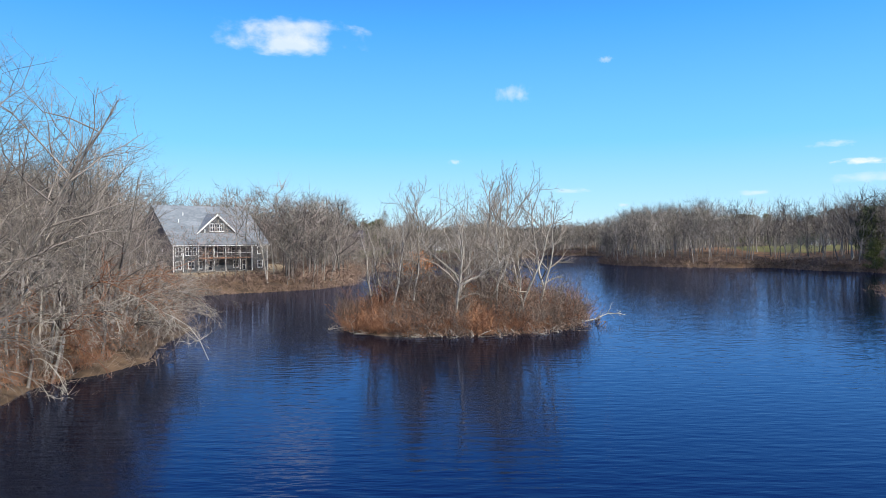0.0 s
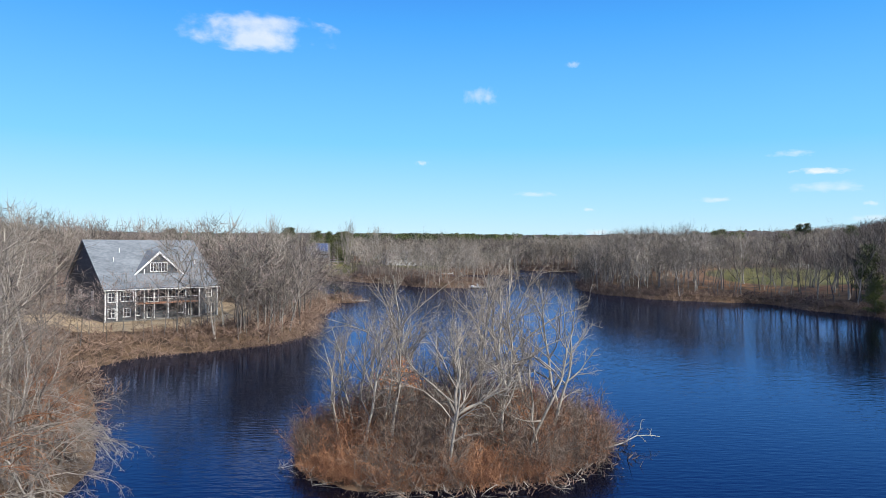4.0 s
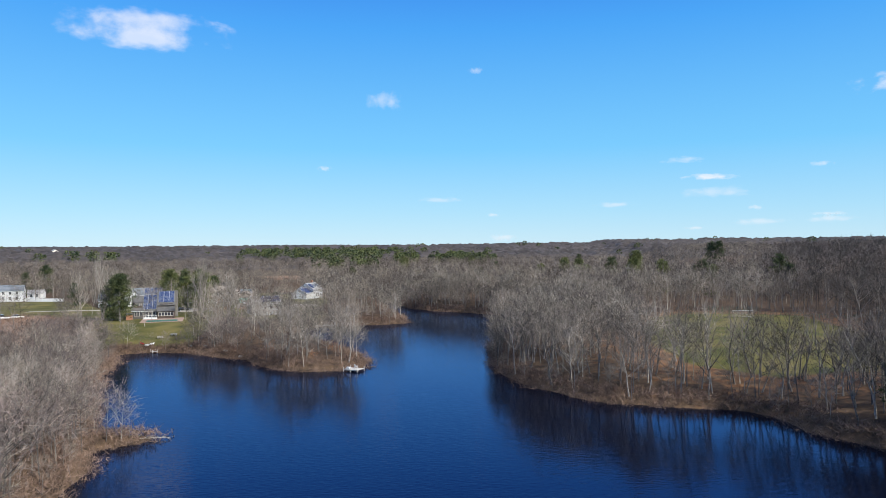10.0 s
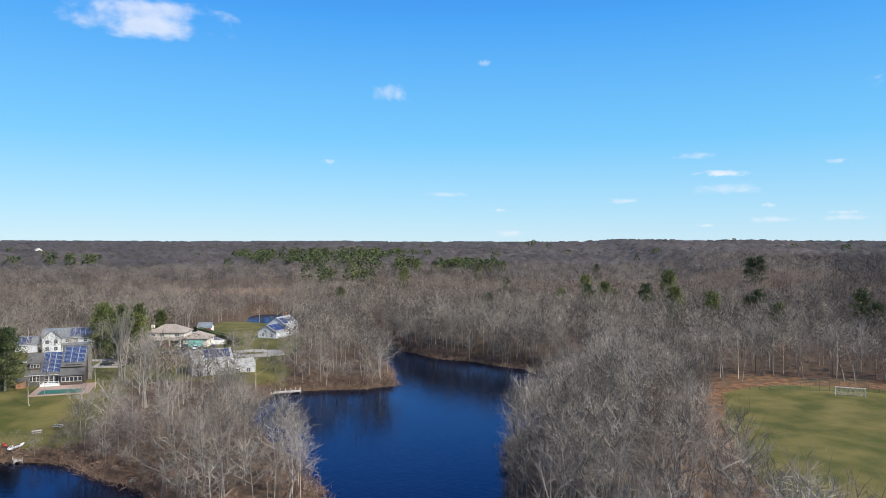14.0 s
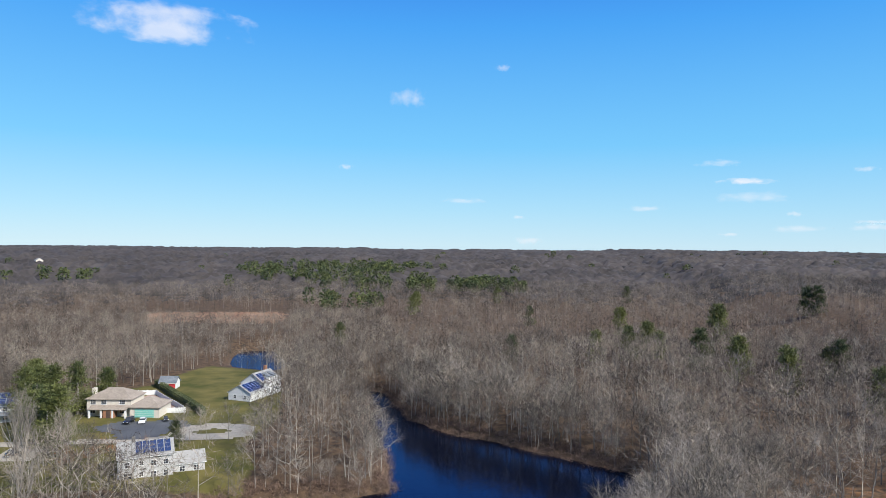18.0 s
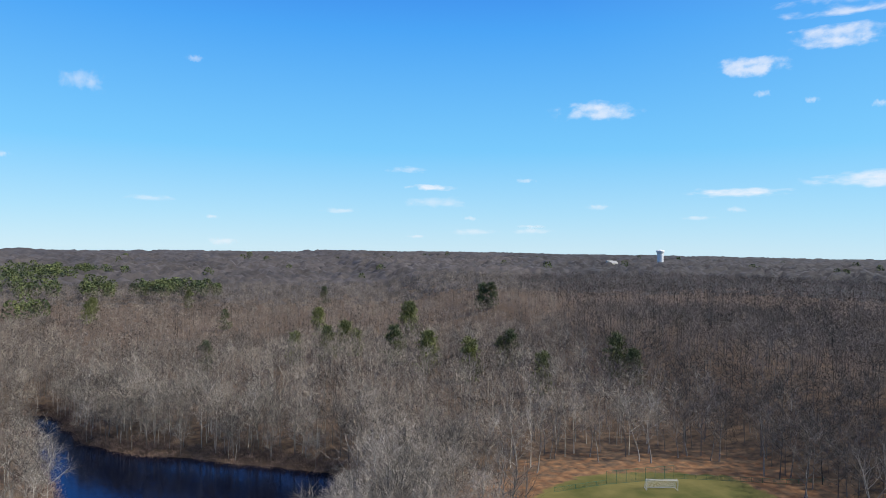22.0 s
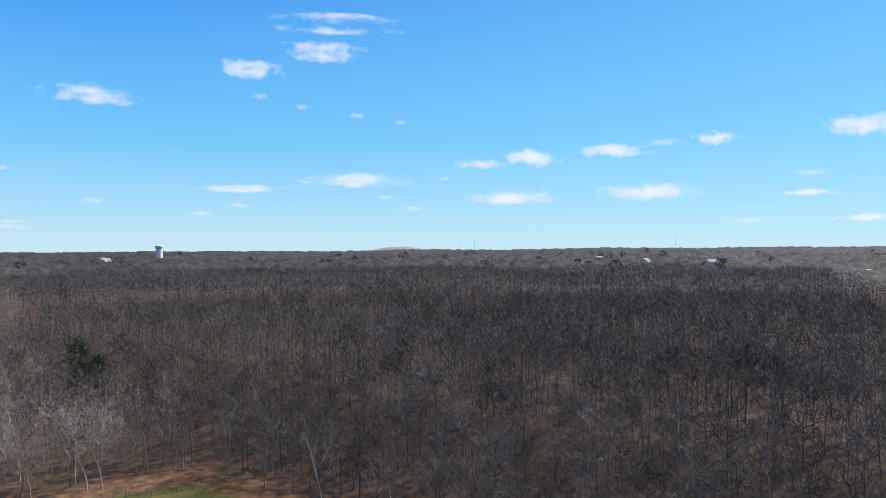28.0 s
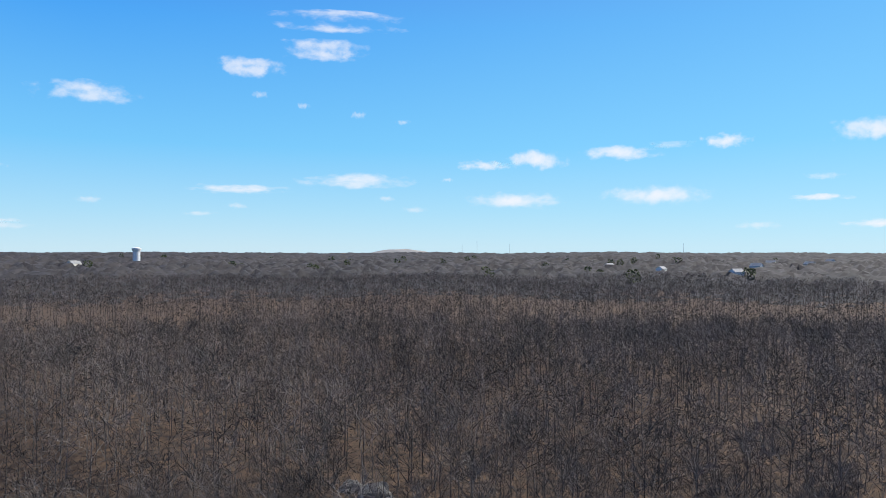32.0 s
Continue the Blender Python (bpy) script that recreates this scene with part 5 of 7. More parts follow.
# ---- grey shingled house by the pond ----
def pond_house():
    h = building("shingled_house", "large dark grey shingled house with grey roof and white trim", -49.4, 127.7, 2.95, 39.3)
    L, D, E, P = 18.4, 22.8, 5.3, 12.9
    # wings stand proud of the porch between them
    ym = D / 2
    part("wall", prism([(1.9, 0), (D, 0), (D, E), (ym, P - 0.2), (1.9, E + 1.2)], 4.6, 15.2), SHINGLE_DARK, h)
    for x0, x1 in ((0.0, 4.6), (15.2, L)):
        part("wall", prism([(0, 0), (D, 0), (D, E), (ym, P - 0.2), (0, E)], x0, x1), SHINGLE_DARK, h)
    gable_roof(h, 0, L, 0, D, E, P, ROOF_GREY, 0.4, 0.22)
    part("foundation", box(-0.05, -0.06, -1.2, L + 0.05, D, 0.15), STONE, h, "grey concrete foundation")
    for u in (0.0, 1.75, 4.6, 15.2, L):
        part("corner_board", box(u - 0.1, -0.05, 0, u + 0.1, 0.1, E), TRIM, h, "white corner board")
    part("corner_board", box(-0.05, D - 0.1, 0, 0.1, D + 0.05, E), TRIM, h, "white corner board")
    for u in (6.1, 7.7, 10.0, 12.9):
        part("porch_post", box(u - 0.09, 0.25, 0, u + 0.09, 0.43, E), TRIM, h, "white porch post")
    part("deck", box(4.7, 0.2, 2.55, 15.1, 1.9, 2.78), CEDAR, h, "red-brown upper deck floor")
    part("deck_rail", box(4.7, 0.22, 3.6, 15.1, 0.30, 3.68), TRIM, h)
    for k in range(26):
        u = 4.9 + k * 0.4
        part("baluster", box(u - 0.02, 0.24, 2.78, u + 0.02, 0.28, 3.6), BROWN, h)
    part("porch_slab", box(4.2, -0.9, 0.02, 15.0, 1.9, 0.14), GRAVEL, h, "pale concrete porch slab")
    for u, v, w, hh, ac in ((0.45, 3.25, 0.95, 1.35, 2), (2.3, 3.3, 1.9, 1.4, 4), (16.4, 3.4, 0.9, 1.3, 2), (0.45, 0.7, 0.95, 1.35, 2), (2.75, 0.8, 0.95, 1.25, 2), (16.4, 0.75, 0.9, 1.25, 2)):
        window(h, u, v, w, hh, "front", 0.0, ac, 2)
    for u, v, w, hh, ac in ((5.0, 3.3, 0.9, 1.3, 2), (7.3, 2.9, 1.6, 2.0, 2), (10.2, 3.3, 0.95, 1.3, 2), (11.9, 3.3, 1.7, 1.35, 4), (5.1, 0.7, 0.8, 1.3, 2), (12.2, 0.8, 0.95, 1.3, 2), (14.1, 0.3, 0.5, 1.9, 1)):
        window(h, u, v, w, hh, "front", 1.9, ac, 2)
    door = part("door", box(7.0, 1.80, 0.15, 7.95, 1.9, 2.25), TRIM, h, "white framed glass door")
    part("pane", box(7.12, 1.78, 0.3, 7.83, 1.81, 2.1), GLASS, door)
    for u, v in ((6.0, 0.9), (6.0, 3.3), (13.0, 3.3), (14.5, 0.9)):
        window(h, -u - 1, v, 0.8, 1.2, "left", 0.0, 2, 2)
    # front cross gable in the roof slope
    s = (P - E) / ym
    yb, zb, top, half, mid = 3.0, E + s * 3.0, E + s * 8.7, 4.0, 9.4
    bm = bmesh.new()
    vs = [bm.verts.new(c) for c in ((mid - half, yb, zb), (mid + half, yb, zb), (mid, yb, top), (mid, (top - E) / s, top - 0.05))]
    for f_ in ((0, 1, 2), (0, 2, 3), (1, 3, 2), (0, 3, 1)):
        bm.faces.new([vs[i] for i in f_])
    dormer = part("dormer", bm, SHINGLE_DARK, h, "front cross gable with white rakes")
    for sx in (-1, 1):
        part("dormer_roof", slab([(mid + sx * (half + 0.45), yb - 0.3, zb - 0.2), (mid, yb - 0.3, top + 0.22), (mid, (top - E) / s + 0.2, top + 0.22), (mid + sx * (half + 0.45), yb + 0.2, zb - 0.2)], 0.12), ROOF_GREY, dormer)
        p, q = Vector((mid + sx * (half + 0.5), yb - 0.36, zb - 0.25)), Vector((mid, yb - 0.36, top + 0.12))
        d = (q - p).normalized()
        n = Vector((-d.z, 0, d.x)) * 0.28 * (-sx if sx > 0 else 1)
        rake = bmesh.new()
        a = [rake.verts.new(c) for c in (p, q, q - Vector((0, 0, 0.42)), p - Vector((0, 0, 0.30)))]
        b = [rake.verts.new(c.co + Vector((0, 0.08, 0))) for c in a]
        rake.faces.new(a)
        rake.faces.new(b[::-1])
        for i in range(4):
            rake.faces.new((a[i], b[i], b[(i + 1) % 4], a[(i + 1) % 4]))
        part("rake_board", rake, TRIM, dormer, "white rake board")
    for k in range(3):
        window(dormer, mid - 1.35 + k * 0.92, zb + 0.55, 0.82, 1.35, "front", yb, 2, 2)
    for u, y in ((4.6, 8.2), (7.0, 3.0), (16.5, 5.2), (3.0, 6.0)):
        bm = bmesh.new()
        bmesh.ops.create_cone(bm, cap_ends=True, segments=8, radius1=0.09, radius2=0.09, depth=0.8, matrix=Matrix.Translation((u, y, E + s * y + 0.5)))
        part("vent_pipe", bm, TRIM, h)


pond_house()


# ---- house with solar roofs ----
def solar_house():
    z = one(-50, 368)
    h = building("solar_house", "grey and brown house with blue solar panels on steep roofs", -57.2, 366.6, z, 8.0)
    gable_walls(h, 0, 9.0, 0, 10.0, -0.5, 3.3, 8.6, SIDING_DIM)
    gable_roof(h, 0, 9.0, 0, 10.0, 3.3, 8.6, ROOF_DIM)
    panels(h, 4.0, 0, 3.55, 5, 8.85, 0.2, 3, 5, 1.56, 1.33)
    deck = part("deck", box(4.2, -3.0, -0.4, 9.2, 0, 0.5), TRIM, h, "white raised deck")
    for k in range(6):
        part("rail_post", box(4.2 + k * 0.97, -3.0, 0.5, 4.3 + k * 0.97, -2.9, 1.4), TRIM, deck)
    part("handrail", box(4.2, -3.02, 1.4, 9.2, -2.88, 1.48), TRIM, deck)
    # small dormer
    d = part("dormer", box(0.8, 0.8, 4.0, 3.6, 3.4, 6.2), BROWN, h, "dark shed dormer")
    part("roof", slab([(0.5, 0.5, 6.35), (3.9, 0.5, 6.35), (3.9, 4.2, 7.4), (0.5, 4.2, 7.4)], 0.14), ROOF_DIM, d)
    for k in range(3):
        window(d, 1.05 + k * 0.82, 5.1, 0.65, 0.85, "front", 0.8, 1, 2, DECK)
    for k in range(3):
        window(h, 0.9 + k * 0.95, 1.2, 0.75, 1.5, "front", 0.0, 1, 2, DECK)
    for k in range(3):
        window(h, 4.8 + k * 1.3, 0.5, 1.0, 2.1, "front", 0.0, 1, 2, DECK)
    # taller brown block
    part("wall", prism([(0.5, -0.5), (9.5, -0.5), (9.5, 6.0), (6.3, 10.2), (0.5, 5.2)], 9.2, 15.4), BROWN, h)
    part("roof", slab([(8.9, 0.1, 5.0), (15.7, 0.1, 5.0), (15.7, 6.4, 10.43), (8.9, 6.4, 10.43)], 0.2), ROOF_DIM, h)
    part("roof", slab([(8.9, 6.3, 10.43), (15.7, 6.3, 10.43), (15.7, 9.8, 5.85), (8.9, 9.8, 5.85)], 0.2), ROOF_DIM, h)
    panels(h, 9.5, 0.1, 5.1, 6.4, 10.55, 1.6, 3, 4, 1.85, 1.45)
    part("lean_to", prism([(-2.4, -0.5), (0.5, -0.5), (0.5, 4.4), (-2.4, 3.0)], 9.4, 15.2), BROWN, h, "dark sun porch with a row of windows")
    part("roof", slab([(9.0, -2.8, 2.95), (15.6, -2.8, 2.95), (15.6, 0.6, 4.6), (9.0, 0.6, 4.6)], 0.15), ROOF_DIM, h)
    for k in range(5):
        window(h, 9.75 + k * 1.1, 1.2, 0.85, 1.2, "front", -2.4, 1, 1, DECK)
    for k in range(3):
        window(h, 10.2 + k * 1.6, 4.75, 1.2, 0.8, "front", 0.5, 2, 1, BROWN)
    part("chimney", box(15.5, 5.0, -0.5, 16.5, 6.2, 10.4, bevel=0.04), STONE, h, "grey stone chimney")
    t = building("patio", "pinkish paved patio round a covered swimming pool", -57.2, 366.6, z, 8.0, "patio")
    part("paving", box(4.0, -16.0, -0.3, 19.0, -0.6, 0.06), PAVING, t)
    part("pool_cover", box(6.0, -14.5, 0.06, 17.0, -9.0, 0.16, bevel=0.05), COVER, t, "dark green pool cover")
    b = building("garden_shed", "small orange-brown wooden shed on the lawn", -58.5, 363.0, z, 10, "shed")
    part("wall", box(0, 0, -0.4, 2.2, 2.0, 2.0), CEDAR, b)
    part("roof", slab([(-0.2, -0.2, 2.0), (2.4, -0.2, 2.0), (2.4, 2.2, 2.5), (-0.2, 2.2, 2.5)], 0.1), ROOF_DIM, b)


solar_house()


def white_house():
    z = one(-67, 433)
    h = building("white_house", "white two-storey house with a front gable and blue solar panels", -76.0, 429.5, z, 11)
    gable_walls(h, 0, 17, 1.5, 10.5, -0.5, 5.2, 8.2, SIDING)
    gable_roof(h, 0, 17, 1.5, 10.5, 5.2, 8.2, ROOF_GREY)
    panels(h, 9.2, 1.5, 5.45, 6, 8.45, 0.3, 4, 2, 1.75, 2.2)
    bm = bmesh.new()
    vs = [bm.verts.new(c) for c in ((0.4, -0.6, -0.5), (6.8, -0.6, -0.5), (6.8, -0.6, 5.2), (3.6, -0.6, 8.0), (0.4, -0.6, 5.2))]
    ws = [bm.verts.new((v.co.x, 3.0, v.co.z)) for v in vs]
    bm.faces.new(vs)
    bm.faces.new(ws[::-1])
    for i in range(5):
        bm.faces.new((vs[i], ws[i], ws[(i + 1) % 5], vs[(i + 1) % 5]))
    part("gable_front", bm, SIDING, h)
    for sx in (-1, 1):
        part("roof", slab([(3.6, -0.95, 8.25), (3.6 + sx * 3.6, -0.95, 5.05), (3.6 + sx * 3.6, 4.5, 5.05), (3.6, 6.0, 8.25)], 0.16), ROOF_GREY, h)
    for u, v, w in ((1.5, 3.3, 1.2), (4.4, 3.3, 1.2), (1.5, 0.7, 1.2), (4.4, 0.7, 1.2)):
        window(h, u, v, w, 1.3, "front", -0.6)
    for u in (8.0, 11.0, 14.2):
        window(h, u, 3.4, 1.1, 1.3, "front", 1.5)
        window(h, u, 0.8, 1.1, 1.4, "front", 1.5)
    part("porch_roof", slab([(6.9, -1.0, 2.6), (16.8, -1.0, 2.6), (16.8, 1.6, 3.2), (6.9, 1.6, 3.2)], 0.14), ROOF_GREY, h)
    for u in (7.2, 10.3, 13.4, 16.5):
        part("porch_post", box(u - 0.08, -0.9, 0, u + 0.08, -0.74, 2.6), TRIM, h)
    gable_walls(h, -11, -1.5, 2, 9.5, -0.5, 3.0, 5.6, SIDING)
    gable_roof(h, -11, -1.5, 2, 9.5, 3.0, 5.6, ROOF_GREY)
    panels(h, -10.5, 2, 3.25, 5.75, 5.85, 0.3, 4, 2, 1.7, 1.8)


white_house()


def grey_gable_house():
    z = one(-5, 381) - 1.2
    h = building("grey_house", "pale grey two-storey house with five solar panels on its roof", -13.0, 378.3, z, 17)
    gable_walls(h, 0, 12.4, 0, 9, -0.6, 6.4, 9.0, SIDING_GREY)
    gable_roof(h, 0, 12.4, 0, 9, 6.4, 9.0, ROOF_PALE)
    panels(h, 4.0, 0, 6.65, 4.5, 9.25, 0.5, 5, 1, 1.5, 4.1, 0.12)
    for u, v, w, hh in ((1.6, 4.0, 1.0, 1.2), (4.8, 4.3, 0.8, 1.0), (7.4, 4.0, 1.1, 1.2), (10.2, 4.0, 1.0, 1.2), (1.4, 1.2, 1.7, 1.4), (4.8, 1.6, 0.8, 1.0), (7.4, 1.2, 1.1, 1.3), (10.2, 1.2, 1.1, 1.3)):
        window(h, u, v, w, hh, "front", 0.0)
    part("chimney", box(3.2, 4.0, 7.0, 4.0, 4.9, 10.2, bevel=0.04), STONE, h)
    gable_walls(h, 12.6, 20, 1.5, 8, -0.6, 3.2, 5.2, SIDING_GREY)
    gable_roof(h, 12.6, 20, 1.5, 8, 3.2, 5.2, ROOF_PALE)
    window(h, 14.0, 1.2, 1.2, 1.2, "front", 1.5)
    window(h, 17.4, 1.2, 1.2, 1.2, "front", 1.5)


grey_gable_house()


def hip_roof(parent, x0, x1, y0, y1, eave, ridge, material, over=0.5):
    x0, x1, y0, y1 = x0 - over, x1 + over, y0 - over, y1 + over
    run, ym = (y1 - y0) / 2, (y0 + y1) / 2
    a, b = x0 + run, x1 - run
    if a > b:
        a = b = (x0 + x1) / 2
    bm = bmesh.new()
    p = [bm.verts.new(c) for c in ((x0, y0, eave), (x1, y0, eave), (x1, y1, eave), (x0, y1, eave), (a, ym, ridge), (b + 0.01, ym, ridge))]
    low = [bm.verts.new((v.co.x, v.co.y, eave - 0.2)) for v in p[:4]]
    for f_ in ((p[0], p[1], p[5], p[4]), (p[1], p[2], p[5]), (p[2], p[3], p[4], p[5]), (p[3], p[0], p[4])):
        bm.faces.new(f_)
    for i in range(4):
        bm.faces.new((p[i], low[i], low[(i + 1) % 4], p[(i + 1) % 4]))
    bm.faces.new(low[::-1])
    return part("roof", bm, material, parent)


def tan_house():
    z = one(-28, 436)
    h = building("tan_roof_house", "cream house with tan hip roofs and a teal garage door", -40.0, 438.6, z, -8)
    part("wall", box(0, 0, -0.5, 14, 10, 5.5), CREAM, h)
    hip_roof(h, 0, 14, 0, 10, 5.5, 8.3, ROOF_TAN)
    part("wall", box(14, -1, -0.5, 23.2, 9, 3.2), CREAM, h)
    hip_roof(h, 13.5, 23.2, -1, 9, 3.2, 5.8, ROOF_TAN)
    part("porch_roof", slab([(1.5, -2.8, 2.7), (13.6, -2.8, 2.7), (13.6, 0.1, 3.6), (1.5, 0.1, 3.6)], 0.15), ROOF_TAN, h)
    for u in (1.9, 5.6, 9.2, 13.2):
        part("porch_column", box(u - 0.25, -2.6, -0.4, u + 0.25, -2.1, 2.6), TRIM, h, "white porch column")
    for u in (1.2, 4.6, 10.4):
        window(h, u, 3.9, 1.6, 1.2, "front", 0.0, 3, 2)
        window(h, u, 1.0, 1.4, 1.4, "front", 0.0)
    d = part("garage_door", box(15.6, -1.08, 0, 21.6, -0.98, 2.5), TEAL, h, "teal sectional garage door")
    for k in range(1, 4):
        part("groove", box(15.6, -1.09, k * 0.62 - 0.02, 21.6, -1.07, k * 0.62 + 0.02), TRIM, d)
    part("entrance", box(6.2, -2.5, -0.4, 9.6, 0, 2.6), CEDAR, h, "dark red brick entrance under the porch")
    part("door", box(7.3, -2.56, 0, 8.5, -2.48, 2.2), BROWN, h, "dark front door")
    part("chimney", box(-0.9, 5.2, -0.4, 0.2, 6.6, 7.8, bevel=0.05), CREAM, h)


tan_house()


def panel_fence(pts, high, material, label, gap=2.4):
    f = new("yard_fence")
    f.matrix_world = pose(pts[0][0], pts[0][1], one(*pts[0]))
    tagged(f, label, "fence")
    inv = f.matrix_world.inverted()
    for (ax, ay), (bx, by) in zip(pts, pts[1:]):
        n = max(1, int(math.hypot(bx - ax, by - ay) / gap))
        for k in range(n):
            p = Vector((ax + (bx - ax) * k / n, ay + (by - ay) * k / n, 0))
            q = Vector((ax + (bx - ax) * (k + 1) / n, ay + (by - ay) * (k + 1) / n, 0))
            a = math.degrees(math.atan2(q.y - p.y, q.x - p.x))
            m = inv @ pose(p.x, p.y, one(p.x, p.y), 0, 0, a)
            part("panel", box(0.12, -0.03, 0.05, (q - p).length - 0.1, 0.03, high, m), material, f)
            part("post", box(-0.1, -0.1, -0.4, 0.1, 0.1, high + 0.18, m), material, f)


panel_fence([(-137, 479), (-116, 472.5)], 1.8, TRIM, "white vinyl fence beside a house")
panel_fence([(-52, 447), (-40, 449)], 1.7, TRIM, "white vinyl yard fence")
panel_fence([(-17.5, 440.6), (-10.5, 441.2), (-27, 471), (-36, 470)], 1.7, TRIM, "white vinyl yard fence round a back yard")


def far_white_house():
    z = one(8, 466)
    h = building("white_cottage", "white house with attached garage and dark blue solar panels", 8.4, 455.3, z, 63.4)
    gable_walls(h, 0, 9.5, 0, 9, -0.5, 3.0, 5.6, SIDING)
    gable_roof(h, 0, 9.5, 0, 9, 3.0, 5.6, ROOF_PALE)
    panels(h, 0.4, 0, 3.25, 4.5, 5.85, 0.4, 5, 2, 1.65, 2.1)
    for u in (1.5, 5.8):
        window(h, -u - 1, 0.9, 0.9, 1.2, "left", 0.0)
    for u in (1.0, 5.2):
        part("garage_door", box(u, -0.07, 0, u + 3.0, 0.02, 2.3), TRIM, h, "white garage door")
    gable_walls(h, 9.5, 21, 0.6, 10.2, -0.5, 4.6, 8.0, SIDING)
    gable_roof(h, 9.5, 21, 0.6, 10.2, 4.6, 8.0, ROOF_PALE)
    panels(h, 10.0, 0.6, 4.85, 5.4, 8.25, 1.2, 2, 2, 1.5, 1.8)
    for u in (14.0, 17.2):
        d = part("dormer", box(u, 1.2, 4.8, u + 1.7, 4.1, 6.6), SIDING, h)
        part("roof", slab([(u - 0.2, 0.9, 6.5), (u + 1.9, 0.9, 6.5), (u + 1.9, 4.6, 7.6), (u - 0.2, 4.6, 7.6)], 0.12), ROOF_GREY, d)
        window(d, u + 0.4, 5.2, 0.9, 1.0, "front", 1.2)
    for u in (12.5, 15.0, 17.6):
        window(h, u, 1.0, 1.0, 1.4, "front", 0.6)
    part("chimney", box(19.4, 6.2, 5.0, 20.3, 7.2, 9.4), CEDAR, h, "red brick chimney")
    s = building("garden_shed", "red and white garden shed with a grey-blue roof", -28.5, 481.5, one(-25, 483), -6, "shed")
    gable_walls(s, 0, 6.2, 0, 5, -0.4, 2.4, 4.3, TRIM)
    gable_roof(s, 0, 6.2, 0, 5, 2.4, 4.3, ROOF_GREY)
    part("door", box(3.6, -0.07, 0, 6.0, 0.02, 2.2), RED, s, "red double door")


far_white_house()


def plain_house(x, y, turn, L, D, E, P, wall_m, roof_m, label):
    h = building("house", label, x, y, one(x, y), turn)
    gable_walls(h, 0, L, 0, D, -1.0, E, P, wall_m)
    gable_roof(h, 0, L, 0, D, E, P, roof_m)
    for k in range(int(L / 3.2)):
        for v in ((0.9, 3.6) if E > 4.5 else (0.9,)):
            window(h, 1.2 + k * 3.1, v, 1.2, 1.4, "front", 0.0)
    return h


plain_house(-158, 475.5, 12, 20, 9, 5.4, 8.2, SIDING, ROOF_GREY, "white two-storey house with grey roof beyond bare trees")
plain_house(-145, 503, 8, 8, 6, 2.8, 4.6, TRIM, ROOF_PALE, "low white outbuilding beyond bare trees")
plain_house(-185, 470, 25, 16, 9, 3.2, 5.8, CREAM, ROOF_TAN, "tan-roofed house among bare trees")


# ---- roads and yards ----
def sheet(name, pts, material, label, lift=0.05, category="road", thick=0.35):
    """Paving that follows the lie of the land."""
    bm = bmesh.new()
    xs, ys = [p[0] for p in pts], [p[1] for p in pts]
    g = 1.6
    nx, ny = int((max(xs) - min(xs)) / g) + 2, int((max(ys) - min(ys)) / g) + 2
    gx, gy = np.meshgrid(min(xs) + np.arange(nx) * g, min(ys) + np.arange(ny) * g)
    ins, d = inside(pts, gx, gy)
    z = land(gx, gy) + lift
    v = {}
    for j in range(ny - 1):
        for i in range(nx - 1):
            if ins[j, i] or ins[j + 1, i + 1] or ins[j, i + 1] or ins[j + 1, i]:
                f_ = []
                for a, b in ((j, i), (j, i + 1), (j + 1, i + 1), (j + 1, i)):
                    if (a, b) not in v:
                        v[a, b] = bm.verts.new((gx[a, b], gy[a, b], z[a, b]))
                    f_.append(v[a, b])
                bm.faces.new(f_)
    me = bpy.data.meshes.new(name)
    bm.to_mesh(me)
    bm.free()
    me.polygons.foreach_set("use_smooth", np.ones(len(me.polygons), bool))
    tagged(put(name, me, material), label, category, kind="structure")


sheet("lane", [(-110, 406), (-60, 406.6), (-28, 408), (-8, 411), (-8, 414), (-28, 411.2), (-60, 409.8), (-110, 409.2)], GRAVEL, "pale residential lane between the houses", 0.10)
loop = [(2 + 12 * math.cos(a), 417 + 9 * math.sin(a)) for a in np.linspace(0, 6.1, 20)]
ring = loop + [(2 + 6.6 * math.cos(a), 417 + 4.0 * math.sin(a)) for a in np.linspace(6.1, 0, 14)]
sheet("turning_circle", ring, GRAVEL, "pale gravel turning circle round a grass islet", 0.12)
sheet("driveway", [(-33, 424), (-27, 429), (-10, 431), (-7, 426), (-14, 413), (-22, 411), (-25, 418)], ASPHALT, "dark asphalt driveway before the garage", 0.14)
sheet("pool_deck", [(-18, 442.6), (-12.3, 442.6), (-27.4, 469), (-33, 467)], PAVING, "tan paved deck inside the white fence", 0.08)
sheet("parking", [(-48, 393), (-40, 393.5), (-39, 406), (-47, 406)], GRAVEL, "pale concrete parking beside the solar house", 0.08)


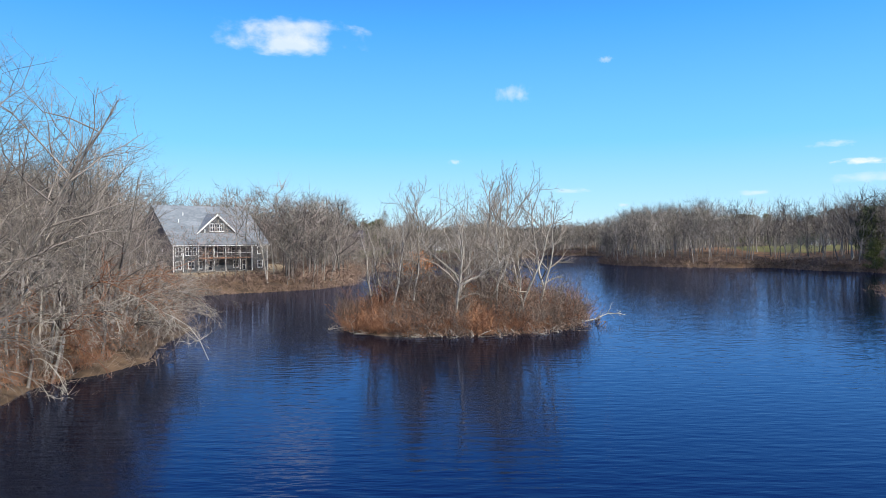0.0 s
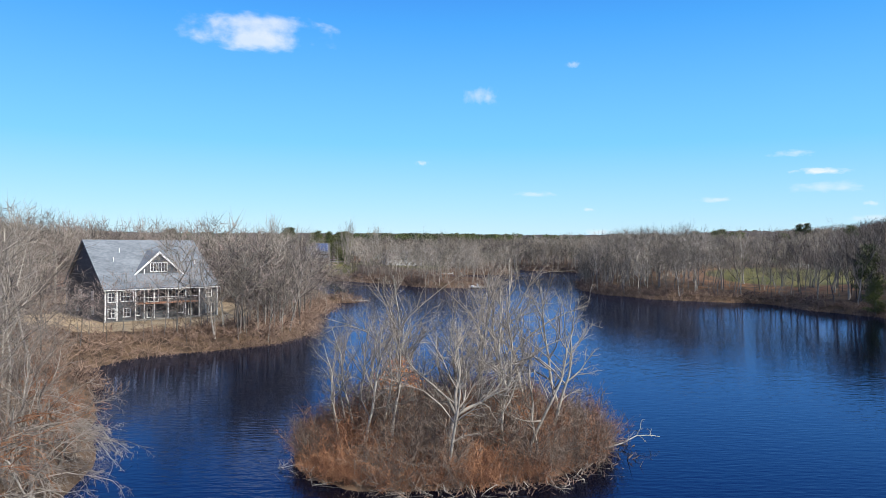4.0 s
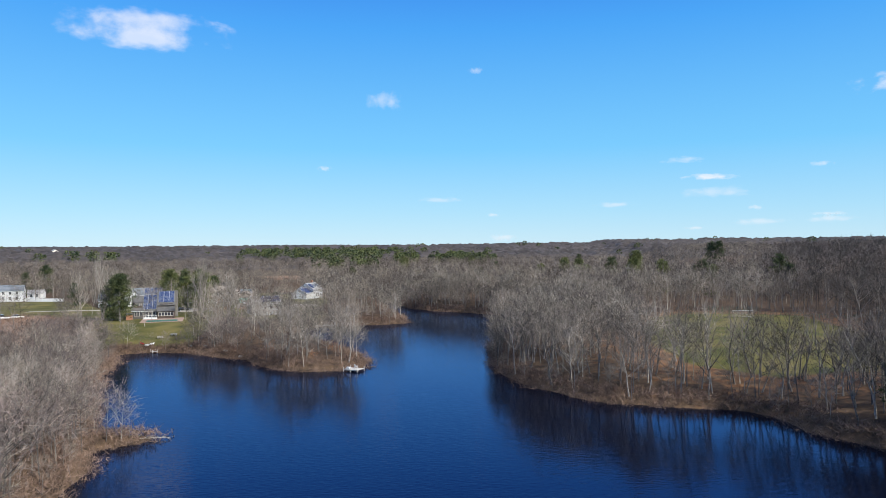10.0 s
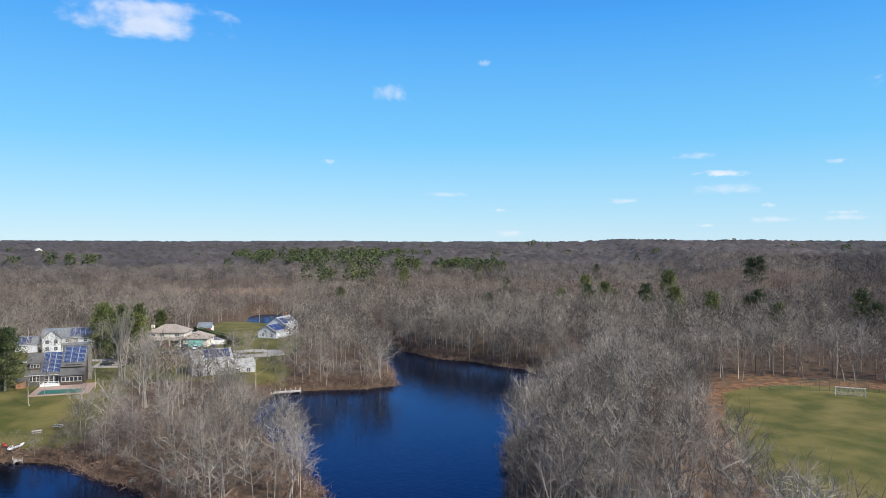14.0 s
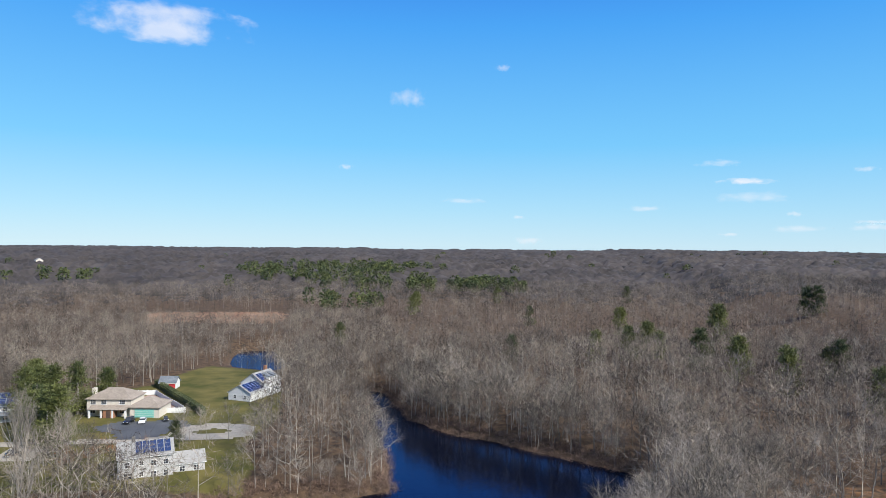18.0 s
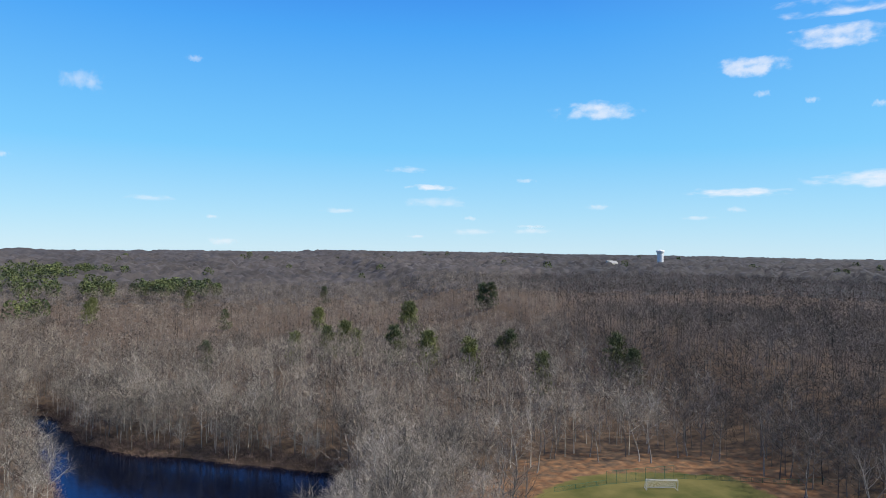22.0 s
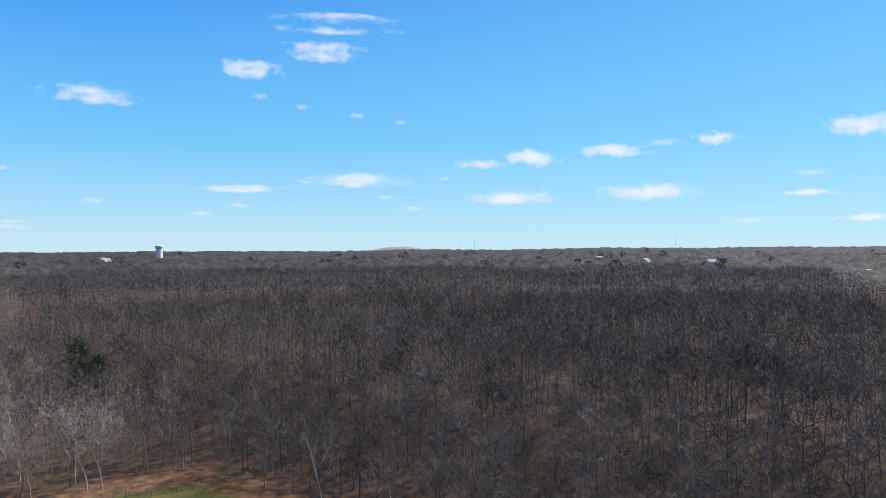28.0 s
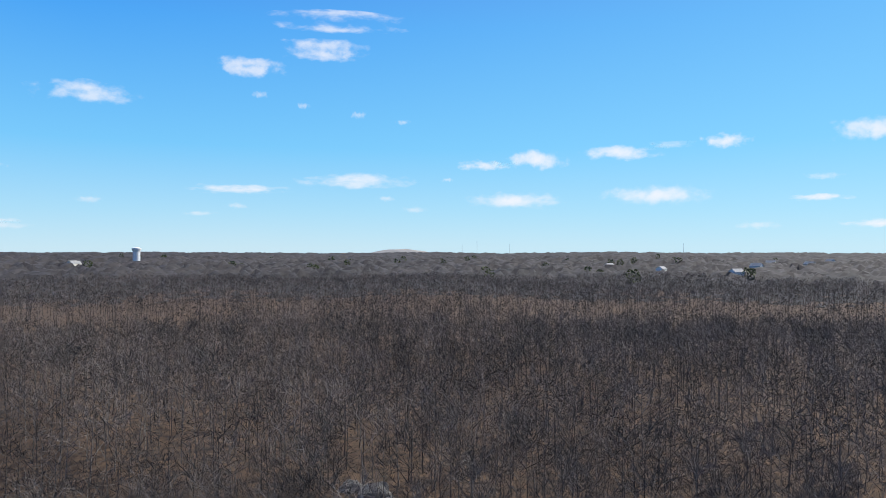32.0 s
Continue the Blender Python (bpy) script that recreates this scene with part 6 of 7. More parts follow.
# ---- yard things ----
def hedge():
    r, s = np.random.RandomState(71), []
    ax, ay, bx, by = -31.0, 488.0, -4.5, 438.5
    for k in range(5200):
        t, u = r.uniform(), r.uniform(-1.0, 1.0)
        x, y = ax + (bx - ax) * t + u * 1.15, ay + (by - ay) * t + u * 0.6
        top = 2.6 * (1 - 0.35 * abs(u) ** 3)
        p = np.array([x, y, top * (1 - r.uniform(0, 1) ** 2.2)])
        a = unit(r.normal(0, 1, 3)) * 0.12
        s.append((p - a, p + a, p + unit(r.normal(0, 1, 3) + (0, 0, 0.5)) * 0.35))
    tri = np.array(s)
    tri[:, :, 2] += land(tri[:, 0, 0], tri[:, 0, 1])[:, None]
    h = new("hedge")
    tagged(h, "long clipped olive-green evergreen hedge along the drive", "hedge")
    put("leaves", mesh_from("leaves", tri.reshape(-1, 3), np.arange(len(tri) * 3).reshape(-1, 3)), HEDGE, h)
    m = bmesh.new()
    n = 14
    for k in range(n):
        t, t2 = k / n, (k + 1) / n
        px, py, qx, qy = ax + (bx - ax) * t, ay + (by - ay) * t, ax + (bx - ax) * t2, ay + (by - ay) * t2
        a = math.degrees(math.atan2(qy - py, qx - px))
        add_box(m, 0, -0.8, -0.3, math.hypot(qx - px, qy - py), 0.8, 2.1, pose(px, py, one(px, py), 0, 0, a))
    part("inner_growth", m, HEDGE, h)


hedge()


def car(x, y, turn, paint, label, long=4.5, high=1.5, wide=1.8):
    c = building("car", label, x, y, one(x, y) + 0.14, turn, "car")
    prof = [(-long / 2, 0.35), (-long / 2, 0.75), (-long * 0.46, 0.95), (long * 0.2, 0.98), (long * 0.46, 0.82), (long / 2, 0.6), (long / 2, 0.35)]
    rot_ = Matrix(((0, 1, 0, 0), (1, 0, 0, 0), (0, 0, 1, 0), (0, 0, 0, 1)))

    def shell(profile, w, material, name, parent, lab=""):
        bm = prism(profile, -w / 2, w / 2)
        bmesh.ops.transform(bm, matrix=rot_, verts=bm.verts)
        bmesh.ops.bevel(bm, geom=list(bm.edges), offset=0.05, segments=1, affect="EDGES")
        return part(name, bm, material, parent, lab)

    body = shell(prof, wide, paint, "body", c)
    shell([(-long * 0.42, 0.93), (-long * 0.34, high - 0.06), (long * 0.06, high - 0.06), (long * 0.22, 0.93)], wide * 0.88, GLASS, "windows", c, "dark car windows")
    shell([(-long * 0.35, high - 0.1), (-long * 0.33, high), (long * 0.05, high), (long * 0.08, high - 0.1)], wide * 0.84, paint, "roof", c)
    for sx in (-0.31, 0.31):
        for sy in (-1, 1):
            bm = bmesh.new()
            bmesh.ops.create_cone(bm, cap_ends=True, segments=14, radius1=0.33, radius2=0.33, depth=0.22, matrix=pose(sx * long, sy * (wide / 2 - 0.1), 0.33, 90))
            wh = part("wheel", bm, RUBBER, c, "black tyre")
            bm = bmesh.new()
            bmesh.ops.create_cone(bm, cap_ends=True, segments=10, radius1=0.19, radius2=0.17, depth=0.24, matrix=pose(sx * long, sy * (wide / 2 - 0.1), 0.33, 90))
            part("rim", bm, STEEL, wh)
    for sx, m in ((0.497, TRIM), (-0.497, RED)):
        for sy in (-0.6, 0.6):
            part("headlight" if sx > 0 else "tail_light", box(sx * long - 0.03, sy - 0.16, 0.62, sx * long + 0.03, sy + 0.16, 0.74), m, body)


BLACK_PAINT, WHITE_PAINT, BLUE_PAINT = plain("black_car_paint", (0.012, 0.013, 0.016), 0.2, 0, 0.8), plain("white_car_paint", (0.72, 0.73, 0.74), 0.25, 0, 0.8), plain("blue_car_paint", (0.02, 0.06, 0.30), 0.25, 0, 0.8)
car(-24.5, 428.6, -100, BLACK_PAINT, "black sport utility car parked on the asphalt drive", 4.8, 1.85, 1.95)
car(-20.6, 428.8, -84, WHITE_PAINT, "white sedan parked on the asphalt drive")
car(-14.2, 430.6, -70, BLACK_PAINT, "small dark utility cart by the garage", 2.6, 1.5, 1.3)
car(-43.5, 397.0, 20, BLACK_PAINT, "dark car parked on pale concrete", 4.6, 1.65, 1.85)
car(-57.0, 439.0, 35, BLUE_PAINT, "blue car parked beside the white house")
car(-106.0, 373.5, 30, WHITE_PAINT, "white van parked on a pale drive", 5.2, 2.0, 2.0)
car(-101.5, 376.0, 24, WHITE_PAINT, "white car parked on a pale drive")
car(-58.0, 407.5, 4, WHITE_PAINT, "white car standing on the lane")


# ---- shore things ----
def dock(x, y, turn, L, W, z, label, furnish=False):
    d = building("dock", label, x, y, z, turn, "dock")
    n = int(L / 0.16)
    for k in range(n):
        part("plank", box(-L / 2 + k * L / n + 0.008, -W / 2, 0, -L / 2 + (k + 1) * L / n - 0.008, W / 2, 0.05), DECK, d)
    for sy in (-1, 1):
        part("beam", box(-L / 2, sy * (W / 2 - 0.12) - 0.06, -0.22, L / 2, sy * (W / 2 - 0.12) + 0.06, -0.002), DECK, d)
    for sx in (-1, 0, 1):
        for sy in (-1, 1):
            bm = bmesh.new()
            bmesh.ops.create_cone(bm, cap_ends=True, segments=8, radius1=0.1, radius2=0.09, depth=2.6, matrix=Matrix.Translation((sx * (L / 2 - 0.2), sy * (W / 2 + 0.1), -0.7)))
            part("piling", bm, DECK, d, "weathered round piling")
    if furnish:
        c = building("plastic_chair", "white plastic garden chair standing on the dock", x + 0.6, y + 0.5, z + 0.055, turn + 160, "chair")
        part("seat", box(-0.3, -0.3, 0.38, 0.3, 0.3, 0.44, bevel=0.02), TRIM, c)
        part("backrest", box(-0.3, 0.26, 0.44, 0.3, 0.32, 1.15, pose(0, 0, 0, -8), bevel=0.02), TRIM, c)
        for sx in (-0.27, 0.27):
            part("armrest", box(sx - 0.04, -0.3, 0.62, sx + 0.04, 0.3, 0.67), TRIM, c)
            for sy in (-0.27, 0.27):
                part("leg", box(sx - 0.03, sy - 0.03, 0, sx + 0.03, sy + 0.03, 0.4), TRIM, c)
        b = building("storage_box", "low white storage box on the dock", x - 1.4, y + 0.3, z + 0.055, turn, "box")
        part("body", box(-0.5, -0.3, 0, 0.5, 0.3, 0.4, bevel=0.03), SIDING, b)
        part("lid", box(-0.53, -0.33, 0.4, 0.53, 0.33, 0.46, bevel=0.01), TRIM, b)


dock(22.6, 262.6, -36, 4.6, 3.2, 0.55, "grey weathered swimming dock at the point of the shore", True)
dock(-37.6, 310.5, -62, 4.6, 1.3, 0.45, "narrow grey boat dock on the lawn's shore")
dock(16.5, 369.0, 10, 9.5, 2.0, 0.7, "long grey boardwalk along the shore")
for k in range(7):
    rail = building("dock_post", "grey wooden rail post of the boardwalk", 12.0 + k * 1.5, 368.8 + k * 0.26, 0.75, 10, "post")
    part("shaft", box(-0.06, -0.06, 0, 0.06, 0.06, 0.9), DECK, rail)
    part("cap", box(-0.09, -0.09, 0.9, 0.09, 0.09, 0.95), DECK, rail)


def boat(x, y, turn, material, label, long=3.6, wide=0.8, tip=0.0):
    b = building("kayak", label, x, y, one(x, y) + 0.32, turn, "boat")
    bm = bmesh.new()
    bmesh.ops.create_uvsphere(bm, u_segments=14, v_segments=8, radius=1.0)
    for v in bm.verts:
        k = 1 - abs(v.co.x) ** 2.2 * 0.25
        v.co = Vector((v.co.x * long / 2, v.co.y * wide / 2 * k, max(v.co.z, -0.85) * 0.3 + 0.22 * (v.co.x ** 4)))
    hull = part("hull", bm, material, b)
    bm = bmesh.new()
    bmesh.ops.create_cone(bm, cap_ends=True, segments=12, radius1=0.3, radius2=0.26, depth=0.1, matrix=Matrix.Translation((0, 0, 0.3)) @ Matrix.Diagonal((1.6, 0.8, 1, 1)))
    part("cockpit", bm, RUBBER, b, "dark cockpit opening")


boat(-41.8, 315.0, 120, plain("red_plastic", (0.65, 0.05, 0.03), 0.35), "red kayak drawn up on the bank", 3.6, 0.75)
boat(-40.0, 313.6, 100, TRIM, "white upturned rowing boat on the bank", 3.4, 1.5)
boat(-38.8, 314.6, 80, SIDING, "pale canoe drawn up beside the dock", 4.2, 0.9)


def picnic_table(x, y, turn):
    t = building("picnic_table", "grey weathered picnic table on the bank", x, y, one(x, y), turn, "table")
    for k in range(5):
        part("tabletop_board", box(-1.0, -0.4 + k * 0.16, 0.72, 1.0, -0.26 + k * 0.16, 0.76), DECK, t)
    for sy in (-0.75, 0.75):
        part("bench", box(-1.0, sy - 0.14, 0.42, 1.0, sy + 0.14, 0.46), DECK, t)
    for sx in (-0.7, 0.7):
        part("cross_beam", box(sx - 0.05, -0.85, 0.34, sx + 0.05, 0.85, 0.42), DECK, t)
        for sy in (-1, 1):
            part("leg", box(sx - 0.05, -0.05, 0, sx + 0.05, 0.05, 0.8, pose(0, sy * 0.45, 0, sy * 24)), DECK, t)


picnic_table(-37.5, 321.0, 20)
picnic_table(-33.8, 324.0, -15)


def rock(x, y, size, seed, label="grey boulder among leaf litter"):
    r = np.random.RandomState(seed)
    bm = bmesh.new()
    bmesh.ops.create_icosphere(bm, subdivisions=3, radius=1.0)
    for v in bm.verts:
        n = noise.noise(v.co * 1.3 + Vector((seed, 0, 0))) * 0.45 + noise.noise(v.co * 3.1 + Vector((0, seed, 0))) * 0.14
        v.co = v.co * (1 + n)
        v.co.z *= 0.62
    me = bpy.data.meshes.new("boulder")
    bm.to_mesh(me)
    bm.free()
    ob = put("boulder", me, STONE)
    ob.matrix_world = pose(x, y, one(x, y) + size * 0.18, 0, 0, r.uniform(0, 360)) @ Matrix.Diagonal((size, size * r.uniform(0.7, 1.2), size, 1))
    tagged(ob, label, "rock", "boulders")


for k, (x, y, s) in enumerate(((260, 278, 1.8), (256, 274, 1.2), (224, 258, 1.1), (255, 255, 1.0), (248, 262, 0.8), (262, 284, 1.2), (243, 250, 0.9), (-30, 300, 0.6), (-21, 306, 0.7), (-14, 297, 0.6), (-9, 291, 0.7), (-26, 309.5, 0.5))):
    rock(x, y, s * (1.7 if x > 200 else 1.0), 300 + k)


def log(points, radius, label, seed, material=None, twigs=5):
    """A bare fallen limb: a bent stem with forked side limbs."""
    r, s = np.random.RandomState(seed), Soup()
    p = np.array(points, float)
    s.tube(p, np.linspace(radius, radius * 0.25, len(p)), 7)
    ob = new("fallen_limb")
    tagged(ob, label, "log")
    put("stem", s.mesh("stem"), material or BARK_PALE, ob)
    for _ in range(twigs):
        t = Soup()
        k = min(r.randint(len(p) // 2, len(p)), len(p) - 2)
        w = unit(unit(p[k + 1] - p[k]) + r.normal(0, 0.6, 3) + (0, 0, 0.3))
        wander(t, r, p[k], w, r.uniform(0.8, 2.2), radius * 0.3, 1, 0.05)
        put("side_branch", t.mesh("side_branch"), material or BARK_PALE, ob)


log([(11.0, 67.6, 0.5), (12.6, 68.2, 0.3), (13.8, 68.2, 0.15), (15.0, 68.6, 0.35), (16.2, 69.0, 0.8), (17.2, 68.9, 0.85), (18.2, 69.4, 0.6)], 0.085, "pale bleached fallen limb lying in the water", 401)
log([(-27, 57, 3.0), (-25, 55.5, 3.7), (-23, 53.6, 3.9), (-21, 51.2, 3.2), (-19, 49, 2.9), (-17, 46.5, 2.5), (-15.5, 44.2, 1.9), (-14.2, 42.0, 1.0)], 0.075, "pale dead limb reaching out over the water", 403, twigs=9)
log([(92, 212, 1.3), (95, 211.5, 0.9), (98, 210.5, 0.5), (101, 209.5, 0.2), (104, 208, -0.1)], 0.22, "pale fallen trunk at the water's edge", 402)
for k in range(16):
    a = -2.75 + 2.3 * k / 15
    x, y = 1.8 + 11.4 * math.cos(a), 68.5 + 9.4 * math.sin(a)
    q = np.random.RandomState(420 + k)
    log([(x, y, 0.5), (x + q.normal(0, 0.5), y - 0.5, 0.3), (x + q.normal(0, 1.0), y - 1.0, 0.12), (x + q.normal(0, 1.4), y - 1.4, 0.05)], 0.032, "pale roots and driftwood at the island's edge", 430 + k, TWIG_PALE, twigs=3)
for k in range(9):
    x, y = -23 + 6 * k, 206 - 1.0 * k
    log([(-21 + k * 0.9, 202.5, 0.5), (-19.5 + k * 0.9, 203.6 - 0.1 * k, 0.4), (-18.2 + k * 0.8, 203.2, 0.2)], 0.05, "dead brush lying along the spit", 450 + k, twigs=4)


# ---- playing field ----
def soccer_goal():
    g = building("soccer_goal", "white soccer goal with a sagging white net", 167.4, 316.6, one(169.5, 313.6), -33.0, "goal")
    W, H, D = 7.24, 2.4, 2.0

    def bar(p, q, name, r_=0.06):
        p, q = Vector(p), Vector(q)
        bm = bmesh.new()
        bmesh.ops.create_cone(bm, cap_ends=True, segments=8, radius1=r_, radius2=r_, depth=(q - p).length, matrix=look((p + q) / 2, q))
        part(name, bm, TRIM, g)

    bar((0, 0, 0), (0, 0, H), "goal_post")
    bar((W, 0, 0), (W, 0, H), "goal_post")
    bar((0, 0, H), (W, 0, H), "crossbar")
    for x in (0, W):
        bar((x, 0, H), (x, 0.8, H), "top_brace", 0.04)
        bar((x, 0.8, H), (x, D, 0.05), "back_stay", 0.04)
        bar((x, 0, 0.05), (x, D, 0.05), "ground_bar", 0.04)
    bar((0, D, 0.05), (W, D, 0.05), "ground_bar", 0.05)
    bm = bmesh.new()
    for k in range(37):
        x = W * k / 36
        add_box(bm, x - 0.008, 0, H - 0.02, x + 0.008, 0.8, H - 0.005)
        a = Vector((x, 0.8, H))
        b = Vector((x, D, 0.05))
        add_box(bm, -0.008, -0.008, 0, 0.008, 0.008, (b - a).length, Matrix.Translation(a) @ (b - a).to_track_quat("Z", "Y").to_matrix().to_4x4())
    for k in range(13):
        t = k / 12
        add_box(bm, 0, 0.8 + (D - 0.8) * t - 0.008, H + (0.05 - H) * t - 0.008, W, 0.8 + (D - 0.8) * t + 0.008, H + (0.05 - H) * t + 0.008)
    part("net", bm, NET, g, "white cord net")


soccer_goal()


def ball_fence():
    f = building("chain_link_fence", "green chain-link fence behind the soccer goal", 171.5, 318.0, one(171.5, 318), 0, "fence")
    inv = f.matrix_world.inverted()

    def run(a, b, high, gap):
        (ax, ay), (bx, by) = a, b
        n = max(1, int(math.hypot(bx - ax, by - ay) / gap))
        for k in range(n + 1):
            x, y = ax + (bx - ax) * k / n, ay + (by - ay) * k / n
            z = one(x, y)
            bm = bmesh.new()
            bmesh.ops.create_cone(bm, cap_ends=True, segments=6, radius1=0.05, radius2=0.05, depth=high + 0.4, matrix=inv @ Matrix.Translation((x, y, z + high / 2 - 0.2)))
            part("post", bm, GREEN_STEEL, f)
            if k < n:
                x2, y2 = ax + (bx - ax) * (k + 1) / n, ay + (by - ay) * (k + 1) / n
                L = math.hypot(x2 - x, y2 - y)
                m = inv @ pose(x, y, z, 0, 0, math.degrees(math.atan2(y2 - y, x2 - x)))
                bm = bmesh.new()
                for t in (0.05, high - 0.03):
                    add_box(bm, 0, -0.025, t - 0.025, L, 0.025, t + 0.025, m)
                part("rail", bm, GREEN_STEEL, f)
                bm = bmesh.new()
                c = int(L / 0.24)
                for j in range(c):
                    u = L * j / c
                    for sg in (-1, 1):
                        add_box(bm, -0.006, -0.004, 0, 0.006, 0.004, high * 1.02, m @ pose(u, 0, 0.05, 0, sg * 12, 0))
                part("mesh_panel", bm, GREEN_STEEL, f, "green woven wire")

    run((162.5, 324.5), (180, 319), 3.2, 2.3)
    run((180, 319), (197.7, 303.8), 1.1, 2.4)
    run((197.7, 303.8), (206.8, 296.8), 1.1, 2.4)
    run((148.5, 327.4), (162.5, 324.5), 1.1, 2.4)


ball_fence()


# ---- far landmarks ----
def water_tower():
    x, y = 1067.0, 1057.0
    z = one(x, y)
    t = building("water_tower", "white water tower rising over the distant woods", x, y, z, 0, "tower")
    bm = bmesh.new()
    for r1, r2, a, b in ((5.6, 5.6, 0, 30), (5.6, 7.4, 30, 34), (7.4, 7.4, 34, 36), (7.4, 2.0, 36, 37.6)):
        k = 66.0 - z - 37.6
        bmesh.ops.create_cone(bm, cap_ends=True, segments=40, radius1=r1, radius2=r2, depth=b - a + (k if a == 0 else 0), matrix=Matrix.Translation((0, 0, (a + b) / 2 + (k / 2 if a == 0 else k))))
    part("tank", bm, TRIM, t)
    bm = bmesh.new()
    for k in range(16):
        a = k * 6.283 / 16
        add_box(bm, 5.55, -0.1, 0, 5.8, 0.1, 66.0 - z - 7.6, pose(0, 0, 0, 0, 0, math.degrees(a)))
    part("rib", bm, SIDING, t, "vertical shell ribs")


water_tower()


def far_hill():
    x, y = 40 + 4250 * 0.93, 200 + 4250 * 0.367
    bm = bmesh.new()
    bmesh.ops.create_grid(bm, x_segments=48, y_segments=24, size=1.0)
    for v in bm.verts:
        q = max(0.0, 1 - v.co.x ** 2) * max(0.0, 1 - v.co.y ** 2)
        v.co = Vector((v.co.x * 190, v.co.y * 160, 27 * q ** 0.8 * (1 + 0.12 * noise.noise(v.co * 3))))
    me = bpy.data.meshes.new("far_hill")
    bm.to_mesh(me)
    bm.free()
    ob = put("far_hill", me, mat("bare_hill", (0.20, 0.19, 0.18), (0.30, 0.28, 0.25), 0.01, 0.9))
    ob.matrix_world = pose(x, y, one(x, y) + 4, 0, 0, -68)
    tagged(ob, "low bare grey-green hill on the horizon", "hill", kind="structure")


far_hill()


def flat_building(x, y, turn, L, D, H, label):
    h = building("commercial_building", label, x, y, 18.0, turn, "building")
    part("wall", box(0, 0, -3, L, D, H), SIDING_GREY, h)
    part("roof", box(-0.4, -0.4, H, L + 0.4, D + 0.4, H + 0.5), TRIM, h, "pale flat roof")
    for k in range(int(L / 6)):
        window(h, 1.5 + k * 6, 1.5, 3.5, 2.0, "front", 0.0, 3, 1)
    part("roof_unit", box(L * 0.3, D * 0.3, H + 0.5, L * 0.3 + 4, D * 0.3 + 3, H + 2.2, bevel=0.1), STEEL, h)


flat_building(920, 20, -60, 34, 18, 11, "long pale flat-roofed building beyond the woods")
flat_building(965, -14, -62, 30, 16, 11, "pale flat-roofed building beyond the woods")
for k, (x, y) in enumerate(((-440, 1400), (1000, 160), (1255, 322), (1120, 240), (935, 1053), (960, 1080), (1400, -110), (1500, -40), (1330, 20), (1180, 110), (1450, 60))):
    plain_house(x, y, -60 + 13 * k, 15, 10, 13.0, 16.5, SIDING if k % 2 else CREAM, ROOF_PALE, "far pale house showing over the woods")


def mast(az, far, high):
    x, y = 90 + far * math.sin(radians(az)), 216 + far * math.cos(radians(az))
    m = building("radio_mast", "thin grey mast on the horizon", x, y, one(x, y), 0, "mast")
    bm = bmesh.new()
    bmesh.ops.create_cone(bm, cap_ends=True, segments=6, radius1=0.9, radius2=0.5, depth=high, matrix=Matrix.Translation((0, 0, high / 2)))
    part("shaft", bm, STEEL, m)
    part("antenna", box(-0.9, -0.9, high - 3, 0.9, 0.9, high), STEEL, m)


for az, far, high in ((74.6, 3900, 76), (77.2, 3900, 60), (73.4, 3900, 56), (90.6, 3900, 62)):
    mast(az, far, high)


# ---- pines ----
def plant_pines():
    r = np.random.RandomState(17)
    spots = [(255, 576, 22), (356, 638, 20), (360, 632, 17), (213, 617, 16), (120, 524, 13), (176, 519, 15), (192, 533, 16), (197, 530, 14), (197, 491, 18), (200, 466, 18), (207, 444, 18), (243, 462, 17), (240, 465, 14),
             (216, 409, 16), (254, 407, 17), (250, 394, 14), (161, 523, 14), (312, 836, 15), (102, 768, 15), (186, 840, 15), (170, 671, 12), (108, 176, 11), (112, 171, 8), (104, 168, 6), (97, 146, 6), (101, 152, 7), (92, 138, 5), (-60, 360, 16), (-64, 365, 15), (-48, 421, 13), (-36.5, 406, 15), (-50, 438, 16), (-44, 442, 14), (-57, 447, 13),
             (-150, 545, 15), (-98, 432, 10), (-49.5, 300, 6), (-38, 403, 15), (-44, 409.5, 12), (-5, 401, 6), (-80.5, 266, 13), (-78, 270, 10), (-112, 345, 15), (-104, 341, 13), (-55, 431, 15), (-60, 450, 15), (-19.3, 370.2, 5), (-152, 520, 12), (-38, 452, 11), (40, 590, 12), (96, 744, 14)]
    for k, (x, y, h) in enumerate(spots):
        pines.place(k, x, y, (h + 1.0) / 13.0 * r.uniform(0.95, 1.1), r.uniform(0, 360))
    FARPINE = [light_pine(s, 130, 0.06) for s in range(140, 146)]
    groups = [(15, 1250, 112, 180, 140), (75, 1010, 70, 80, 24), (45, 770, 30, 40, 12), (175, 950, 60, 45, 46), (150, 1300, 60, 90, 30), (-290, 1080, 50, 60, 14)]
    xs, ys = [], []
    for cx, cy, sx, sy, n in groups:
        xs += list(cx + r.uniform(-1, 1, n) * sx)
        ys += list(cy + r.uniform(-1, 1, n) * sy)
    for _ in range(60):
        a, d = r.uniform(-0.6, 1.9), r.uniform(800, 1900)
        xs.append(40 + d * math.sin(a))
        ys.append(200 + d * math.cos(a))
    for x, y in ((1398, 315), (1317, 612), (967, 147), (975, 150), (1306, 1205), (1350, 1240), (1040, 330), (1100, 480), (1500, 420), (1600, 800), (1390, 330), (1250, 420)):
        xs.append(x)
        ys.append(y)
    xs, ys = np.array(xs), np.array(ys)
    woods("far_pines", "dark green pines scattered through the far woods", FARPINE, xs, ys, r.uniform(15, 21, len(xs)), NEEDLE_FAR, 18, "pines")


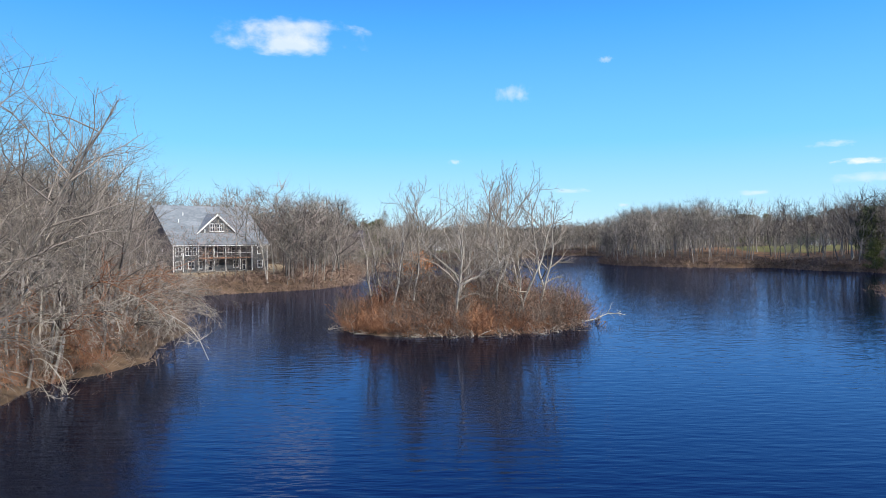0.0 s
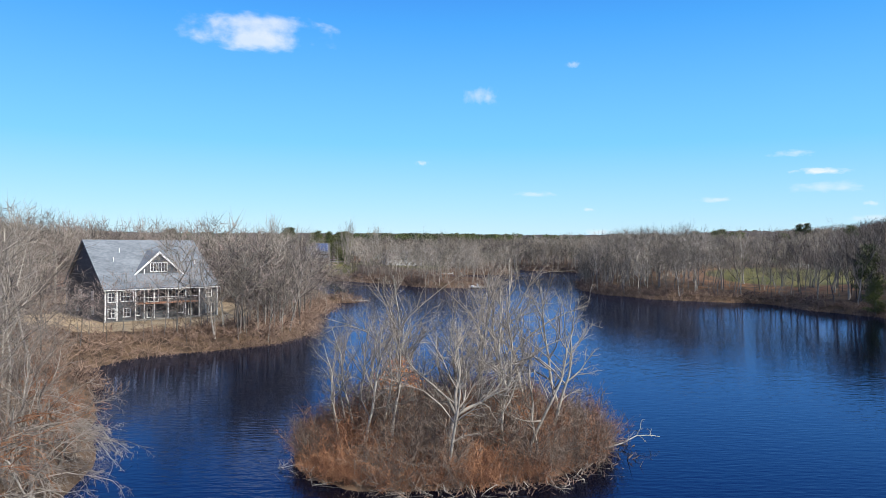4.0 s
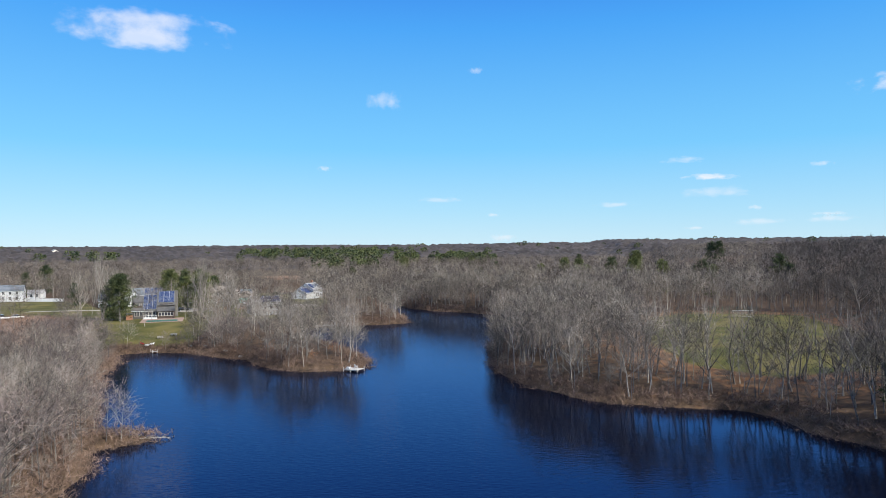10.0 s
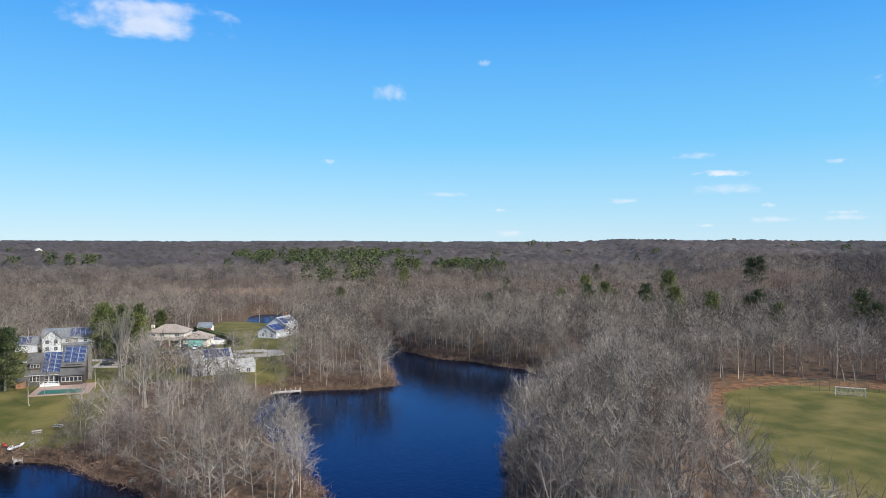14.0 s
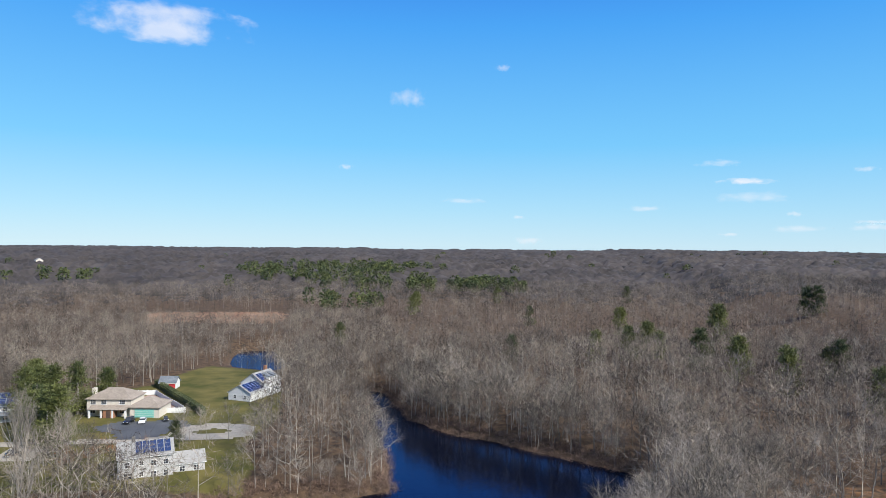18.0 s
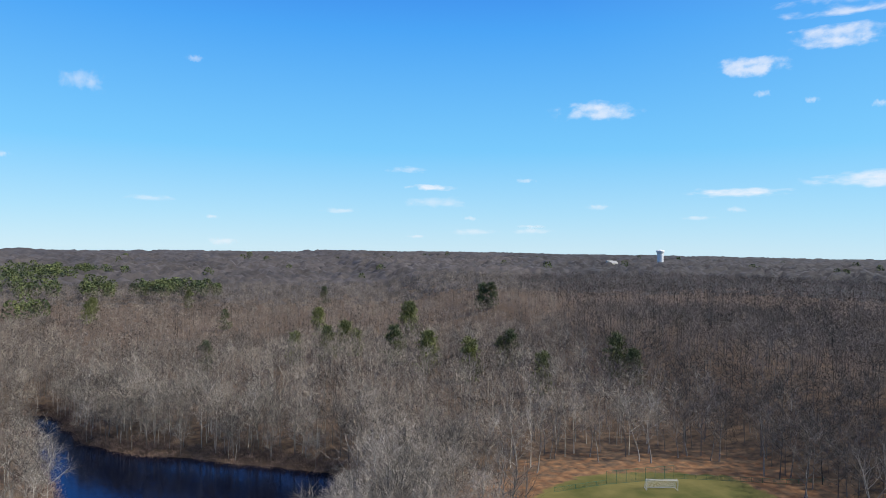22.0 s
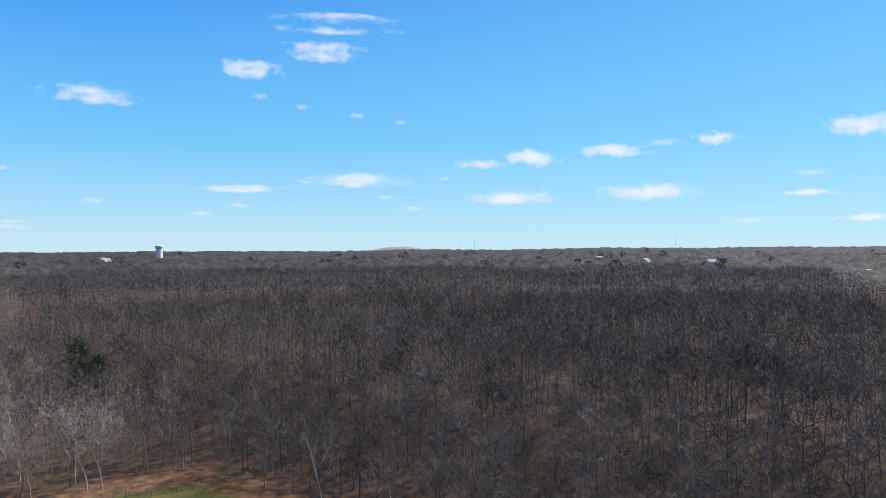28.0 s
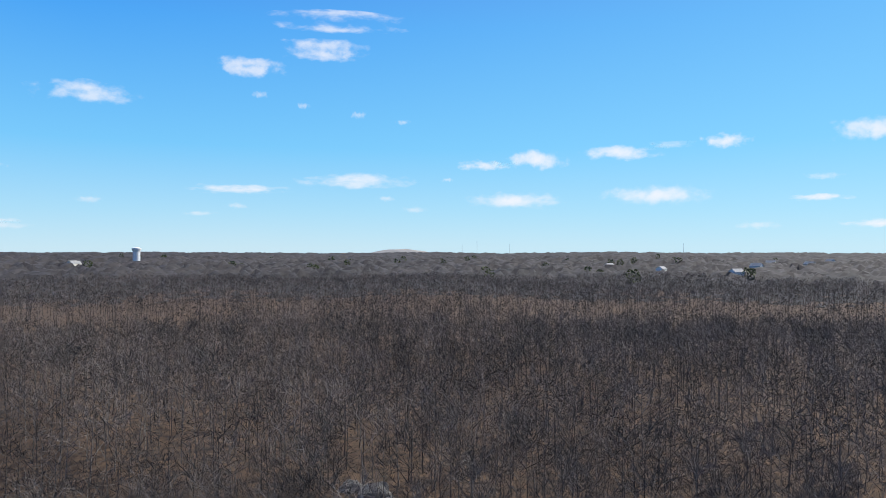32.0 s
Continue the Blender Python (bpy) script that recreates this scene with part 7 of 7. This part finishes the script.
plant_pines()
for k, (x, y, s) in enumerate(((-68.1, 368.5, 1.45), (-73, 359, 1.1), (-31.9, 372.7, 1.35), (-17.8, 338.2, 1.2), (-35, 378, 1.1), (-30, 392, 0.85))):
    tall_trees.place(k, x, y, s, 70 * k)

# ---- clouds ----
CLOUDS_AHEAD = [(-13.3, 16.5, 948, 219), (5.6, 12.1, 274, 131), (0.6, 6.5, 109, 44), (30.0, 6.7, 274, 51), (32.1, 5.3, 328, 44), (32.5, 4.1, 474, 80), (10.1, 3.9, 328, 44), (35.6, 1.7, 328, 51),
                (35.3, 2.8, 109, 36), (14.7, 2.6, 109, 36), (24.6, 3.3, 292, 44), (30.9, 1.3, 146, 29), (40.3, 1.8, 292, 51), (15.6, 0.7, 219, 58), (13.3, 14.5, 109, 51)]
CLOUDS_EAST = [(45.3, 11.3, 547, 124), (56.8, 14.0, 438, 117), (63.7, 17.6, 760, 90), (62.5, 15.5, 540, 120), (79.3, 7.2, 401, 131), (75.0, 6.8, 328, 73), (85.8, 7.6, 511, 95), (89.5, 8.1, 292, 44),
               (93.4, 8.2, 310, 88), (103.1, 8.4, 474, 146), (65.0, 5.5, 729, 102), (55.9, 4.8, 620, 58), (77.5, 4.0, 638, 124), (88.6, 4.3, 656, 160), (99.8, 5.3, 219, 44)]
CLOUDS_LOW = [(99.6, 3.8, 346, 51), (45.5, 3.8, 164, 51), (55.7, 3.5, 146, 51), (60.8, 11.3, 91, 44), (68.6, 10.2, 109, 36), (53.1, 2.9, 219, 36), (67.3, 4.2, 128, 44), (69.6, 3.3, 182, 51),
              (72.2, 5.7, 91, 36), (57.5, 12.0, 109, 51), (39.7, 5.9, 146, 36), (40.3, 2.2, 219, 29), (103.2, 1.9, 365, 58), (95.6, 1.9, 255, 58), (65.1, 10.7, 109, 51)]


def cloud_material(dense):
    m = bpy.data.materials.new("cloud_vapour")
    m.use_nodes = True
    nt = m.node_tree
    nt.nodes.remove(nt.nodes["Principled BSDF"])
    co, sep, noise_a, info = (nt.nodes.new("ShaderNode" + k) for k in ("TexCoord", "SeparateXYZ", "TexNoise", "ObjectInfo"))
    nt.links.new(co.outputs["Object"], sep.inputs[0])
    shift = nt.nodes.new("ShaderNodeVectorMath")
    shift.operation = "MULTIPLY_ADD"
    nt.links.new(co.outputs["Object"], shift.inputs[0])
    shift.inputs[1].default_value = (3.0, 1.0, 0.9)
    wide = nt.nodes.new("ShaderNodeCombineXYZ")
    times = nt.nodes.new("ShaderNodeMath")
    times.operation = "MULTIPLY"
    times.inputs[1].default_value = 40.0
    nt.links.new(info.outputs["Random"], times.inputs[0])
    nt.links.new(times.outputs[0], wide.inputs[1])
    nt.links.new(wide.outputs[0], shift.inputs[2])
    nt.links.new(shift.outputs[0], noise_a.inputs["Vector"])
    noise_a.inputs["Scale"].default_value, noise_a.inputs["Detail"].default_value, noise_a.inputs["Roughness"].default_value = 1.15, 4.5, 0.55
    dist = nt.nodes.new("ShaderNodeVectorMath")
    dist.operation = "LENGTH"
    flat = nt.nodes.new("ShaderNodeCombineXYZ")
    nt.links.new(sep.outputs[0], flat.inputs[0])
    nt.links.new(sep.outputs[2], flat.inputs[2])
    nt.links.new(flat.outputs[0], dist.inputs[0])
    edge = nt.nodes.new("ShaderNodeMapRange")
    edge.inputs["From Min"].default_value, edge.inputs["From Max"].default_value = 1.0, 0.0
    edge.inputs["To Min"].default_value, edge.inputs["To Max"].default_value = -0.60, 0.44
    nt.links.new(dist.outputs["Value"], edge.inputs[0])
    total = nt.nodes.new("ShaderNodeMath")
    nt.links.new(edge.outputs[0], total.inputs[0])
    torn = nt.nodes.new("ShaderNodeMapRange")
    torn.clamp = False
    torn.inputs["From Min"].default_value, torn.inputs["From Max"].default_value = 0.3, 0.7
    torn.inputs["To Min"].default_value, torn.inputs["To Max"].default_value = 0.18, 0.84
    nt.links.new(noise_a.outputs[0], torn.inputs[0])
    nt.links.new(torn.outputs[0], total.inputs[1])
    thick = nt.nodes.new("ShaderNodeMapRange")
    thick.interpolation_type = "SMOOTHSTEP"
    thick.inputs["From Min"].default_value, thick.inputs["From Max"].default_value = 0.24, 1.0
    thick.inputs["To Max"].default_value = dense
    nt.links.new(total.outputs[0], thick.inputs[0])
    glow, clear, mix = nt.nodes.new("ShaderNodeEmission"), nt.nodes.new("ShaderNodeBsdfTransparent"), nt.nodes.new("ShaderNodeMixShader")
    glow.inputs[0].default_value, glow.inputs[1].default_value = (0.95, 0.95, 1.0, 1), 0.76
    nt.links.new(thick.outputs[0], mix.inputs[0])
    nt.links.new(clear.outputs[0], mix.inputs[1])
    nt.links.new(glow.outputs[0], mix.inputs[2])
    nt.links.new(mix.outputs[0], nt.nodes["Material Output"].inputs["Surface"])
    return m


VAPOUR, WISP = cloud_material(0.62), cloud_material(0.24)


def cloud_mesh(material):
    bm = bmesh.new()
    bmesh.ops.create_icosphere(bm, subdivisions=3, radius=1.0)
    for v in bm.verts:
        v.co.y *= 0.3
    me = bpy.data.meshes.new("cloud")
    bm.to_mesh(me)
    bm.free()
    me.materials.append(material)
    return me


CLOUD, FAINT = cloud_mesh(VAPOUR), cloud_mesh(WISP)
for az, el, wide, high in CLOUDS_AHEAD + CLOUDS_EAST + CLOUDS_LOW:
    far, a, e = 4500.0, radians(az), radians(el)
    small = wide < 300 or (e < radians(5) and az < 50)
    ob = new("cloud", FAINT if small else CLOUD)
    ob.matrix_world = pose(40 + far * math.sin(a) * math.cos(e), 200 + far * math.cos(a) * math.cos(e), 45 + far * math.sin(e), 0, 0, -az) @ Matrix.Diagonal((wide * 0.70, wide * 0.70, high * 0.60, 1))
    ob.visible_shadow = False
    tagged(ob, "small white fair-weather cloud in a blue sky", "cloud", "clouds")
